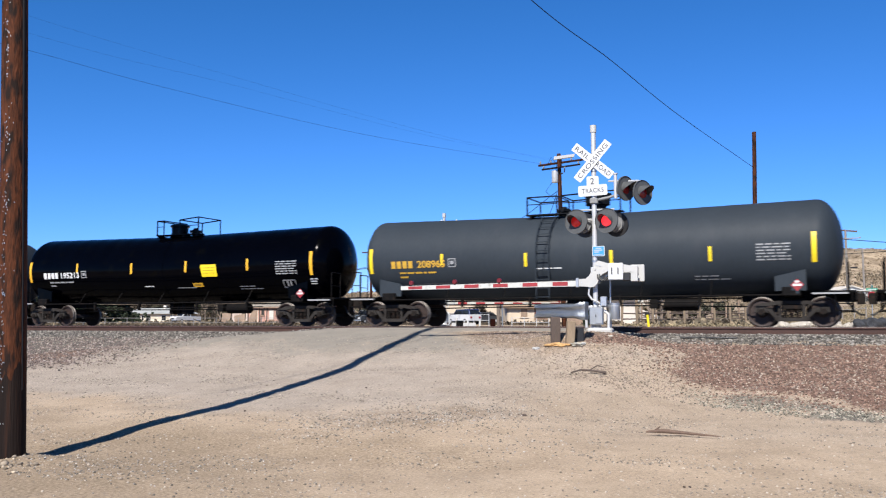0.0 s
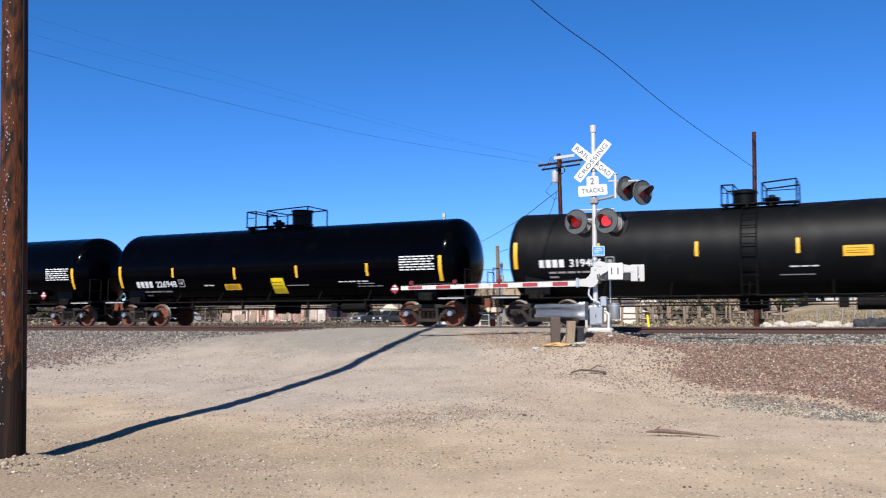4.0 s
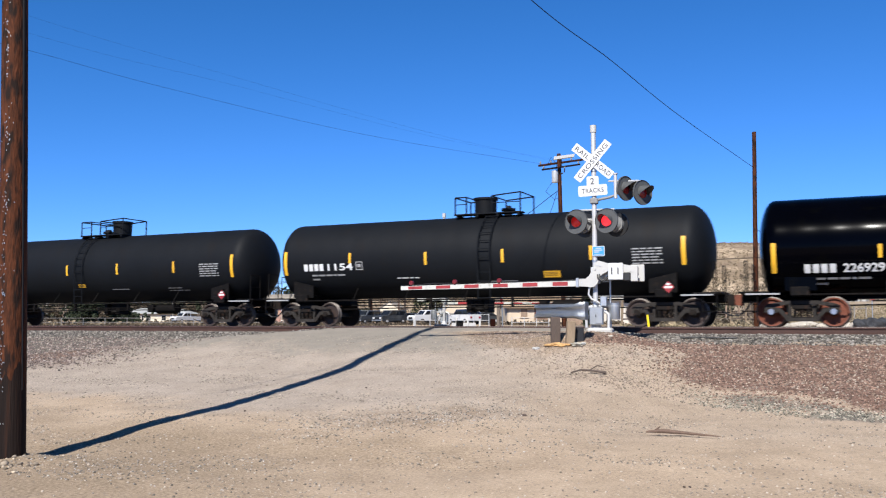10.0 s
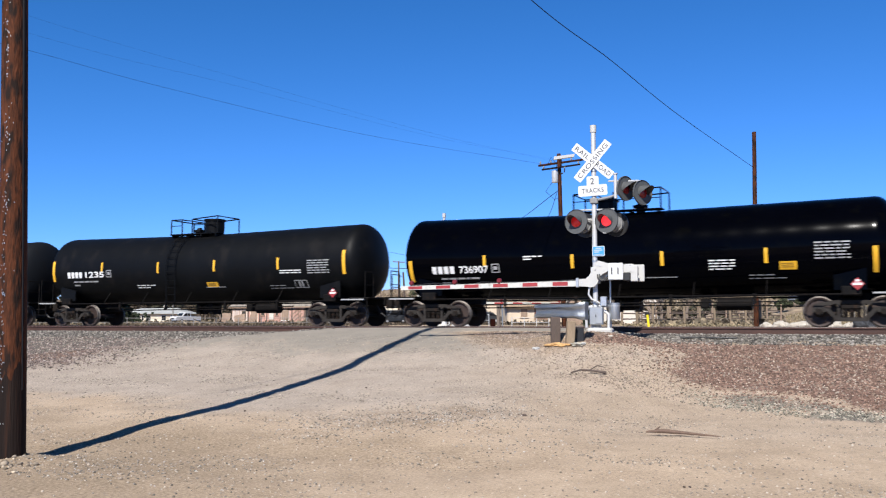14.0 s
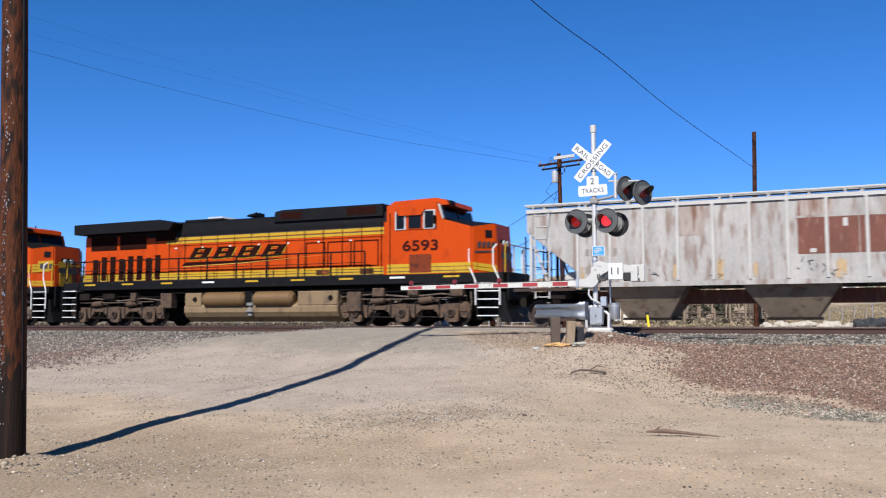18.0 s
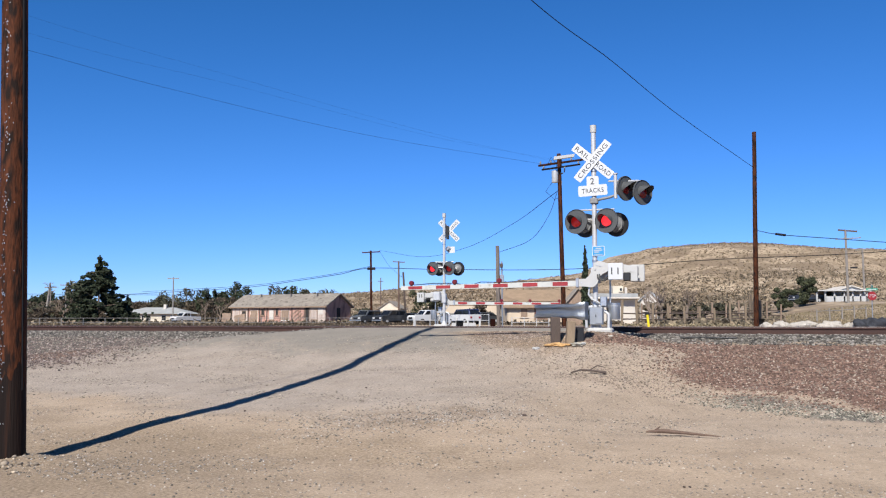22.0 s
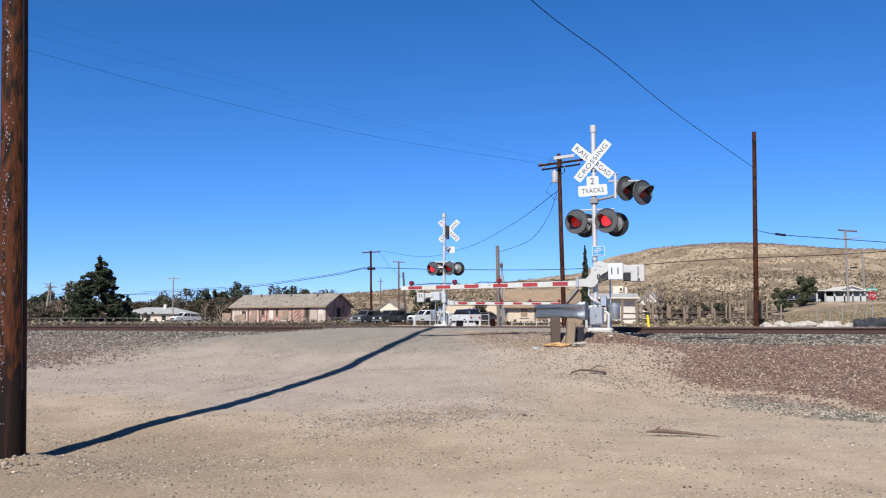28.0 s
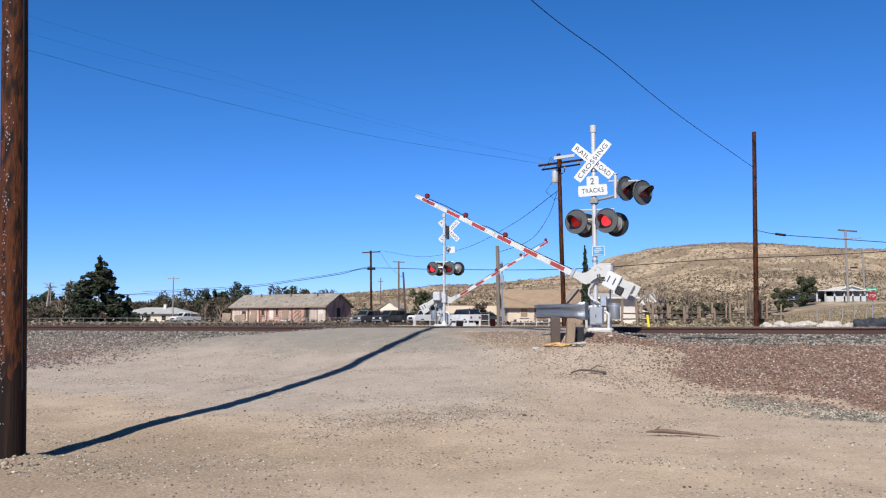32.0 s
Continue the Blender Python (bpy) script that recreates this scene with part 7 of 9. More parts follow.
    # Striped sections from the socket to the tip.
    cuts = [-0.42, -0.67] + [-0.67 - 0.381 * k for k in range(1, 12)] + [-5.07] if near else [-0.40, -0.57] + [-0.57 - 0.387 * k for k in range(1, 12)]
    for k, (x1, x0) in enumerate(zip(cuts, cuts[1:])):
        zc = lambda x: -0.352 + 0.0135 * (x + 0.42)
        th = lambda x: 0.072 + 0.0042 * x
        xa, xb = x0 * k0, x1 * k0
        red = k % 2 == 1
        part("arm_section", slab(bmesh.new(), [(xa, zc(x0) - th(x0)), (xb, zc(x1) - th(x1)), (xb, zc(x1) + th(x1)), (xa, zc(x0) + th(x0))], -0.20, -0.16), M["stripe_white"], arm)
        if red:
            for y0, y1 in ((-0.204, -0.2005), (-0.1595, -0.156)):
                part("stripe", slab(bmesh.new(), [(xa, zc(x0) - 0.72 * th(x0)), (xb, zc(x1) - 0.72 * th(x1)), (xb, zc(x1) + 0.72 * th(x1)), (xa, zc(x0) + 0.72 * th(x0))], y0, y1), M["red"], arm, "red reflective stripe")
    part("arm_cable", pipe(bmesh.new(), [(x * k0, -0.18, -0.352 + 0.0135 * x + 0.078 + dz) for x, dz in ((-0.5, 0.02), (-1.4, 0.0), (-2.4, 0.01), (-2.9, 0.03), (-3.1, -0.02), (-3.25, -0.05), (-3.4, -0.02), (-3.6, 0.02), (-4.2, 0.03), (-4.7, 0.0))], 0.011, 5), M["black"], arm)
    for x in (-2.42, -3.60, -4.78):
        bm = bmesh.new()
        lathe(bm, [(-0.045, 0.0), (-0.045, 0.045), (-0.03, 0.062), (0.035, 0.066), (0.04, 0.0)], 16, "Y")
        bmesh.ops.translate(bm, verts=bm.verts, vec=(x * k0, -0.18, -0.352 + 0.0135 * x + 0.128))
        al = part("arm_light", bm, M["arm_lens"], arm, "small dark red light on the arm", True)
        part("lamp_foot", box(bmesh.new(), x * k0 - 0.03, x * k0 + 0.03, -0.205, -0.155, -0.352 + 0.0135 * x + 0.048, -0.352 + 0.0135 * x + 0.085, 0.006), M["black"], al)
    ARMS.append((arm, pose(px, 0, pz)))
    return sg


def placed(p, rz=0.0):
    return pose(p[0], p[1], p[2], 0, 0, rz)


crossing_signal(placed((3.77, 22.02, -0.10), -17.5), ("lens_dim", "lens_on"), ("lens_off", "lens_off"), "silver railroad crossing signal with a striped gate arm and red flashers", True)
crossing_signal(placed((0.05, 39.2, -0.03), 162.5), ("lens_off", "lens_off"), ("lens_on", "lens_dim"), "silver railroad crossing signal across the tracks with a striped gate arm", False)


# ---- poles and wires ----
def pole(name, base, top, r0, r1, material, label, category="utility pole", seg=16):
    """A tapered pole that may lean, with its empty at the foot."""
    base, top = Vector(base), Vector(top)
    ob = thing(name, pose(*base), label, category, "utility poles")
    bm = bmesh.new()
    n = 14
    rows = []
    for i in range(n + 1):
        k = i / n
        c = (top - base) * k + Vector((0.006 * math.sin(k * 9), 0.006 * math.cos(k * 7), 0))
        r = r0 + (r1 - r0) * k
        rows.append([bm.verts.new(c + Vector((math.cos(a) * r, math.sin(a) * r, 0))) for a in [2 * math.pi * j / seg for j in range(seg)]])
    for p, q in zip(rows, rows[1:]):
        for j in range(seg):
            bm.faces.new((p[j], p[(j + 1) % seg], q[(j + 1) % seg], q[j]))
    bm.faces.new(rows[-1])
    part("shaft", bm, material, ob, smooth=True)
    return ob


def crossarm(ob, a, b, material, pins=4, h=0.11):
    """A timber between two points in the pole's space, with insulators on it."""
    a, b = Vector(a), Vector(b)
    way = (b - a).normalized()
    m = Matrix.Translation((a + b) / 2) @ way.to_track_quat("X", "Z").to_matrix().to_4x4()
    half = (b - a).length / 2
    part("crossarm", box(bmesh.new(), -half, half, -0.05, 0.05, -h / 2, h / 2, 0.01, m), material, ob)
    for k in range(pins):
        p = a + (b - a) * (0.04 + 0.92 * k / (pins - 1))
        bm = bmesh.new()
        lathe(bm, [(0.05, 0.02), (0.11, 0.05), (0.15, 0.03), (0.19, 0.045), (0.22, 0.0)], 8, "Z")
        part("insulator", bm, M["grey_mark"], ob, at=Matrix.Translation(p))


def wire(points, r, label="thin black overhead wire", steps=10):
    """A hanging wire through points."""
    p = [Vector(q) for q in points]
    p = [2 * p[0] - p[1]] + p + [2 * p[-1] - p[-2]]
    out = []
    for i in range(1, len(p) - 2):
        for k in range(steps):
            t = k / steps
            out.append(0.5 * ((2 * p[i]) + (p[i + 1] - p[i - 1]) * t + (2 * p[i - 1] - 5 * p[i] + 4 * p[i + 1] - p[i + 2]) * t * t + (3 * p[i] - p[i - 1] - 3 * p[i + 1] + p[i + 2]) * t ** 3))
    out.append(p[-2])
    ob = new("overhead_wire", mesh_of("overhead_wire", pipe(bmesh.new(), out, r, 5), M["wire"]))
    return tagged(ob, label, "wire", "overhead wires")


near_pole = pole("utility_pole", (-5.345, 11.18, -1.62), (-5.88, 11.18, 16.2), 0.172, 0.115, M["pole"], "thick dark brown creosoted utility pole beside the dirt road", seg=28)
bm = bmesh.new()
rows_ = []
for i, z in enumerate((-0.05, 0.3, 0.6, 0.85, 1.1)):
    rows_.append([bm.verts.new((-0.535 * z / 17.82 + math.cos(a) * (0.1745 - 0.0032 * z), math.sin(a) * (0.1745 - 0.0032 * z), z + (0.35 * noise.noise((a * 1.5, 0, 2)) + 0.2 * noise.noise((a * 7, 1, 2)) if i == 4 else 0))) for a in [2 * math.pi * j / 40 for j in range(40)]])
for p, q in zip(rows_, rows_[1:]):
    for j in range(40):
        bm.faces.new((p[j], p[(j + 1) % 40], q[(j + 1) % 40], q[j]))
part("tarred_foot", bm, M["pole_foot"], near_pole, "black tarred foot of the pole", True)
crossarm(near_pole, (-1.9, 0.2, 17.5), (0.9, -0.6, 17.5), M["pole"])
rng = random.Random(8)
for k in range(170):
    zm, am, dz = rng.choice(((6.2, 4.70, 0.3), (5.2, 4.66, 0.25), (4.1, 4.68, 0.12), (3.35, 4.66, 0.18), (2.6, 4.52, 0.32), (1.8, 4.45, 0.28), (1.05, 4.42, 0.36)))
    a, z = rng.gauss(am, 0.10), max(0.5, rng.gauss(zm, dz))
    if k % 8 == 0:
        a, z = rng.uniform(3.9, 5.4), rng.uniform(0.6, 6.6)
    r = 0.172 - 0.057 * z / 17.8 + 0.0015
    c = Vector((-0.535, 0, 17.82)) * (z / 17.82)
    bm = bmesh.new()
    box(bm, -0.0035, 0.0035, -0.002, 0.002, -0.008, 0.008)
    part("staple", bm, M["galv"], near_pole, at=Matrix.Translation(c + Vector((math.cos(a) * r, math.sin(a) * r, 0))) @ Matrix.Rotation(a + math.pi / 2, 4, "Z") @ Matrix.Rotation(rng.uniform(-1, 1), 4, "Y"))

# A black rod gives the dark strip along the pole's right edge; it widens upwards.
part("riser", rod(bmesh.new(), Vector((0.160, -0.055, 0.9)) + Vector((-0.535, 0, 0)) * 0.05, Vector((0.095, -0.045, 15.0)) + Vector((-0.535, 0, 0)) * 0.84, 0.010, 0.062, 10), M["wire"], near_pole, "black cable riser up the shaded side", True)

cross_pole = pole("utility_pole", (6.26, 46.1, -0.4), (5.99, 45.5, 8.86), 0.125, 0.10, M["pole"], "brown utility pole with a crossarm and grey transformer")
crossarm(cross_pole, (-1.36, -1.05, 8.55), (1.15, 0.45, 9.15), M["pole"], 5)
crossarm(cross_pole, (-1.15, -0.72, 8.40), (1.0, 0.60, 8.92), M["dark_wood"], 3, 0.09)
for x, z in ((-0.30, 8.05), (-0.16, 7.55), (0.02, 8.30)):
    part("cutout", rod(bmesh.new(), (x, -0.52, z), (x + 0.03, -0.55, z + 0.30), 0.035, 0.025, 8), M["dull_steel"], cross_pole, "grey fuse cutout on the pole")
part("hanger", box(bmesh.new(), -0.50, -0.05, -0.62, -0.54, 8.20, 8.27, 0.01), M["dull_steel"], cross_pole)
bm = bmesh.new()
lathe(bm, [(7.75, 0.0), (7.75, 0.15), (7.8, 0.17), (8.33, 0.17), (8.37, 0.12), (8.40, 0.0)], 16, "Z")
part("transformer", bm, M["alu"], cross_pole, "grey can transformer", True, pose(-0.48, -0.62, 0))
part("lamp_housing", slab(bmesh.new(), [(-0.62, 8.82), (0.42, 8.98), (0.45, 9.12), (-0.58, 8.99)], -1.3, -1.1), M["white"], cross_pole, "white street lamp housing")
part("drop_cable", pipe(bmesh.new(), [(-0.9, -0.9, 8.6), (-0.7, -0.8, 9.05), (-0.4, -0.7, 8.7), (-0.42, -0.66, 8.38)], 0.014, 5), M["wire"], cross_pole)
part("drop_cable", pipe(bmesh.new(), [(-0.6, -0.5, 7.8), (-0.95, -0.5, 7.3), (-0.5, -0.45, 6.9), (-0.2, -0.45, 7.0)], 0.012, 5), M["wire"], cross_pole)

tall_pole = pole("utility_pole", (19.36, 55.2, -0.6), (19.22, 54.2, 11.9), 0.16, 0.12, M["pole"], "tall bare brown utility pole behind the tracks")
far_pole = pole("utility_pole", (-9.48, 118.4, -0.4), (-9.59, 117.7, 9.75), 0.17, 0.13, M["pole"], "brown utility pole with a crossarm behind the crossing")
crossarm(far_pole, (-1.25, -0.9, 9.85), (1.15, -0.9, 9.98), M["pole"], 4, 0.14)
part("cable_box", box(bmesh.new(), -0.6, 0.5, -0.5, -0.2, 7.6, 7.95, 0.04), M["black"], far_pole)
p705 = pole("utility_pole", (-7.45, 150.5, -0.4), (-7.48, 149.8, 10.6), 0.17, 0.13, M["old_pole"], "distant brown utility pole with a crossarm")
crossarm(p705, (-1.0, -0.7, 10.9), (1.0, -0.7, 10.8), M["old_pole"], 4, 0.14)
p674 = pole("utility_pole", (-18.2, 260, 0), (-18.16, 259.5, 13.4), 0.17, 0.13, M["old_pole"], "far-off utility pole on the plain")
crossarm(p674, (-0.8, 0, 12.4), (0.8, 0, 12.4), M["old_pole"], 3, 0.14)
pole("leaning_post", (-4.87, 118.4, -0.4), (-5.28, 117.8, 6.9), 0.14, 0.12, M["dark_wood"], "short leaning dark timber post", "post")
stub = pole("utility_stub", (2.70, 43.2, -0.3), (2.63, 42.9, 3.85), 0.10, 0.088, M["stub_wood"], "short grey weathered pole with meter boxes", "pole")
part("conduit", rod(bmesh.new(), (0.17, -0.1, 0.2), (0.15, -0.12, 3.4), 0.035, seg=8), M["galv"], stub, smooth=True)
part("meter_box", box(bmesh.new(), 0.05, 0.25, -0.28, -0.08, 2.35, 2.75, 0.02), M["galv"], stub)
part("meter_box", box(bmesh.new(), 0.06, 0.2, -0.26, -0.08, 3.1, 3.3, 0.02), M["dark_wood"], stub)
part("notice_plate", box(bmesh.new(), -0.42, -0.18, -0.22, -0.14, 0.2, 0.62, 0.02), M["loco_grille"], stub)
p1497 = pole("utility_pole", (52.4, 115.2, 1.2), (51.99, 114.4, 12.1), 0.17, 0.13, M["grey_pole"], "grey utility pole with two crossarms near a white house")
crossarm(p1497, (-1.35, -0.8, 10.95), (1.1, -0.8, 10.75), M["dark_wood"], 4, 0.2)
crossarm(p1497, (-1.7, -0.75, 9.75), (1.6, -0.75, 9.95), M["grey_pole"], 4, 0.12)
part("cable_box", box(bmesh.new(), 0.3, 1.2, -0.4, -0.2, 6.0, 6.2, 0.03), M["black"], p1497)
p1527 = pole("utility_pole", (66.4, 140.2, 2.0), (65.96, 139.5, 11.9), 0.17, 0.13, M["grey_pole"], "grey utility pole with a crossarm up the slope")
crossarm(p1527, (-1.5, -0.6, 9.6), (1.2, -0.6, 9.85), M["grey_pole"], 4, 0.14)
pole("utility_pole", (85.0, 155.0, 3.5), (85.0, 154.6, 11.5), 0.14, 0.12, M["old_pole"], "thin utility pole on the far slope")
for x, y, h in ((-66.0, 150.0, 6.4), (-63.4, 150.0, 6.8), (-62.2, 150.0, 6.8), (-46.0, 152.0, 8.0)):
    q = pole("utility_pole", (x, y, 0), (x, y - 0.3, h), 0.12, 0.1, M["grey_pole"], "distant utility pole among the trees")
    crossarm(q, (-1.0, -0.3, h - 0.25), (1.0, -0.3, h - 0.25), M["grey_pole"], 3, 0.14)
dead = pole("dead_trunk", (-60.2, 135.0, -0.1), (-59.6, 135.0, 6.3), 0.22, 0.12, M["grey_pole"], "bare pale dead tree trunk", "dead tree")
bm = bmesh.new()
rng = random.Random(5)
for k in range(26):
    z = rng.uniform(4.2, 6.2)
    a = rng.uniform(0, 6.28)
    pipe(bm, [(0.55, 0, z), (0.55 + math.cos(a) * rng.uniform(0.5, 1.3), math.sin(a), z + rng.uniform(0.1, 0.6))], 0.03, 4)
part("branches", bm, M["grey_pole"], dead)

wire([(19.22, 54.4, 9.70), (11.09, 41.32, 9.93), (6.20, 32.30, 9.85), (2.67, 26.27, 9.89), (-3.5, 15.0, 10.5), (-9.0, 5.0, 11.3)], 0.015)
wire([(4.97, 44.98, 8.25), (-3.23, 37.5, 8.13), (-9.53, 30.4, 8.25), (-12.6, 26.3, 8.35), (-16.5, 22.0, 8.5), (-24, 13.0, 9.3)], 0.005)
wire([(5.4, 45.3, 8.5), (-0.61, 39.4, 8.65), (-7.56, 30.4, 8.75), (-12.1, 25.3, 9.05), (-22, 13.0, 9.9)], 0.002)
wire([(5.8, 45.5, 8.55), (-0.4, 39.4, 8.45), (-7.4, 30.4, 8.4), (-12.3, 25.3, 8.6), (-22, 13.0, 9.4)], 0.002)
wire([(-8.35, 117.5, 9.75), (-2.15, 100.0, 7.6), (2.48, 85.0, 7.45), (5.2, 65.0, 7.45), (5.95, 45.6, 6.95)], 0.018)
wire([(-8.4, 117.5, 9.7), (-6.9, 112, 7.5), (-5.2, 108, 5.9), (-4.6, 106, 5.6)], 0.018)
wire([(2.75, 43.0, 3.55), (4.4, 44.3, 4.3), (5.4, 45.2, 5.6), (5.9, 45.5, 6.9)], 0.012)
wire([(-90, 225, 7.0), (-57.5, 170, 5.8), (-33.6, 150, 6.15), (-21.7, 135, 6.65), (-14.5, 124, 6.95), (-9.6, 117.6, 7.4), (0, 112, 6.9), (14, 100, 6.2), (28, 92, 6.7), (42, 90, 7.2), (70, 110, 10.2)], 0.04, "heavy black cable between far poles")
wire([(-57.5, 170, 6.15), (-33.6, 150, 6.42), (-21.7, 135, 6.85), (-14.5, 124, 7.15), (-9.6, 117.6, 7.65)], 0.03, "second black cable between far poles")
wire([(-90, 150, 5.2), (-62, 150, 5.0), (-40, 152, 4.9)], 0.03)
wire([(19.3, 54.7, 5.85), (20.6, 54.0, 5.50), (24.0, 54.0, 5.25), (30.0, 55.0, 4.95)], 0.022)
wire([(20.3, 54.1, 5.56), (20.9, 54.0, 5.47)], 0.075, "black splice sleeve on an overhead wire", 3)


# ---- beside the near signal ----
def guardrail():
    g = thing("guardrail", pose(2.75, 20.7, -0.35), "short galvanised steel guardrail with a curled end on timber posts", "guardrail")
    path = [Vector(p) for p in ((-0.52, 0.75, 0), (-0.1, 0.25, 0), (0.28, -0.16, 0), (0.40, -0.26, 0), (0.50, -0.28, 0), (0.58, -0.22, 0), (0.60, -0.12, 0), (0.56, -0.02, 0), (0.44, 0.06, 0))]
    prof = [(0.0, -0.165), (0.045, -0.13), (0.05, -0.09), (0.0, -0.05), (-0.01, 0.0), (0.0, 0.05), (0.05, 0.09), (0.045, 0.13), (0.0, 0.165)]
    bm = bmesh.new()
    rows = []
    for i, p in enumerate(path):
        d = (path[min(i + 1, len(path) - 1)] - path[max(i - 1, 0)]).normalized()
        out = Vector((d.y, -d.x, 0))
        flat = 1.0 if i < 3 else 0.25
        tall = 1.0 if i < 3 else 1.25
        rows.append([bm.verts.new(p + out * a * flat + Vector((0, 0, 0.74 + b * tall))) for a, b in prof])
    for p, q in zip(rows, rows[1:]):
        for j in range(len(prof) - 1):
            bm.faces.new((p[j], q[j], q[j + 1], p[j + 1]))
    bmesh.ops.solidify(bm, geom=bm.faces[:], thickness=0.0035)
    part("beam", bm, M["galv"], g, smooth=True)
    part("post", box(bmesh.new(), -0.24, -0.03, -0.02, 0.18, 0.0, 0.60, 0.012), M["dark_wood"], g)
    part("post", box(bmesh.new(), 0.06, 0.25, -0.32, -0.10, -0.06, 0.52, 0.012, Matrix.Rotation(radians(4), 4, "Y")), M["wood"], g)
    # A black block added to stand for the shade under the beam.
    part("block", box(bmesh.new(), 0.32, 0.5, -0.1, 0.1, 0.0, 0.36, 0.012), M["black"], g)


guardrail()
rng = random.Random(12)
for x, y, s, mt in ((2.15, 20.5, 0.08, "white"), (2.45, 20.55, 0.09, "cardboard"), (2.62, 20.5, 0.12, "cardboard"), (2.72, 20.42, 0.09, "cardboard"), (3.02, 20.35, 0.12, "cream_board"), (3.2, 20.4, 0.07, "white"), (2.85, 20.4, 0.08, "cardboard"), (3.9, 20.9, 0.07, "cream_board")):
    bm = bmesh.new()
    bmesh.ops.create_icosphere(bm, subdivisions=3, radius=s)
    for v in bm.verts:
        v.co *= 1 + 0.75 * noise.noise(v.co * 9 + Vector((x * 7, y, 0))) + 0.45 * noise.noise(v.co * 31 + Vector((x * 7, y, 5)))
        v.co.z *= 0.34
    u_, n_ = x * 0.90405 - y * 0.42742, x * 0.42742 + y * 0.90405
    tagged(part("litter", bm, M[mt], at=pose(x, y, float(height(u_, n_)) + s * 0.15)), "crumpled rag of litter on the dirt" if mt != "cardboard" else "torn tan scrap of litter on the dirt", "litter", "litter by the guardrail")


def lying(name, points, radii, material, label, category):
    """A stick, twig or hose that lies on the ground."""
    bm = bmesh.new()
    pts = []
    for x, y, up in points:
        u_, n_ = x * 0.90405 - y * 0.42742, x * 0.42742 + y * 0.90405
        pts.append(Vector((x, y, float(height(u_, n_)) + up)))
    for (a, b), (r0, r1) in zip(zip(pts, pts[1:]), zip(radii, radii[1:])):
        rod(bm, a, b, r0, r1, 8)
    return tagged(part(name, bm, material, smooth=False), label, category)


lying("fallen_branch", [(2.87, 12.75, 0.05), (3.1, 12.72, 0.07), (3.4, 12.62, 0.055), (3.85, 12.5, 0.02)], [0.012, 0.032, 0.022, 0.006], M["old_pole"], "dry brown branch lying on the dirt", "branch")
lying("fallen_branch", [(3.0, 12.72, 0.08), (3.08, 12.8, 0.12)], [0.016, 0.006], M["old_pole"], "short dry brown twig on the dirt", "branch")
lying("fallen_twig", [(2.58, 18.1, 0.04), (2.8, 18.2, 0.07), (3.05, 18.15, 0.06), (3.28, 18.05, 0.05)], [0.012, 0.022, 0.02, 0.03], M["dark_wood"], "dark crooked twig on the gravel", "branch")
lying("fallen_twig", [(2.95, 18.2, 0.05), (3.15, 18.3, 0.14), (3.3, 18.2, 0.12)], [0.012, 0.012, 0.006], M["dark_wood"], "dark crooked twig on the gravel", "branch")
lying("old_hose", [(5.95, 22.45, 0.05), (6.4, 22.35, 0.04), (6.8, 22.1, 0.04), (7.2, 21.9, 0.04)], [0.02, 0.02, 0.02, 0.02], M["black"], "dark old hose lying on the ballast", "hose")
for x, y, s in ((1.25, 13.9, 0.032), (1.17, 13.95, 0.018), (-1.5, 17.5, 0.022), (2.42, 9.1, 0.014), (2.48, 9.1, 0.012), (-3.3, 15.0, 0.018), (-2.8, 14.2, 0.015)):
    bm = bmesh.new()
    bmesh.ops.create_icosphere(bm, subdivisions=2, radius=s)
    for v in bm.verts:
        v.co *= 1 + 0.8 * noise.noise(v.co * 26 + Vector((x, y, 3)))
        v.co.z *= 0.6
    u_, n_ = x * 0.90405 - y * 0.42742, x * 0.42742 + y * 0.90405
    tagged(part("stone", bm, M["dark_wood"], at=pose(x, y, float(height(u_, n_)) + s * 0.3)), "dark fist-sized stone on the dirt", "stone", "dark stones")
mk = thing("marker_post", pose(6.27, 27.1, -0.25, 0, -6, 0), "yellow plastic marker post by the rails", "marker post")
part("stake", box(bmesh.new(), -0.034, 0.034, -0.02, 0.02, 0, 0.62, 0.008), M["yellow"], mk)
part("cap", box(bmesh.new(), -0.055, 0.055, -0.03, 0.03, 0.62, 0.70, 0.01), M["black"], mk)


# ---- village behind the tracks ----
M["pink_wall"] = mat("faded_pink_siding", (0.39, 0.225, 0.175), 0.85, 0, 0.3, 0.5, 8, 0.15, (3, 3, 0.4), (0.19, 0.11, 0.082), 0.5)
M["cream_wall"] = mat("cream_siding", (0.50, 0.44, 0.35), 0.85, 0, 0.1, 0.8, 8, 0.1)
M["tan_wall"] = mat("tan_stucco", (0.46, 0.375, 0.28), 0.9, 0, 0.1, 0.8, 8, 0.1)
M["pale_wall"] = mat("pale_stucco", (0.46, 0.42, 0.37), 0.9, 0, 0.15, 0.8, 8, 0.1)
M["worn_siding"] = mat("worn_pale_siding", (0.38, 0.31, 0.265), 0.9, 0, 0.3, 0.6, 8, 0.15, (3, 3, 0.4), (0.24, 0.15, 0.115), 0.45)
M["shingle"] = mat("brown_shingles", (0.22, 0.19, 0.155), 0.9, 0, 0.25, 1.5, 9, 0.3)
M["shingle_old"] = mat("weathered_shingles", (0.20, 0.175, 0.145), 0.9, 0, 0.3, 0.9, 7, 0.4, (1, 1, 1), (0.10, 0.085, 0.07), 0.45)
M["grey_roof"] = mat("grey_shingles", (0.27, 0.275, 0.27), 0.9, 0, 0.2, 1.5, 9, 0.3)
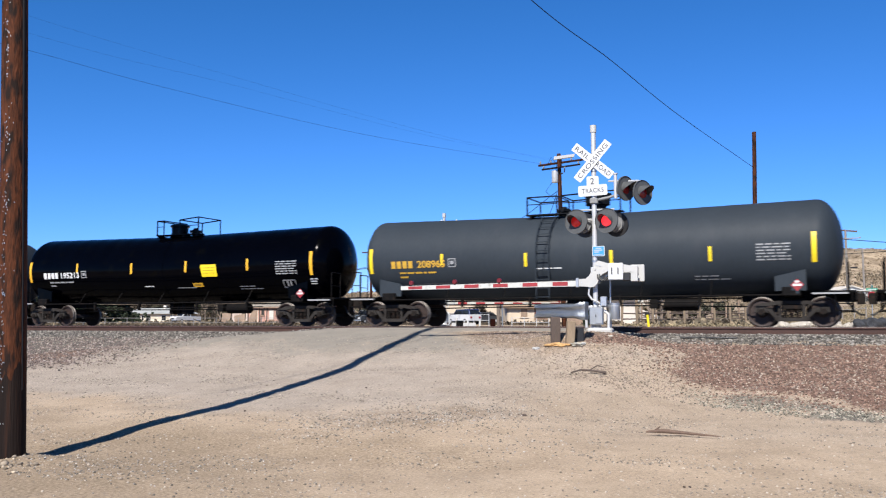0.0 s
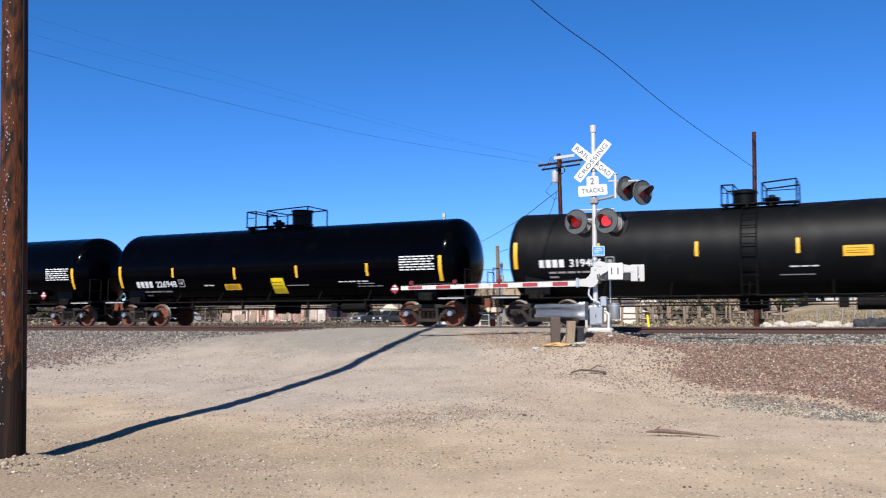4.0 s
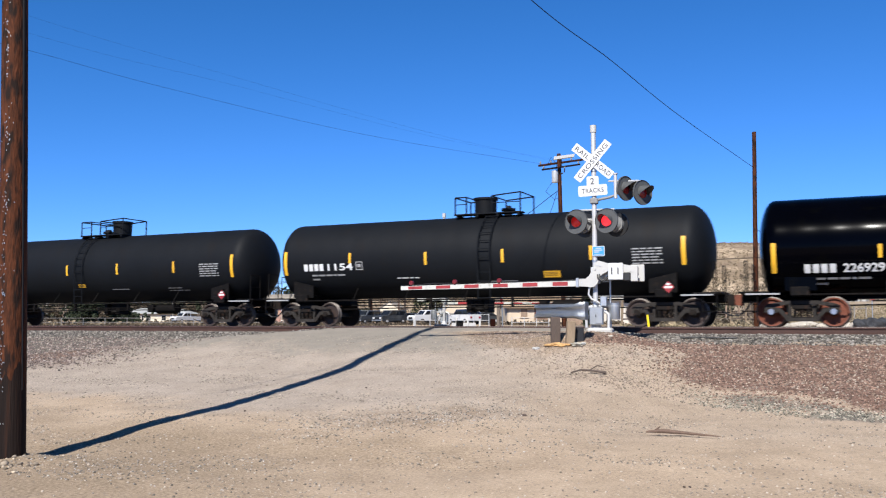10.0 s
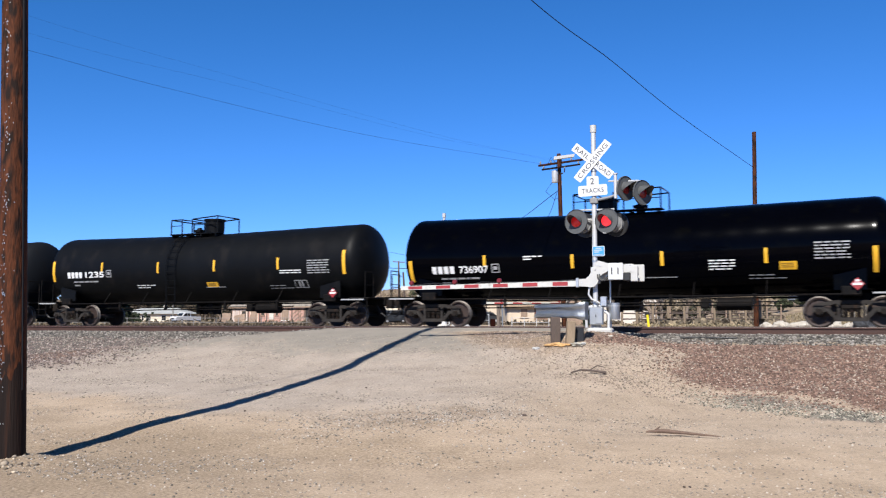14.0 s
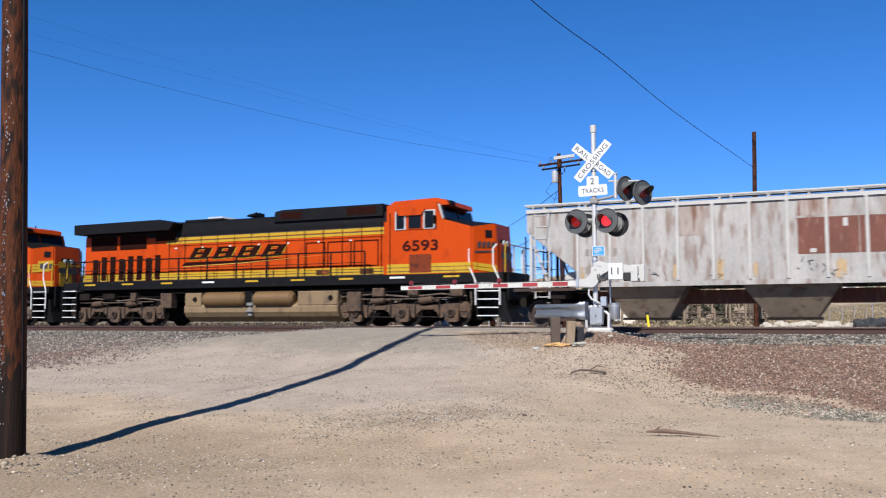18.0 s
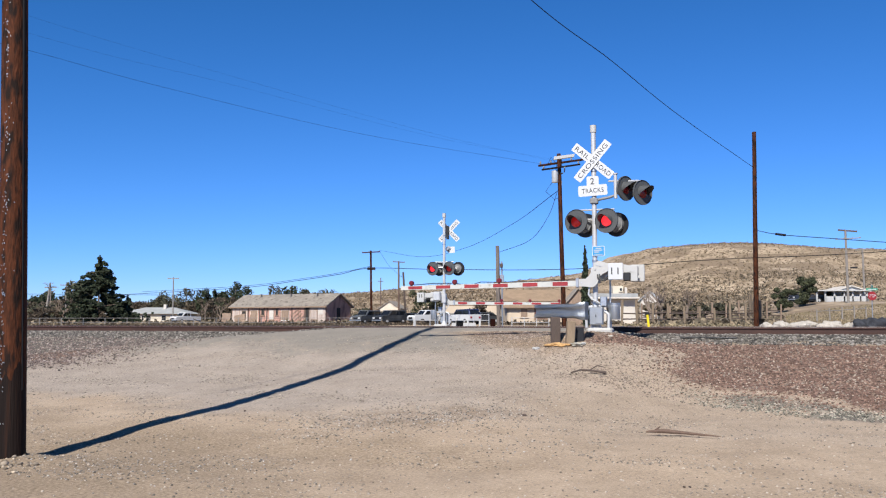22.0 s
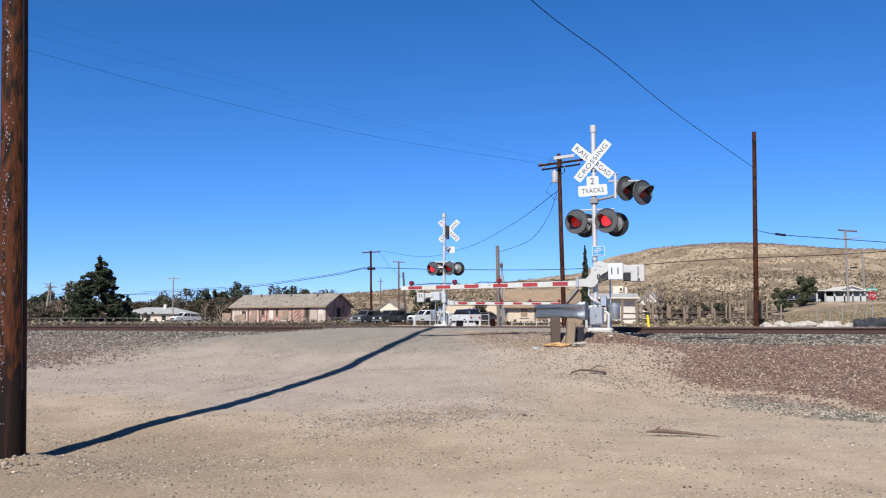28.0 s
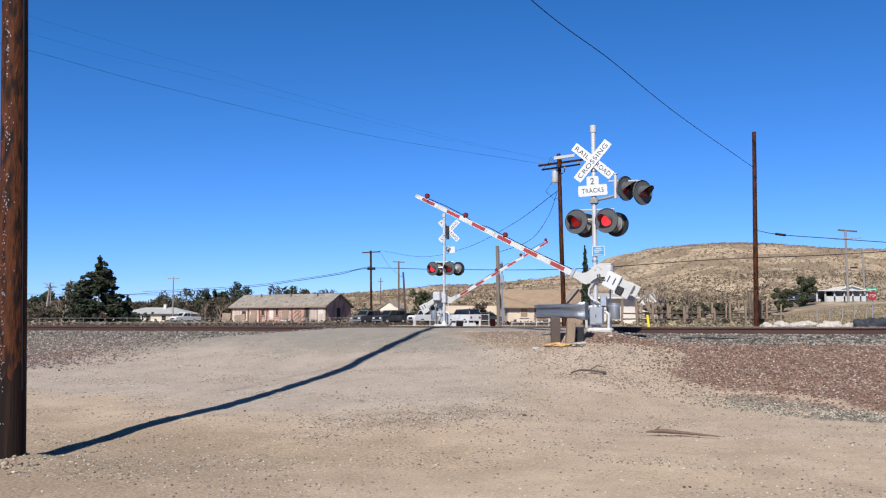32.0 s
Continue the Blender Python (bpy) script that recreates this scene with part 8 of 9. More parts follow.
M["brown_roof"] = mat("tan_brown_shingles", (0.22, 0.155, 0.10), 0.9, 0, 0.2, 1.5, 9, 0.3)
M["board"] = mat("bare_boards", (0.22, 0.155, 0.11), 0.9, 0, 0.3, 1.0, 9, 0.2, (3, 3, 0.5))
M["void"] = mat("dark_interior", (0.02, 0.018, 0.016), 0.9, 0, 0.2, 2, 20, 0)
M["pipe_fence"] = mat("grey_fence_pipe", (0.2, 0.19, 0.18), 0.6, 0.4, 0.2, 3, 30, 0.1)
M["car_dark"] = mat("dark_car_paint", (0.03, 0.035, 0.045), 0.25, 0.2, 0.1, 2, 30, 0)
M["car_grey"] = mat("grey_car_paint", (0.045, 0.048, 0.052), 0.3, 0.3, 0.08, 2, 30, 0)
M["car_silver"] = mat("silver_car_paint", (0.10, 0.105, 0.11), 0.3, 0.3, 0.08, 2, 30, 0)
M["car_navy"] = mat("navy_car_paint", (0.02, 0.03, 0.08), 0.25, 0.2, 0.1, 2, 30, 0)
M["car_white"] = mat("white_car_paint", (0.5, 0.5, 0.5), 0.3, 0, 0.04, 2, 30, 0)
M["car_tan"] = mat("tan_car_paint", (0.38, 0.34, 0.28), 0.3, 0.1, 0.05, 2, 30, 0)
M["tyre"] = mat("tyre_rubber", (0.02, 0.02, 0.02), 0.9, 0, 0.2, 4, 30, 0.1)
M["boulder"] = mat("pale_boulder", (0.33, 0.30, 0.26), 0.9, 0, 0.2, 1.2, 9, 0.6)
M["rubble"] = mat("black_rubble", (0.02, 0.022, 0.028), 0.85, 0, 0.4, 2, 12, 0.6)
M["green_sign"] = mat("green_sheeting", (0.01, 0.22, 0.14), 0.45, 0, 0.08, 5, 60, 0)
M["leaf_pine"] = island_mat("dark_pine_needles", (0.022, 0.033, 0.014), 0.6, tint=(0.029, 0.038, 0.017))
M["leaf_olive"] = island_mat("olive_leaves", (0.052, 0.052, 0.028), 0.6, tint=(0.060, 0.058, 0.036))
M["leaf_green"] = island_mat("green_leaves", (0.044, 0.050, 0.022), 0.6)
M["leaf_dry"] = island_mat("dry_brush", (0.078, 0.056, 0.036), 0.6, tint=(0.058, 0.045, 0.030))
M["leaf_sage"] = island_mat("desert_scrub", (0.15, 0.116, 0.076), 0.6, tint=(0.115, 0.092, 0.06))
M["leaf_hill"] = island_mat("hill_scrub", (0.19, 0.138, 0.088), 0.6, tint=(0.14, 0.104, 0.066))
M["leaf_straw"] = island_mat("dry_grass", (0.24, 0.185, 0.11), 0.5, tint=(0.18, 0.15, 0.09))
M["bark"] = mat("grey_bark", (0.17, 0.13, 0.10), 0.9, 0, 0.3, 2, 20, 0.3, (4, 4, 0.5))


def level(x, y):
    return float(surface(x * 0.90405 - y * 0.42742, x * 0.42742 + y * 0.90405))


def opening(parent, x0, x1, z0, z1, y, frame_mat, fill, name="window", boarded=False):
    """A window or door set in a wall at that y, facing -y."""
    w = part(name, box(bmesh.new(), x0 - 0.08, x1 + 0.08, y - 0.05, y + 0.02, z0 - 0.08, z1 + 0.08, 0.01), frame_mat, parent)
    part("pane" if fill is M["glass"] else "panel", box(bmesh.new(), x0, x1, y - 0.062, y - 0.045, z0, z1), fill, w)
    if name == "window":
        part("sill", box(bmesh.new(), x0 - 0.14, x1 + 0.14, y - 0.12, y + 0.0, z0 - 0.15, z0 - 0.08, 0.008), frame_mat, w)
    return w


def gable_house(m, L, W, H, R, wall, roof, label, over=0.35):
    """A house with its ridge along x; the long side that faces -y is at y = 0."""
    h = thing("house", m, label, "house", "houses behind the tracks")
    t = 0.18
    part("wall", box(bmesh.new(), -L / 2, L / 2, 0, t, 0, H), wall, h)
    part("wall", box(bmesh.new(), -L / 2, L / 2, W - t, W, 0, H), wall, h)
    for s in (-1, 1):
        bm = bmesh.new()
        pts = [(0.0, 0.0), (W, 0.0), (W, H), (W / 2, R), (0.0, H)]
        x0, x1 = (s * L / 2, s * (L / 2 - t))
        a, b = [bm.verts.new((x0, y, z)) for y, z in pts], [bm.verts.new((x1, y, z)) for y, z in pts]
        bm.faces.new(a), bm.faces.new(b[::-1])
        for i in range(5):
            bm.faces.new((a[i], a[(i + 1) % 5], b[(i + 1) % 5], b[i]))
        bmesh.ops.recalc_face_normals(bm, faces=bm.faces)
        part("gable_wall", bm, wall, h)
    k = (R - H) / (W / 2)
    for s, y0 in ((1, -over), (-1, W + over)):
        ye, ym = y0, W / 2
        ze = H - k * over
        bm = bmesh.new()
        sweep(bm, [(ye, ze + 0.02), (ym, R + 0.02), (ym, R + 0.16), (ye, ze + 0.16)], -L / 2 - over, L / 2 + over)
        part("roof_slope", bm, roof, h)
        part("fascia", box(bmesh.new(), -L / 2 - over, L / 2 + over, ye - 0.03 if s > 0 else ye, ye if s > 0 else ye + 0.03, ze - 0.02, ze + 0.14), M["board"], h)
    return h


# The faded pink barrack.
ph = gable_house(pose(-21.85, 117.7, -0.25, 0, 0, -27.5), 15.4, 5.8, 2.62, 4.15, M["pink_wall"], M["shingle_old"], "long faded pink wooden house with a shingle roof, partly derelict")
opening(ph, -5.9, -5.3, 1.1, 2.0, 0, M["board"], M["void"])
opening(ph, -4.4, -3.3, 0.2, 2.1, 0, M["cream_wall"], M["board"], "door")
opening(ph, -2.6, -2.2, 1.5, 2.2, 0, M["board"], M["void"])
opening(ph, -1.3, -0.6, 0.9, 2.1, 0, M["board"], M["pale_wall"])
opening(ph, -0.2, 0.1, 1.5, 2.2, 0, M["board"], M["void"])
opening(ph, 0.7, 1.9, 0.8, 2.1, 0, M["pale_wall"], M["board"])
opening(ph, 2.5, 4.4, 0.1, 2.4, 0, M["board"], M["pink_wall"], "door")
for k in range(5):
    part("brace", box(bmesh.new(), 2.6, 4.3, -0.12, -0.08, 0.3 + k * 0.42, 0.42 + k * 0.42, 0, Matrix.Translation((3.45, 0, 1.2)) @ Matrix.Rotation(radians(-38), 4, "Y") @ Matrix.Translation((-3.45, 0, -1.2))), M["board"], ph)
opening(ph, 4.6, 5.05, 0.05, 2.5, 0, M["board"], M["void"], "door")
opening(ph, 5.5, 6.4, 0.9, 2.1, -0.03, M["board"], M["worn_siding"])
part("wall_board", box(bmesh.new(), 5.1, 7.68, -0.03, -0.004, 0.05, 2.55), M["worn_siding"], ph, "pale patched siding")
part("wall_board", box(bmesh.new(), -7.68, -4.9, -0.03, -0.004, 0.05, 2.55), M["worn_siding"], ph, "pale patched siding")
# Loose clapboards, bare studs and rubbish along the derelict front.
rng = random.Random(31)
for k in range(9):
    z = 0.18 + 0.27 * k
    part("clapboard", box(bmesh.new(), -4.85 + rng.uniform(0, 0.3), 2.35 - rng.uniform(0, 0.5), -0.028, -0.004, z, z + rng.uniform(0.20, 0.25), 0.004), M["pink_wall"], ph)
for x in (-4.86, -2.9, -1.7, 2.42, 4.5, 5.15):
    part("stud", box(bmesh.new(), x - 0.06, x + 0.06, -0.10, -0.03, 0.0, 2.6), M["dark_wood"], ph)
part("torn_panel", box(bmesh.new(), 6.55, 7.3, -0.06, -0.032, 1.5, 2.3, 0.004), M["pale_wall"], ph)
for k in range(16):
    x, w, h = rng.uniform(-7.5, 7.4), rng.uniform(0.3, 1.1), rng.uniform(0.2, 0.75)
    p = ph.matrix_basis @ Vector((x, -rng.uniform(0.9, 2.6), 0))
    jb = thing("scrap_pile", pose(p.x, p.y, level(p.x, p.y), rng.uniform(-12, 12), rng.uniform(-10, 10), rng.uniform(-60, 20)), "broken boards and rubbish lying before the pink house", "scrap", "junk by the pink house")
    part("board", box(bmesh.new(), -w / 2, w / 2, -0.2, 0.2, -0.1, h * 0.6, 0.02), M[rng.choice(("board", "dark_wood", "worn_siding", "rust_patch"))], jb)
    part("plank", box(bmesh.new(), -w * 0.7, w * 0.5, -0.05, 0.05, h * 0.6, h * 0.68, 0.01, Matrix.Rotation(rng.uniform(-0.4, 0.4), 4, "Y")), M["board"], jb)
for x in (-4.5, 0.5, 4.8):
    part("roof_vent", slab(bmesh.new(), [(x - 0.26, 3.5), (x - 0.07, 4.0), (x - 0.07, 4.35), (x + 0.10, 4.35), (x + 0.10, 4.0), (x + 0.22, 3.5)], 2.0, 2.3), M["grey_pole"], ph)
bm = bmesh.new()
box(bm, 7.71, 7.75, 2.5, 3.3, 0.6, 2.4)
part("gable_window", bm, M["void"], ph)
for x, y, w, h, tilt in ((-28.0, 114.8, 1.2, 1.5, 3), (-25.9, 114.0, 1.5, 1.3, -10), (-24.6, 113.6, 0.7, 1.6, 18)):
    b = thing("scrap_wood", pose(x, y, level(x, y), -8, tilt, -15), "weathered wooden panel leaning by the fence", "panel", "junk by the pink house")
    part("board", box(bmesh.new(), -w / 2, w / 2, -0.03, 0.03, 0, h, 0.01), M["board"], b)
    part("batten", box(bmesh.new(), -w / 2, w / 2, -0.07, -0.03, h * 0.45, h * 0.53), M["board"], b)

wh = thing("house", pose(-50.9, 156.5, -0.2), "low cream house with a grey hipped roof", "house", "houses behind the tracks")
part("wall", box(bmesh.new(), -6.2, 6.2, 0, 8, 0, 2.05), M["cream_wall"], wh)
bm = bmesh.new()
lo_ = [bm.verts.new(p) for p in ((-6.8, -0.5, 2.0), (6.8, -0.5, 2.0), (6.8, 8.5, 2.0), (-6.8, 8.5, 2.0))]
hi_ = [bm.verts.new(p) for p in ((-2.6, 4, 3.2), (2.6, 4, 3.2))]
for f in ((lo_[0], lo_[1], hi_[1], hi_[0]), (lo_[2], lo_[3], hi_[0], hi_[1]), (lo_[1], lo_[2], hi_[1]), (lo_[3], lo_[0], hi_[0]), lo_[::-1]):
    bm.faces.new(f)
part("roof", bm, M["grey_roof"], wh)
for x0, x1 in ((-4.0, -3.4), (-3.2, -2.8), (-1.9, -1.6), (-1.1, -0.4), (1.6, 2.3), (3.2, 3.6)):
    opening(wh, x0, x1, 0.9, 1.7, 0, M["pale_wall"], M["glass"])
part("chimney", box(bmesh.new(), 0.9, 1.4, 3, 3.6, 2.6, 3.7, 0.02), M["pale_wall"], wh)
part("garage_roof", slab(bmesh.new(), [(-9.5, 2.0), (-6.5, 3.1), (-5.0, 2.4), (-5.0, 2.2)], 2, 8), M["grey_roof"], wh)

th = gable_house(pose(12.3, 108.0, -0.1, 0, 0, 2), 9.2, 7.0, 2.35, 4.25, M["tan_wall"], M["brown_roof"], "tan house with a low brown roof", 0.5)
opening(th, -2.9, -2.1, 1.0, 2.0, 0, M["tan_wall"], M["board"])
opening(th, -1.2, 0.3, 0.8, 2.1, 0, M["board"], M["rust_patch"])
opening(th, 2.6, 3.5, 0.1, 2.1, 0, M["board"], M["glass"], "door")
pr = gable_house(pose(16.4, 100.0, -0.1, 0, 0, 90), 3.0, 2.9, 2.3, 4.0, M["board"], M["shingle"], "small brown gabled shed in front of a pale building", 0.25)
opening(pr, -0.6, 0.6, 0.1, 2.0, 0, M["board"], M["void"], "door")
bl = thing("building", pose(22.3, 113.0, 0.0), "pale flat-roofed building with an overhanging roof", "building", "houses behind the tracks")
part("wall", box(bmesh.new(), -4.6, 2.2, 0, 7, 0, 3.2), M["pale_wall"], bl)
part("roof", box(bmesh.new(), -5.0, 2.5, -1.0, 7.5, 3.2, 3.42, 0.04), M["pale_wall"], bl)
part("parapet", box(bmesh.new(), -4.8, 2.3, -0.8, 7.3, 3.42, 3.88, 0.03), M["grey_roof"], bl)
part("upper_block", box(bmesh.new(), -0.35, 1.0, 2, 4, 3.88, 4.95, 0.03), M["cream_wall"], bl)
part("roof_unit", box(bmesh.new(), 1.2, 1.5, 2, 2.4, 3.88, 4.75, 0.03), M["pale_wall"], bl)
opening(bl, 0.55, 0.8, 4.3, 4.65, 2, M["cream_wall"], M["glass"])
opening(bl, -4.2, -3.0, 0.9, 2.3, 0, M["pale_wall"], M["rust_patch"])
opening(bl, -1.6, -1.0, 0.1, 2.3, 0, M["pale_wall"], M["void"], "door")
sh = gable_house(pose(21.5, 88.0, 0.0, 0, 0, 72), 3.0, 1.9, 2.3, 3.1, M["pale_wall"], M["grey_roof"], "small weathered pale shed beside the pens", 0.15)
opening(sh, -0.5, 0.4, 0.2, 1.9, 0, M["board"], M["void"], "door")
part("gable_window", box(bmesh.new(), -1.53, -1.50, 0.7, 1.15, 1.2, 2.2), M["void"], sh)

rz = level(61.5, 129)
rh = gable_house(pose(61.6, 131.5, rz, 0, 0, 88), 6.0, 5.0, 1.4, 2.15, M["white"], M["pale_wall"], "white ranch house with its gable to the valley", 0.3)
po = thing("porch", pose(56.9, 126.9, rz), "white flat-roofed shaded porch beside a ranch house", "porch")
part("low_wall", box(bmesh.new(), -2.4, 3.6, 0, 0.12, -0.1, 0.70, 0.01), M["white"], po)
part("flat_roof", box(bmesh.new(), -3.8, 3.8, -0.4, 3.4, 1.40, 1.58, 0.02), M["white"], po)
# The shade below the flat roof is painted as a near-black wall.
part("back_wall", box(bmesh.new(), -2.4, 3.6, 3.0, 3.15, -0.1, 1.40), M["void"], po, "porch wall coloured near black for the shade")
for x in (-3.6, -2.4, -1.1, 0.3, 1.5, 2.6, 3.5):
    part("post", box(bmesh.new(), x - 0.1, x + 0.1, 0.0, 0.2, -0.1, 1.42), M["white"], po)

ch = gable_house(pose(-8.6, 190.0, 0.0, 0, 0, 80), 7, 4.2, 3.3, 4.7, M["cream_wall"], M["shingle"], "cream gabled house beyond the parked cars", 0.3)
opening(ch, -1.0, 0.4, 1.0, 2.4, 0, M["pale_wall"], M["glass"])
cw = thing("garden_wall", pose(3.0, 165.0, 0.0), "long low tan block wall behind the cars", "wall")
part("wall", box(bmesh.new(), -7, 9, 0, 0.25, 0, 3.4, 0.02), M["tan_wall"], cw)
part("coping", box(bmesh.new(), -7.1, 9.1, -0.05, 0.3, 3.4, 3.55, 0.02), M["brown_roof"], cw)


# Fences.
def fence(points, posts, rails, hgt, material, label, r=0.045, square=False, rail_mat=None):
    f = thing("fence", pose(*points[0]), label, "fence", "fences behind the tracks")
    o = Vector(points[0])
    rng = random.Random(len(points) * 7 + posts)
    path = [Vector(p) - o for p in points]
    total = sum((b - a).length for a, b in zip(path, path[1:]))
    tops = []
    for k in range(posts + 1):
        d = total * k / posts
        for a, b in zip(path, path[1:]):
            seg = (b - a).length
            if d <= seg + 1e-6:
                p = a + (b - a) * (d / seg)
                break
            d -= seg
        h = hgt * rng.uniform(0.85, 1.15) if square else hgt
        if square:
            part("post", box(bmesh.new(), -r, r, -r, r, -0.3, h, 0.015), material, f, at=Matrix.Translation(p) @ Matrix.Rotation(rng.uniform(-0.04, 0.04), 4, "Y"))
        else:
            part("post", rod(bmesh.new(), (0, 0, -0.3), (0, 0, h), r, seg=8), material, f, at=Matrix.Translation(p))
        tops.append(p)
    for z in rails:
        for a, b in zip(tops, tops[1:]):
            up = Vector((0, 0, z))
            part("rail", rod(bmesh.new(), a + up, b + up + Vector((0, 0, rng.uniform(-0.05, 0.05) if square else 0)), r * 0.6, seg=6), rail_mat or material, f)


fence([(-54, 108, -0.2), (-10.5, 104, -0.2)], 16, (0.45, 0.95), 1.0, M["pipe_fence"], "grey pipe fence along the far side of the tracks")
fence([(12.2, 61, -0.55), (22.4, 63, -0.5)], 9, (0.5, 0.95, 1.35), 2.0, M["wood"], "weathered tan timber cattle pen", 0.075, True, M["dark_wood"])
fence([(16.0, 72, -0.3), (28.0, 74, -0.1)], 10, (0.5, 0.9, 1.3), 1.9, M["board"], "brown timber rails at the back of the cattle pen", 0.06, True, M["dark_wood"])
fence([(22.4, 63, -0.5), (27.5, 80, 0.3)], 11, (0.6, 1.2, 1.8), 2.3, M["wood"], "tall pale timber fence of the cattle pen", 0.10, True)
fence([(31.0, 74, 0.6), (37.0, 78, 0.9)], 4, (0.5,), 0.75, M["grey_pole"], "old timber fence on the slope", 0.05, True)
fence([(5.4, 70, -0.15), (8.3, 70, -0.15)], 3, (0.35, 0.7), 0.75, M["alu"], "low silver pipe rail by the road", 0.03)
fence([(-2.2, 72, -0.15), (3.6, 70, -0.15)], 5, (0.5, 0.95), 1.0, M["alu"], "silver pipe gate across the lane", 0.03)
for x, y, hh in ((0.72, 47, 1.0), (1.45, 52, 0.8), (-2.0, 62, 0.9), (2.15, 52, 0.75)):
    bo = thing("bollard", pose(x, y, level(x, y)), "white painted bollard by the crossing", "bollard", "bollards")
    part("tube", lathe(bmesh.new(), [(-0.2, 0.06), (hh, 0.06), (hh + 0.03, 0.045), (hh + 0.04, 0)], 12, "Z"), M["white"], bo, smooth=True)
bc = thing("barrier_block", pose(1.4, 60.5, level(1.4, 60.5)), "white concrete barrier block", "barrier")
part("block", slab(bmesh.new(), [(-0.9, 0), (0.9, 0), (0.8, 0.55), (-0.8, 0.55)], -0.2, 0.2), M["white"], bc)
bc2 = thing("relay_case", pose(0.75, 40.2, level(0.75, 40.2)), "dark metal relay case at the signal's foot", "cabinet")
part("case", box(bmesh.new(), -0.16, 0.16, -0.2, 0.2, 0, 0.85, 0.02), M["black"], bc2)
part("door", box(bmesh.new(), -0.14, 0.14, -0.215, -0.2, 0.1, 0.8, 0.004), M["loco_black"], bc2)


# Parked vehicles.
def vehicle(x, y, turn, kind, paint, label, upper=None):
    v = thing({"car": "parked_car", "pickup": "pickup_truck", "suv": "sport_utility"}[kind], pose(x, y, level(x, y), 0, 0, turn), label, "car" if kind != "pickup" else "pickup truck", "parked vehicles")
    if kind == "car":
        body = [(-2.2, 0.35), (2.2, 0.35), (2.25, 0.7), (1.9, 0.88), (1.0, 0.95), (-1.6, 0.98), (-2.2, 0.9)]
        top = [(-1.7, 0.95), (1.1, 0.95), (0.35, 1.42), (-1.0, 1.45)]
    elif kind == "suv":
        body = [(-2.3, 0.4), (2.3, 0.4), (2.35, 0.8), (2.1, 1.05), (1.1, 1.1), (-2.3, 1.12)]
        top = [(-2.25, 1.1), (1.1, 1.1), (0.5, 1.75), (-2.0, 1.78)]
    else:
        body = [(-2.7, 0.45), (2.6, 0.45), (2.65, 0.85), (2.4, 1.08), (1.3, 1.12), (-2.7, 1.1)]
        top = [(-0.7, 1.1), (1.3, 1.1), (0.7, 1.75), (-0.5, 1.78)]
    bm = slab(bmesh.new(), body, -0.88, 0.88)
    bmesh.ops.bevel(bm, geom=bm.edges[:], offset=0.05, segments=2, affect="EDGES")
    part("body", bm, paint, v, smooth=True)
    bm = slab(bmesh.new(), top, -0.76, 0.76)
    bmesh.ops.bevel(bm, geom=bm.edges[:], offset=0.04, segments=1, affect="EDGES")
    part("cab", bm, upper or paint, v, smooth=True)
    # Side windows, windscreen and rear window.
    (ax, az), (bx, _), (cx, cz), (dx, _) = top
    mid = (dx + cx) / 2
    for s in (-0.765, 0.765):
        for q in ([(ax + 0.28, az + 0.08), (mid - 0.05, az + 0.08), (mid - 0.05, cz - 0.12), (dx + 0.12, cz - 0.12)], [(mid + 0.05, az + 0.08), (bx - 0.3, az + 0.08), (cx - 0.06, cz - 0.12), (mid + 0.05, cz - 0.12)]):
            part("side_window", slab(bmesh.new(), q, s - 0.01, s + 0.01), M["glass"], v)
    for (p, q), sg_ in ((((bx, az), (cx, cz)), 1), (((ax, az), (dx, cz)), -1)):
        bm = bmesh.new()
        a0, a1 = Vector((p[0], 0, p[1])), Vector((q[0], 0, q[1]))
        out = Vector((sg_ * 0.012, 0, 0.006))
        bm.faces.new([bm.verts.new(a0.lerp(a1, f) + out + Vector((0, y, 0))) for f, y in ((0.12, -0.66), (0.12, 0.66), (0.86, 0.6), (0.86, -0.6))])
        part("windscreen" if sg_ > 0 else "rear_window", bm, M["glass"], v)
    part("grille", box(bmesh.new(), body[1][0] - 0.02, body[1][0] + 0.07, -0.40, 0.40, 0.62, 0.86, 0.01), M["black"], v)
    part("bumper", box(bmesh.new(), body[1][0] - 0.05, body[1][0] + 0.12, -0.86, 0.86, 0.40, 0.56, 0.02), M["galv"], v)
    part("underbody", box(bmesh.new(), body[0][0] + 0.2, body[1][0] - 0.2, -0.8, 0.8, 0.22, 0.42), M["black"], v)
    for wx in (-1.4, 1.4):
        for s in (-1, 1):
            w = part("wheel", lathe(bmesh.new(), [(s * 0.66, 0), (s * 0.66, 0.33), (s * 0.70, 0.35), (s * 0.86, 0.35), (s * 0.89, 0.31), (s * 0.89, 0.0)], 18, "Y"), M["tyre"], v, smooth=True, at=pose(wx, 0, 0.35))
            part("rim", lathe(bmesh.new(), [(s * 0.88, 0), (s * 0.88, 0.2), (s * 0.905, 0.19), (s * 0.905, 0)], 14, "Y"), M["alu"], w)
    for s in (-0.6, 0.6):
        part("headlight", box(bmesh.new(), body[1][0] - 0.06, body[1][0] + 0.06, s - 0.18, s + 0.18, 0.66, 0.84, 0.02), M["sign_white"], v)
        part("tail_light", box(bmesh.new(), body[0][0] - 0.03, body[0][0] + 0.05, s - 0.14, s + 0.14, 0.7, 0.92, 0.02), M["red"], v)


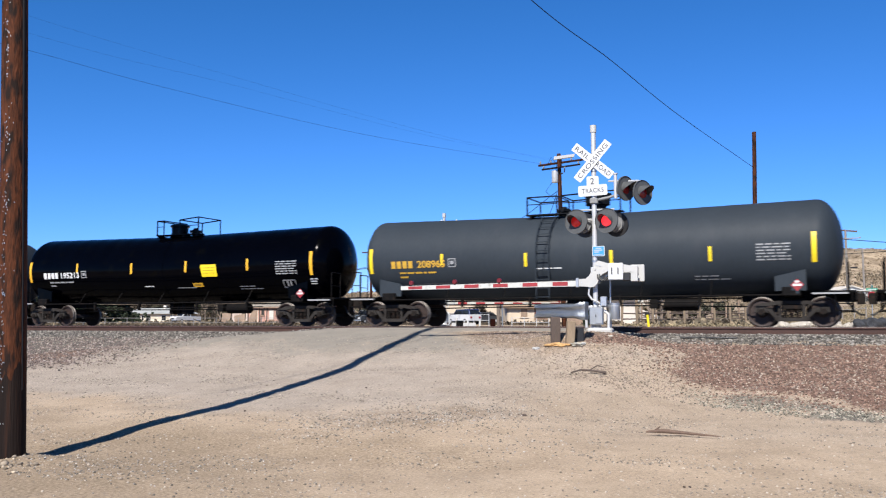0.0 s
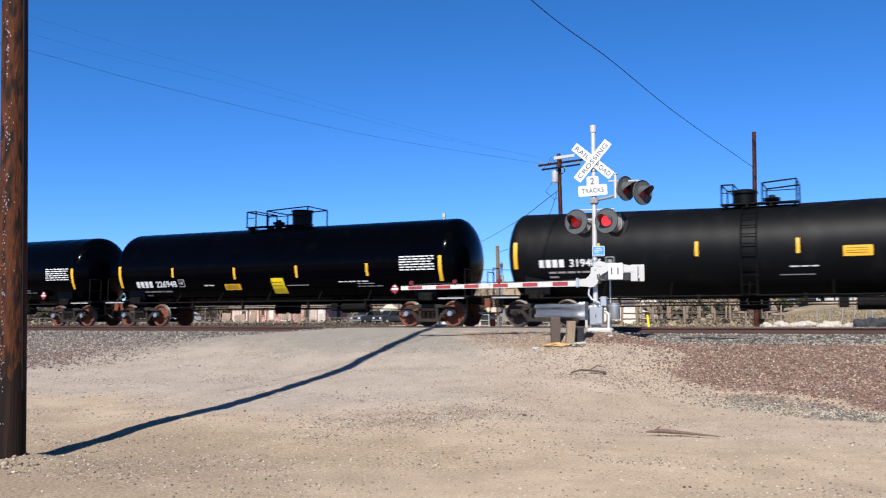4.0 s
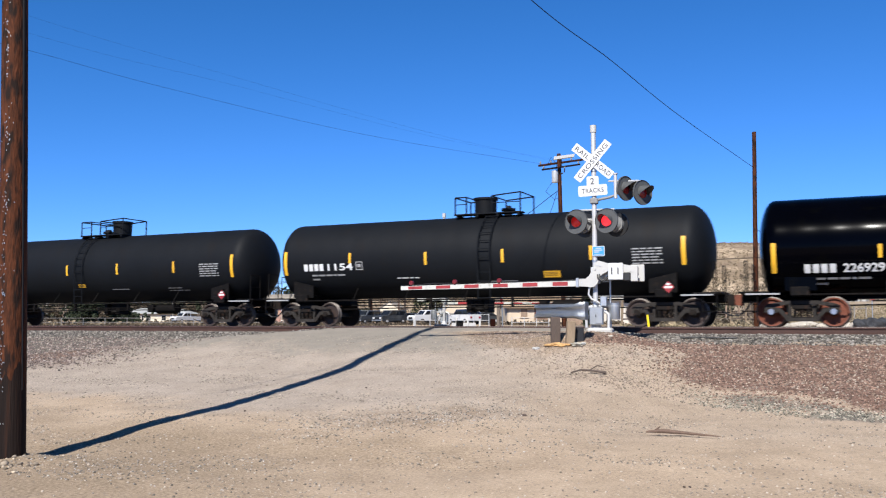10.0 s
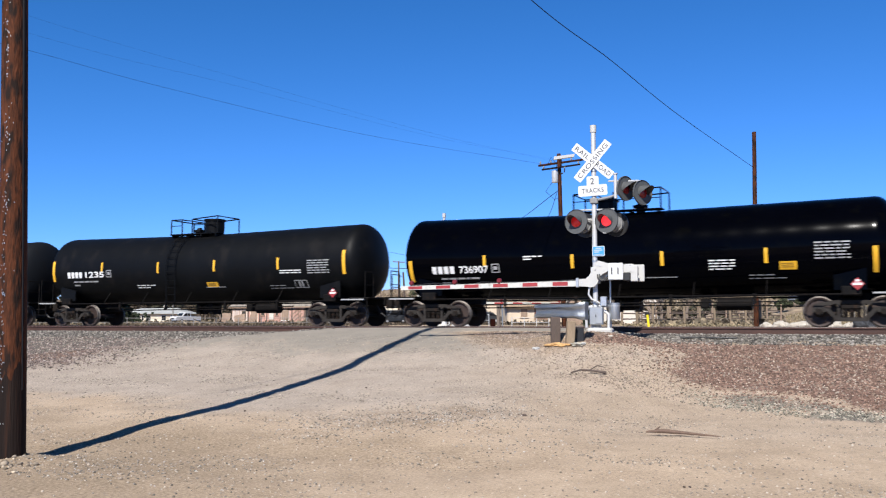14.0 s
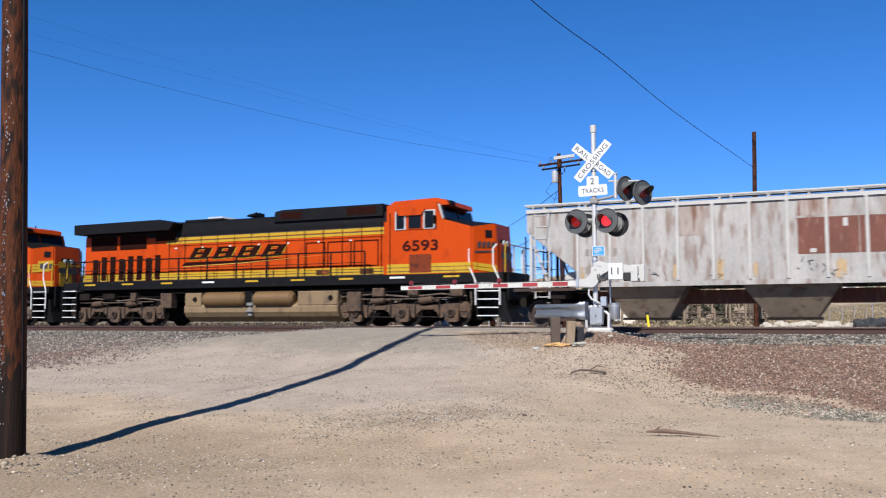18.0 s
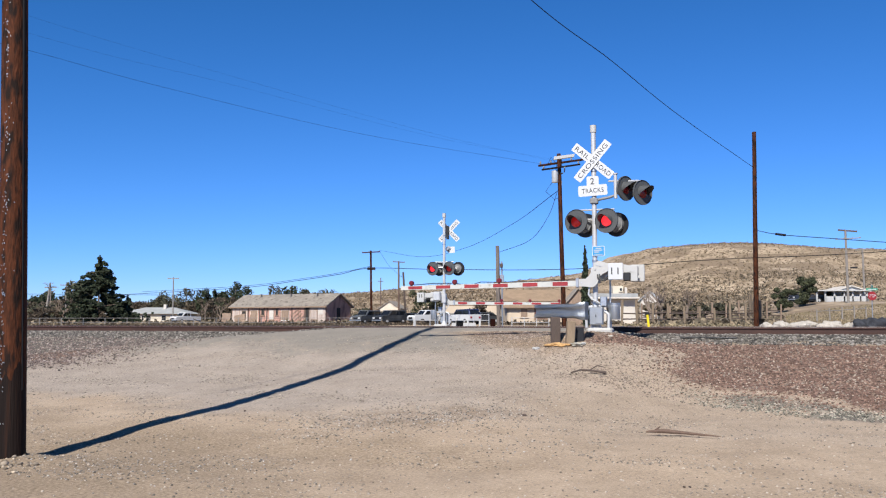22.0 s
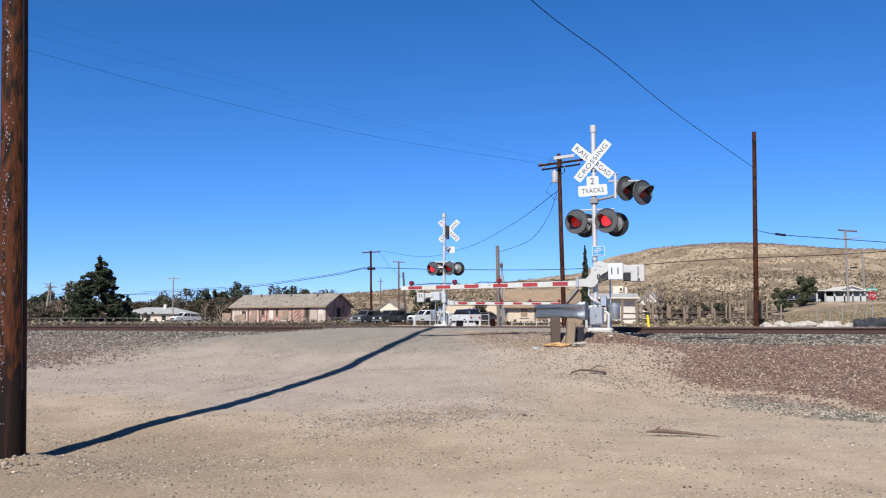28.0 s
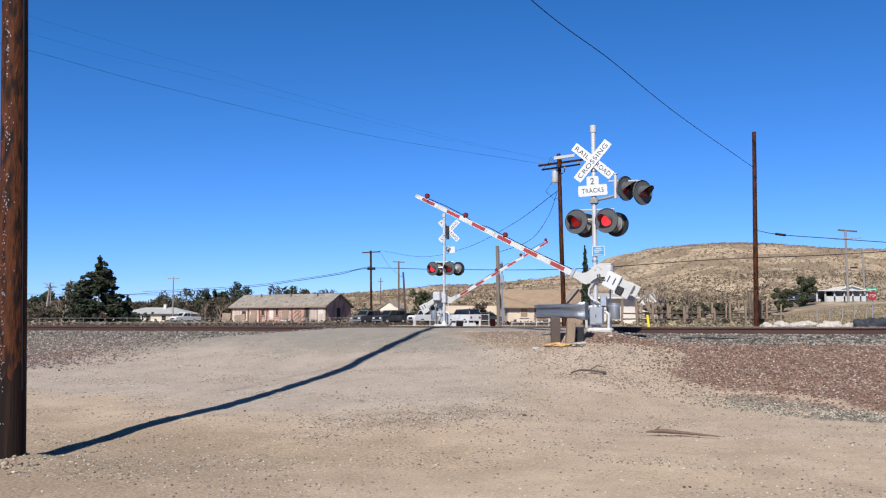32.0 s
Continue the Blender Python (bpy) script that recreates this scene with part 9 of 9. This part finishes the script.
vehicle(-9.7, 113.0, 238, "suv", M["car_silver"], "silver-grey parked off-roader behind the crossing")
vehicle(-6.6, 112.0, 228, "suv", M["car_grey"], "dark parked off-roader behind the crossing")
vehicle(-4.6, 120.0, 190, "car", M["car_dark"], "dark parked car behind a fence")
vehicle(-1.9, 113.0, 215, "pickup", M["car_white"], "pale parked pickup truck behind the crossing")
vehicle(0.6, 118.0, 190, "car", M["car_tan"], "tan parked car behind the crossing")
vehicle(2.4, 104.0, 125, "suv", M["car_white"], "navy and white parked off-roader near the lane", M["car_navy"])
vehicle(4.9, 110.0, 200, "car", M["car_grey"], "grey parked car near the tan house")
vehicle(-43.9, 152.0, 235, "pickup", M["car_white"], "white pickup truck beside the cream house")
vehicle(52.3, 128.0, 195, "pickup", M["car_dark"], "dark flatbed truck parked by the ranch house")
lumber = thing("timber_stack", pose(53.4, 128.3, level(53.4, 128.3) + 1.1, 0, 0, 195), "stack of brown timber on a flatbed truck", "timber")
for k in range(4):
    part("beam", box(bmesh.new(), -1.3, 1.2, -0.8, 0.8, 0.02 + 0.17 * k, 0.16 + 0.17 * k, 0.02), M["wood"], lumber)


# Plants.
def leaves(name, blobs, count, size, material, parent, seed, droop=0.0):
    """A crown of many small leaf cards round blobs of (centre, radii), joined to one part."""
    rng = np.random.default_rng(seed)
    vol = np.array([r[0] * r[1] * r[2] for _, r in blobs]) ** (2 / 3)
    pick = rng.choice(len(blobs), count, p=vol / vol.sum())
    c = np.array([b[0] for b in blobs])[pick]
    r = np.array([b[1] for b in blobs])[pick]
    d = rng.normal(size=(count, 3))
    d /= np.linalg.norm(d, axis=1)[:, None]
    p = c + d * r * (0.55 + 0.5 * rng.random(count))[:, None]
    a = rng.normal(size=(count, 3))
    a[:, 2] -= droop
    a /= np.linalg.norm(a, axis=1)[:, None]
    b = np.cross(a, rng.normal(size=(count, 3)))
    b /= np.linalg.norm(b, axis=1)[:, None]
    s = size * (0.6 + 0.8 * rng.random(count))[:, None]
    pts = np.stack([p - a * s, p + b * s * 0.55, p + a * s, p - b * s * 0.55], 1).reshape(-1, 3)
    me = bpy.data.meshes.new(name)
    me.from_pydata(pts.tolist(), [], np.arange(count * 4).reshape(-1, 4).tolist())
    me.materials.append(material)
    return part(name, me, material, parent)


def tree(x, y, hgt, wid, kind, label, seed, count=700):
    z = level(x, y)
    ob = thing("tree" if kind != "bush" else "bush", pose(x, y, z - 0.1), label, "tree" if kind != "bush" else "bush", "trees behind the tracks")
    rng = random.Random(seed)
    if kind != "bush":
        bm = bmesh.new()
        rod(bm, (0, 0, -0.3), (0, 0, hgt * 0.45), 0.035 * hgt * 0.6, 0.02 * hgt * 0.6, 8)
        rod(bm, (0, 0, hgt * 0.45), (0, 0, hgt * 0.92), 0.02 * hgt * 0.6, 0.02, 8)
        for k in range(9):
            a, h0 = rng.uniform(0, 6.28), hgt * rng.uniform(0.25, 0.75)
            rod(bm, (0, 0, h0), (math.cos(a) * wid * 0.42 * (1 - h0 / hgt) ** 0.8, math.sin(a) * wid * 0.42 * (1 - h0 / hgt) ** 0.8, h0 + hgt * rng.uniform(0.02, 0.10)), 0.05, 0.02, 5)
        part("trunk", bm, M["bark"], ob)
    blobs = []
    if kind == "conifer":
        # Boughs of uneven reach that sweep out and turn up at their ends, in tufts with gaps between.
        n = int(30 + hgt * 11)
        for k in range(n):
            f = 1 - math.sqrt(1 - (k + rng.random()) / n)
            a = rng.uniform(0, 6.28)
            h0 = hgt * (0.05 + 0.93 * f)
            lean = 1.0 + 0.28 * math.sin(a + 0.6) * math.sin(f * 7 + seed)
            reach = (wid / 2 * (1 - f) ** 0.9 * rng.uniform(0.66, 1.12) * lean + 0.15) * (0.85 if f < 0.06 else 1.0)
            for j in range(6):
                q = reach * (0.22 + 0.78 * (j + rng.random()) / 6)
                tuft = (0.25 - 0.09 * q / (wid / 2)) * (0.35 + 0.075 * wid) * rng.uniform(0.6, 1.2)
                blobs.append(((math.cos(a) * q, math.sin(a) * q, h0 - 0.10 * q + 0.16 * q * q / wid + rng.uniform(-0.15, 0.15)), (tuft, tuft, tuft * 0.75)))
        for k in range(16):
            f = k / 15
            w = 0.10 + wid * 0.10 * (1 - f)
            blobs.append(((rng.uniform(-0.3, 0.3) * w, rng.uniform(-0.3, 0.3) * w, hgt * (0.55 + 0.43 * f)), (w * rng.uniform(0.7, 1.1), w * rng.uniform(0.7, 1.1), hgt * 0.022)))
    elif kind == "column":
        for k in range(26):
            f = k / 25
            w = wid / 2 * (1 - 0.9 * f ** 1.6) * (0.75 + 0.5 * min(1.0, 3 * f))
            blobs.append(((rng.uniform(-0.05, 0.05), rng.uniform(-0.05, 0.05), hgt * (0.06 + 0.9 * f)), (w, w, hgt * 0.04)))
    else:
        base = 0.12 if kind in ("bush", "green") else 0.36
        for k in range(26):
            a, q = rng.uniform(0, 6.28), wid / 2 * rng.uniform(0.1, 0.75)
            h0 = hgt * rng.uniform(base, 0.88)
            blobs.append(((math.cos(a) * q, math.sin(a) * q, h0), (wid * 0.13, wid * 0.13, hgt * 0.10)))
    mt = {"conifer": "leaf_pine", "pine": "leaf_pine", "column": "leaf_pine", "olive": "leaf_olive", "green": "leaf_green", "bush": "leaf_dry"}[kind]
    leaves("crown", blobs, int(count * 1.7), (0.13 + 0.012 * hgt) * (0.62 if count > 5000 else 1.0) * (0.45 if kind == "column" else 1.0), M[mt], ob, seed)
    return ob


tree(-48.3, 125, 9.9, 12.4, "conifer", "large dark green pine tree beside the cream house", 1, 34000)
tree(-45.3, 128, 4.2, 2.8, "conifer", "dark green pine sapling beside a large pine", 2, 2500)
tree(-53.0, 130, 6.8, 5.0, "olive", "bare-branched grey-green tree beside a large pine", 3, 900)
for x, y, h, w, k, s in ((-68, 150, 4.2, 7, "bush", 11), (-62, 142, 4.6, 6, "bush", 12), (-57, 140, 4.8, 6, "bush", 13), (-72, 165, 5.0, 8, "bush", 14), (-43.5, 176, 5.4, 5, "bush", 15), (-53, 178, 7.4, 7.5, "olive", 16), (-57, 180, 6.4, 5, "olive", 17), (-50, 185, 7.8, 4.6, "pine", 18), (-47, 186, 7.2, 3.0, "pine", 19), (-44.5, 172, 5.4, 6.5, "green", 20), (-43, 190, 8.0, 6.0, "pine", 21), (-38.5, 165, 5.0, 5.0, "bush", 22), (-41, 176, 8.4, 5.2, "pine", 23), (-37, 190, 7.2, 3.0, "conifer", 24), (-35, 165, 4.6, 5.0, "bush", 25), (-34, 200, 6.8, 3.0, "conifer", 26), (-32, 140, 3.6, 4.0, "bush", 27), (-33, 180, 7.8, 5.0, "olive", 28), (-30.5, 178, 7.6, 3.2, "pine", 29), (-27.5, 180, 7.2, 4.2, "olive", 30), (-24.0, 185, 7.0, 6.0, "olive", 31), (-13, 150, 2.6, 5.0, "olive", 33), (-10.5, 170, 2.4, 5.0, "bush", 34), (-3.1, 135, 5.4, 5.0, "green", 35), (-1.2, 138, 4.9, 4.6, "olive", 36), (4.5, 170, 4.0, 4.0, "bush", 37), (7.0, 160, 4.0, 5.0, "bush", 38), (-64, 135, 3.6, 8, "bush", 61), (-58, 128, 3.4, 6, "olive", 62), (-55, 122, 2.6, 5, "bush", 63), (-41.5, 158, 4.4, 5, "bush", 64), (-38, 172, 5.2, 5, "olive", 66)):
    tree(x, y, h, w, k, {"bush": "dry brown brush behind the tracks", "olive": "dusty olive-green tree behind the houses", "green": "small green tree behind the cream house", "conifer": "distant dark conifer behind the houses", "pine": "distant round-crowned dark pine behind the houses"}[k], s)
# A closed belt of brush and small trees along the plain's edge.
belt = random.Random(77)
for k in range(34):
    y = belt.uniform(176, 215)
    x = (-0.475 + 0.245 * (k + belt.random()) / 34) * y
    kind = belt.choice(("bush", "bush", "olive", "bush", "pine"))
    h = belt.uniform(3.6, 5.2) if kind == "bush" else belt.uniform(4.8, 7.2)
    tree(x, y, h, belt.uniform(4.5, 7.5), kind, {"bush": "dry brown brush behind the tracks", "olive": "dusty olive-green tree behind the houses", "pine": "distant round-crowned dark pine behind the houses"}[kind], 100 + k, 1000)
tree(11.85, 74, 6.9, 0.72, "column", "slim dark cypress behind the tan house", 40, 4900)
tree(42.6, 112, 3.4, 3.0, "green", "dark green tree on the slope", 41, 5200)
tree(48.0, 118, 4.1, 4.2, "green", "dark green tree beside the timber truck", 42, 5600)
tree(57.0, 84, 4.0, 5.0, "green", "dark green bush behind the stop sign", 43, 900)
for x, y, h, w, s in ((19.0, 78, 2.2, 3.4, 51), (21.5, 80, 2.6, 3.6, 52), (25.5, 90, 2.4, 3.2, 54), (28.5, 92, 2.6, 3.4, 55), (23.5, 93, 3.0, 4.0, 63), (30.5, 96, 2.6, 4.0, 65), (32.5, 92, 2.2, 3.4, 67)):
    ob = tree(x, y, h, w, "bush", "grey-brown desert bush near the cattle pen", s, 600)
    ob.children[0].data.materials[0] = M["leaf_olive"] if x in (25.5, 28.5) else M["leaf_sage"]


def bare_tree(x, y, hgt, seed, label):
    ob = thing("bare_tree", pose(x, y, level(x, y) - 0.1), label, "tree", "trees behind the tracks")
    rng = random.Random(seed)
    bm = bmesh.new()

    def grow(p, way, length, r, depth):
        q = p + way * length
        rod(bm, p, q, r, r * 0.65, 5, False)
        if depth == 0:
            return
        for k in range(3 if depth > 1 else 4):
            w = (way + Vector((rng.uniform(-0.8, 0.8), rng.uniform(-0.8, 0.8), rng.uniform(-0.1, 0.6)))).normalized()
            grow(p + way * length * rng.uniform(0.5, 1.0), w, length * rng.uniform(0.55, 0.8), r * 0.55, depth - 1)
    grow(Vector((0, 0, 0)), Vector((0.05, 0, 1)), hgt * 0.3, 0.14, 4)
    part("trunk", bm, M["bark"], ob)


bare_tree(17.6, 72, 5.2, 4, "bare grey tree beside the cattle pen")
bare_tree(20.5, 84, 3.6, 9, "bare grey tree behind the cattle pen")
bare_tree(-54.5, 128, 7.0, 6, "bare grey tree beside the large pine")
bare_tree(-52.6, 126, 7.4, 16, "bare grey tree beside the large pine")
bare_tree(-37.5, 150, 5.6, 17, "bare grey tree behind the cream house")
bare_tree(15.4, 66, 4.2, 18, "bare grey tree beside the cattle pen")
bare_tree(18.8, 69, 4.6, 19, "bare grey tree beside the cattle pen")
bare_tree(-40.0, 150, 5.0, 7, "bare grey tree behind the cream house")


# Boulders and rubble beyond the far rail.
rng = random.Random(21)
for k in range(13):
    x = 13.9 + k * 0.27 + rng.uniform(-0.08, 0.08)
    y = 37.8 + rng.uniform(-0.3, 0.6) - (x - 14) * 0.2
    s = rng.uniform(0.2, 0.34)
    bm = bmesh.new()
    bmesh.ops.create_icosphere(bm, subdivisions=3, radius=s)
    for v in bm.verts:
        v.co *= 1 + 0.45 * noise.noise(v.co * 3 + Vector((k * 5, 0, 0))) + 0.15 * noise.noise(v.co * 9 + Vector((k * 5, 3, 0)))
        v.co.z *= 0.7
    tagged(part("boulder", bm, M["boulder"], at=pose(x, y, -0.12 + s * 0.3)), "pale rounded boulder beside the far rail", "boulder", "boulders beside the rails")
for k in range(8):
    x = 17.0 + k * 0.2
    bm = bmesh.new()
    bmesh.ops.create_icosphere(bm, subdivisions=3, radius=rng.uniform(0.2, 0.3))
    for v in bm.verts:
        v.co *= 1 + 0.5 * noise.noise(v.co * 4 + Vector((k * 3, 1, 0)))
    tagged(part("rubble_lump", bm, M["rubble"], at=pose(x, 36.4 + rng.uniform(-0.1, 0.1), 0.06)), "black lump of asphalt rubble beside the far rail", "rubble", "black rubble")

ss = thing("stop_sign", pose(37.6, 78.1, level(37.6, 78.1)), "red stop sign under green street-name blades", "stop sign")
part("post", box(bmesh.new(), -0.03, 0.03, -0.03, 0.03, 0, 3.2, 0.005), M["galv"], ss)
bm = bmesh.new()
slab(bm, [(0.38 * math.cos(radians(22.5 + 45 * k)) / math.cos(radians(22.5)), 2.2 + 0.38 * math.sin(radians(22.5 + 45 * k)) / math.cos(radians(22.5))) for k in range(8)], -0.06, -0.05)
plate_red = part("sign_plate", bm, M["red"], ss)
word_part("lettering", "STOP", 0.25, pose(0, -0.064, 2.2), M["sign_white"], plate_red, 0.62)
for z, a in ((2.78, 0), (3.0, 75)):
    nb = part("name_blade", box(bmesh.new(), -0.5, 0.5, -0.01, 0.01, -0.1, 0.1, 0.003), M["green_sign"], ss, "green street-name blade", at=pose(0, -0.05, z, 0, 0, a))
    part("sign_line", plate(bmesh.new(), -0.38, 0.38, -0.035, 0.035, -0.013), M["sign_white"], nb)


# Scrub on the hill and dry grass by the rails, too many to count.
def scrub(name, sample, count, size, material, label, quads=7):
    rng = np.random.default_rng(count)
    x, y = sample(rng, count)
    u, n = x * 0.90405 - y * 0.42742, x * 0.42742 + y * 0.90405
    z = surface(u, n)
    s = size[0] + (size[1] - size[0]) * rng.random(count) ** 2
    c = np.repeat(np.stack([x, y, z + s * 0.35], -1), quads, 0)
    ss_ = np.repeat(s, quads)
    m = count * quads
    p = c + rng.normal(size=(m, 3)) * ss_[:, None] * (0.45, 0.45, 0.28)
    a = rng.normal(size=(m, 3))
    a[:, 2] = np.abs(a[:, 2])
    a /= np.linalg.norm(a, axis=1)[:, None]
    b = np.cross(a, rng.normal(size=(m, 3)))
    b /= np.linalg.norm(b, axis=1)[:, None]
    k = (ss_ * 0.42)[:, None]
    pts = np.stack([p - a * k, p + b * k * 0.7, p + a * k, p - b * k * 0.7], 1).reshape(-1, 3)
    me = bpy.data.meshes.new(name)
    me.from_pydata(pts.tolist(), [], np.arange(m * 4).reshape(-1, 4).tolist())
    me.materials.append(material)
    return tagged(new(name, me), label, "scrub", kind="stuff")


def wedge(a0, a1, y0, y1):
    def sample(rng, count):
        y = y0 + (y1 - y0) * rng.random(count) ** 0.8
        return (a0 + (a1 - a0) * rng.random(count)) * y, y
    return sample


scrub("hill_scrub", wedge(-0.15, 0.56, 210, 515), 19000, (0.28, 0.85), M["leaf_hill"], "dark scrub dotted over the dry hill", 5)
scrub("slope_brush", wedge(0.0, 0.56, 205, 340), 3600, (0.5, 1.3), M["leaf_sage"], "grey-brown brush on the lower slopes of the hill", 5)
scrub("verge_weeds", wedge(-0.47, -0.06, 80, 116), 3200, (0.06, 0.30), M["leaf_dry"], "dry brown weeds along the far side of the tracks", 6)
scrub("plain_scrub", wedge(-0.5, 0.1, 200, 520), 4200, (0.4, 1.2), M["leaf_hill"], "brown scrub on the distant plain")
scrub("slope_grass", wedge(0.385, 0.56, 50, 105), 11000, (0.05, 0.17), M["leaf_straw"], "yellow dry grass on the slope beyond the tracks", 6)
scrub("verge_grass", wedge(0.2, 0.52, 42, 60), 3000, (0.07, 0.22), M["leaf_straw"], "dry grass tufts along the far verge", 6)
scrub("pen_weeds", wedge(0.22, 0.38, 58, 100), 2200, (0.2, 0.6), M["leaf_sage"], "dry weeds round the cattle pen", 6)
scrub("yard_weeds", wedge(-0.13, 0.20, 95, 122), 1500, (0.15, 0.5), M["leaf_dry"], "dry weeds between the parked cars", 6)
scrub("bank_weeds", wedge(-0.47, -0.09, 106, 116), 900, (0.2, 0.65), M["leaf_sage"], "dry weeds and brush along the pipe fence", 6)


# ---- what moves ----
def motions():
    for ob, u, n in MOVING:
        walk(ob, [(t, on_track(u + LEAD + SPEED * t, n)) for t in (0.0, 16.0, 32.0)])
    # Gate arms: down until the train has gone, then they rise.
    rise = [(0.0, 0.0), (29.6, 0.0), (29.8, 0.9), (30.0, 3.9), (30.3, 8.3), (30.6, 11.4), (31.0, 15.5), (31.3, 18.6), (31.6, 21.6), (32.0, 25.6)]
    late = [(0.0, 0.0), (29.65, 0.0), (29.8, 0.35), (30.0, 2.4), (30.3, 6.9), (30.6, 10.4), (31.0, 14.7), (31.3, 18.0), (31.6, 21.3), (32.0, 25.6)]
    for (arm, base), k, turns in zip(ARMS, (1.098, 1.19), (late, rise)):
        walk(arm, [(t, base @ pose(0, 0, 0, 0, a * k, 0)) for t, a in turns])
    # Wheels roll while their car is near.
    starts = {ob: u + LEAD for ob, u, n in MOVING}
    for w, base, r, car in WHEELS:
        u = starts[car]
        a, b = max(0.0, (-42 - u) / SPEED), min(32.0, (14 - u) / SPEED)
        if b <= a:
            continue
        ts = [0.0] + [a + k / 30 for k in range(int((b - a) * 30) + 1)] + [32.0]
        spin = lambda t: math.degrees(SPEED * (min(max(t, ts[1]), ts[-2]) - ts[1]) / r)
        walk(w, [(t, base @ pose(0, 0, 0, 0, spin(t), 0)) for t in sorted(set(round(t, 4) for t in ts))])


motions()
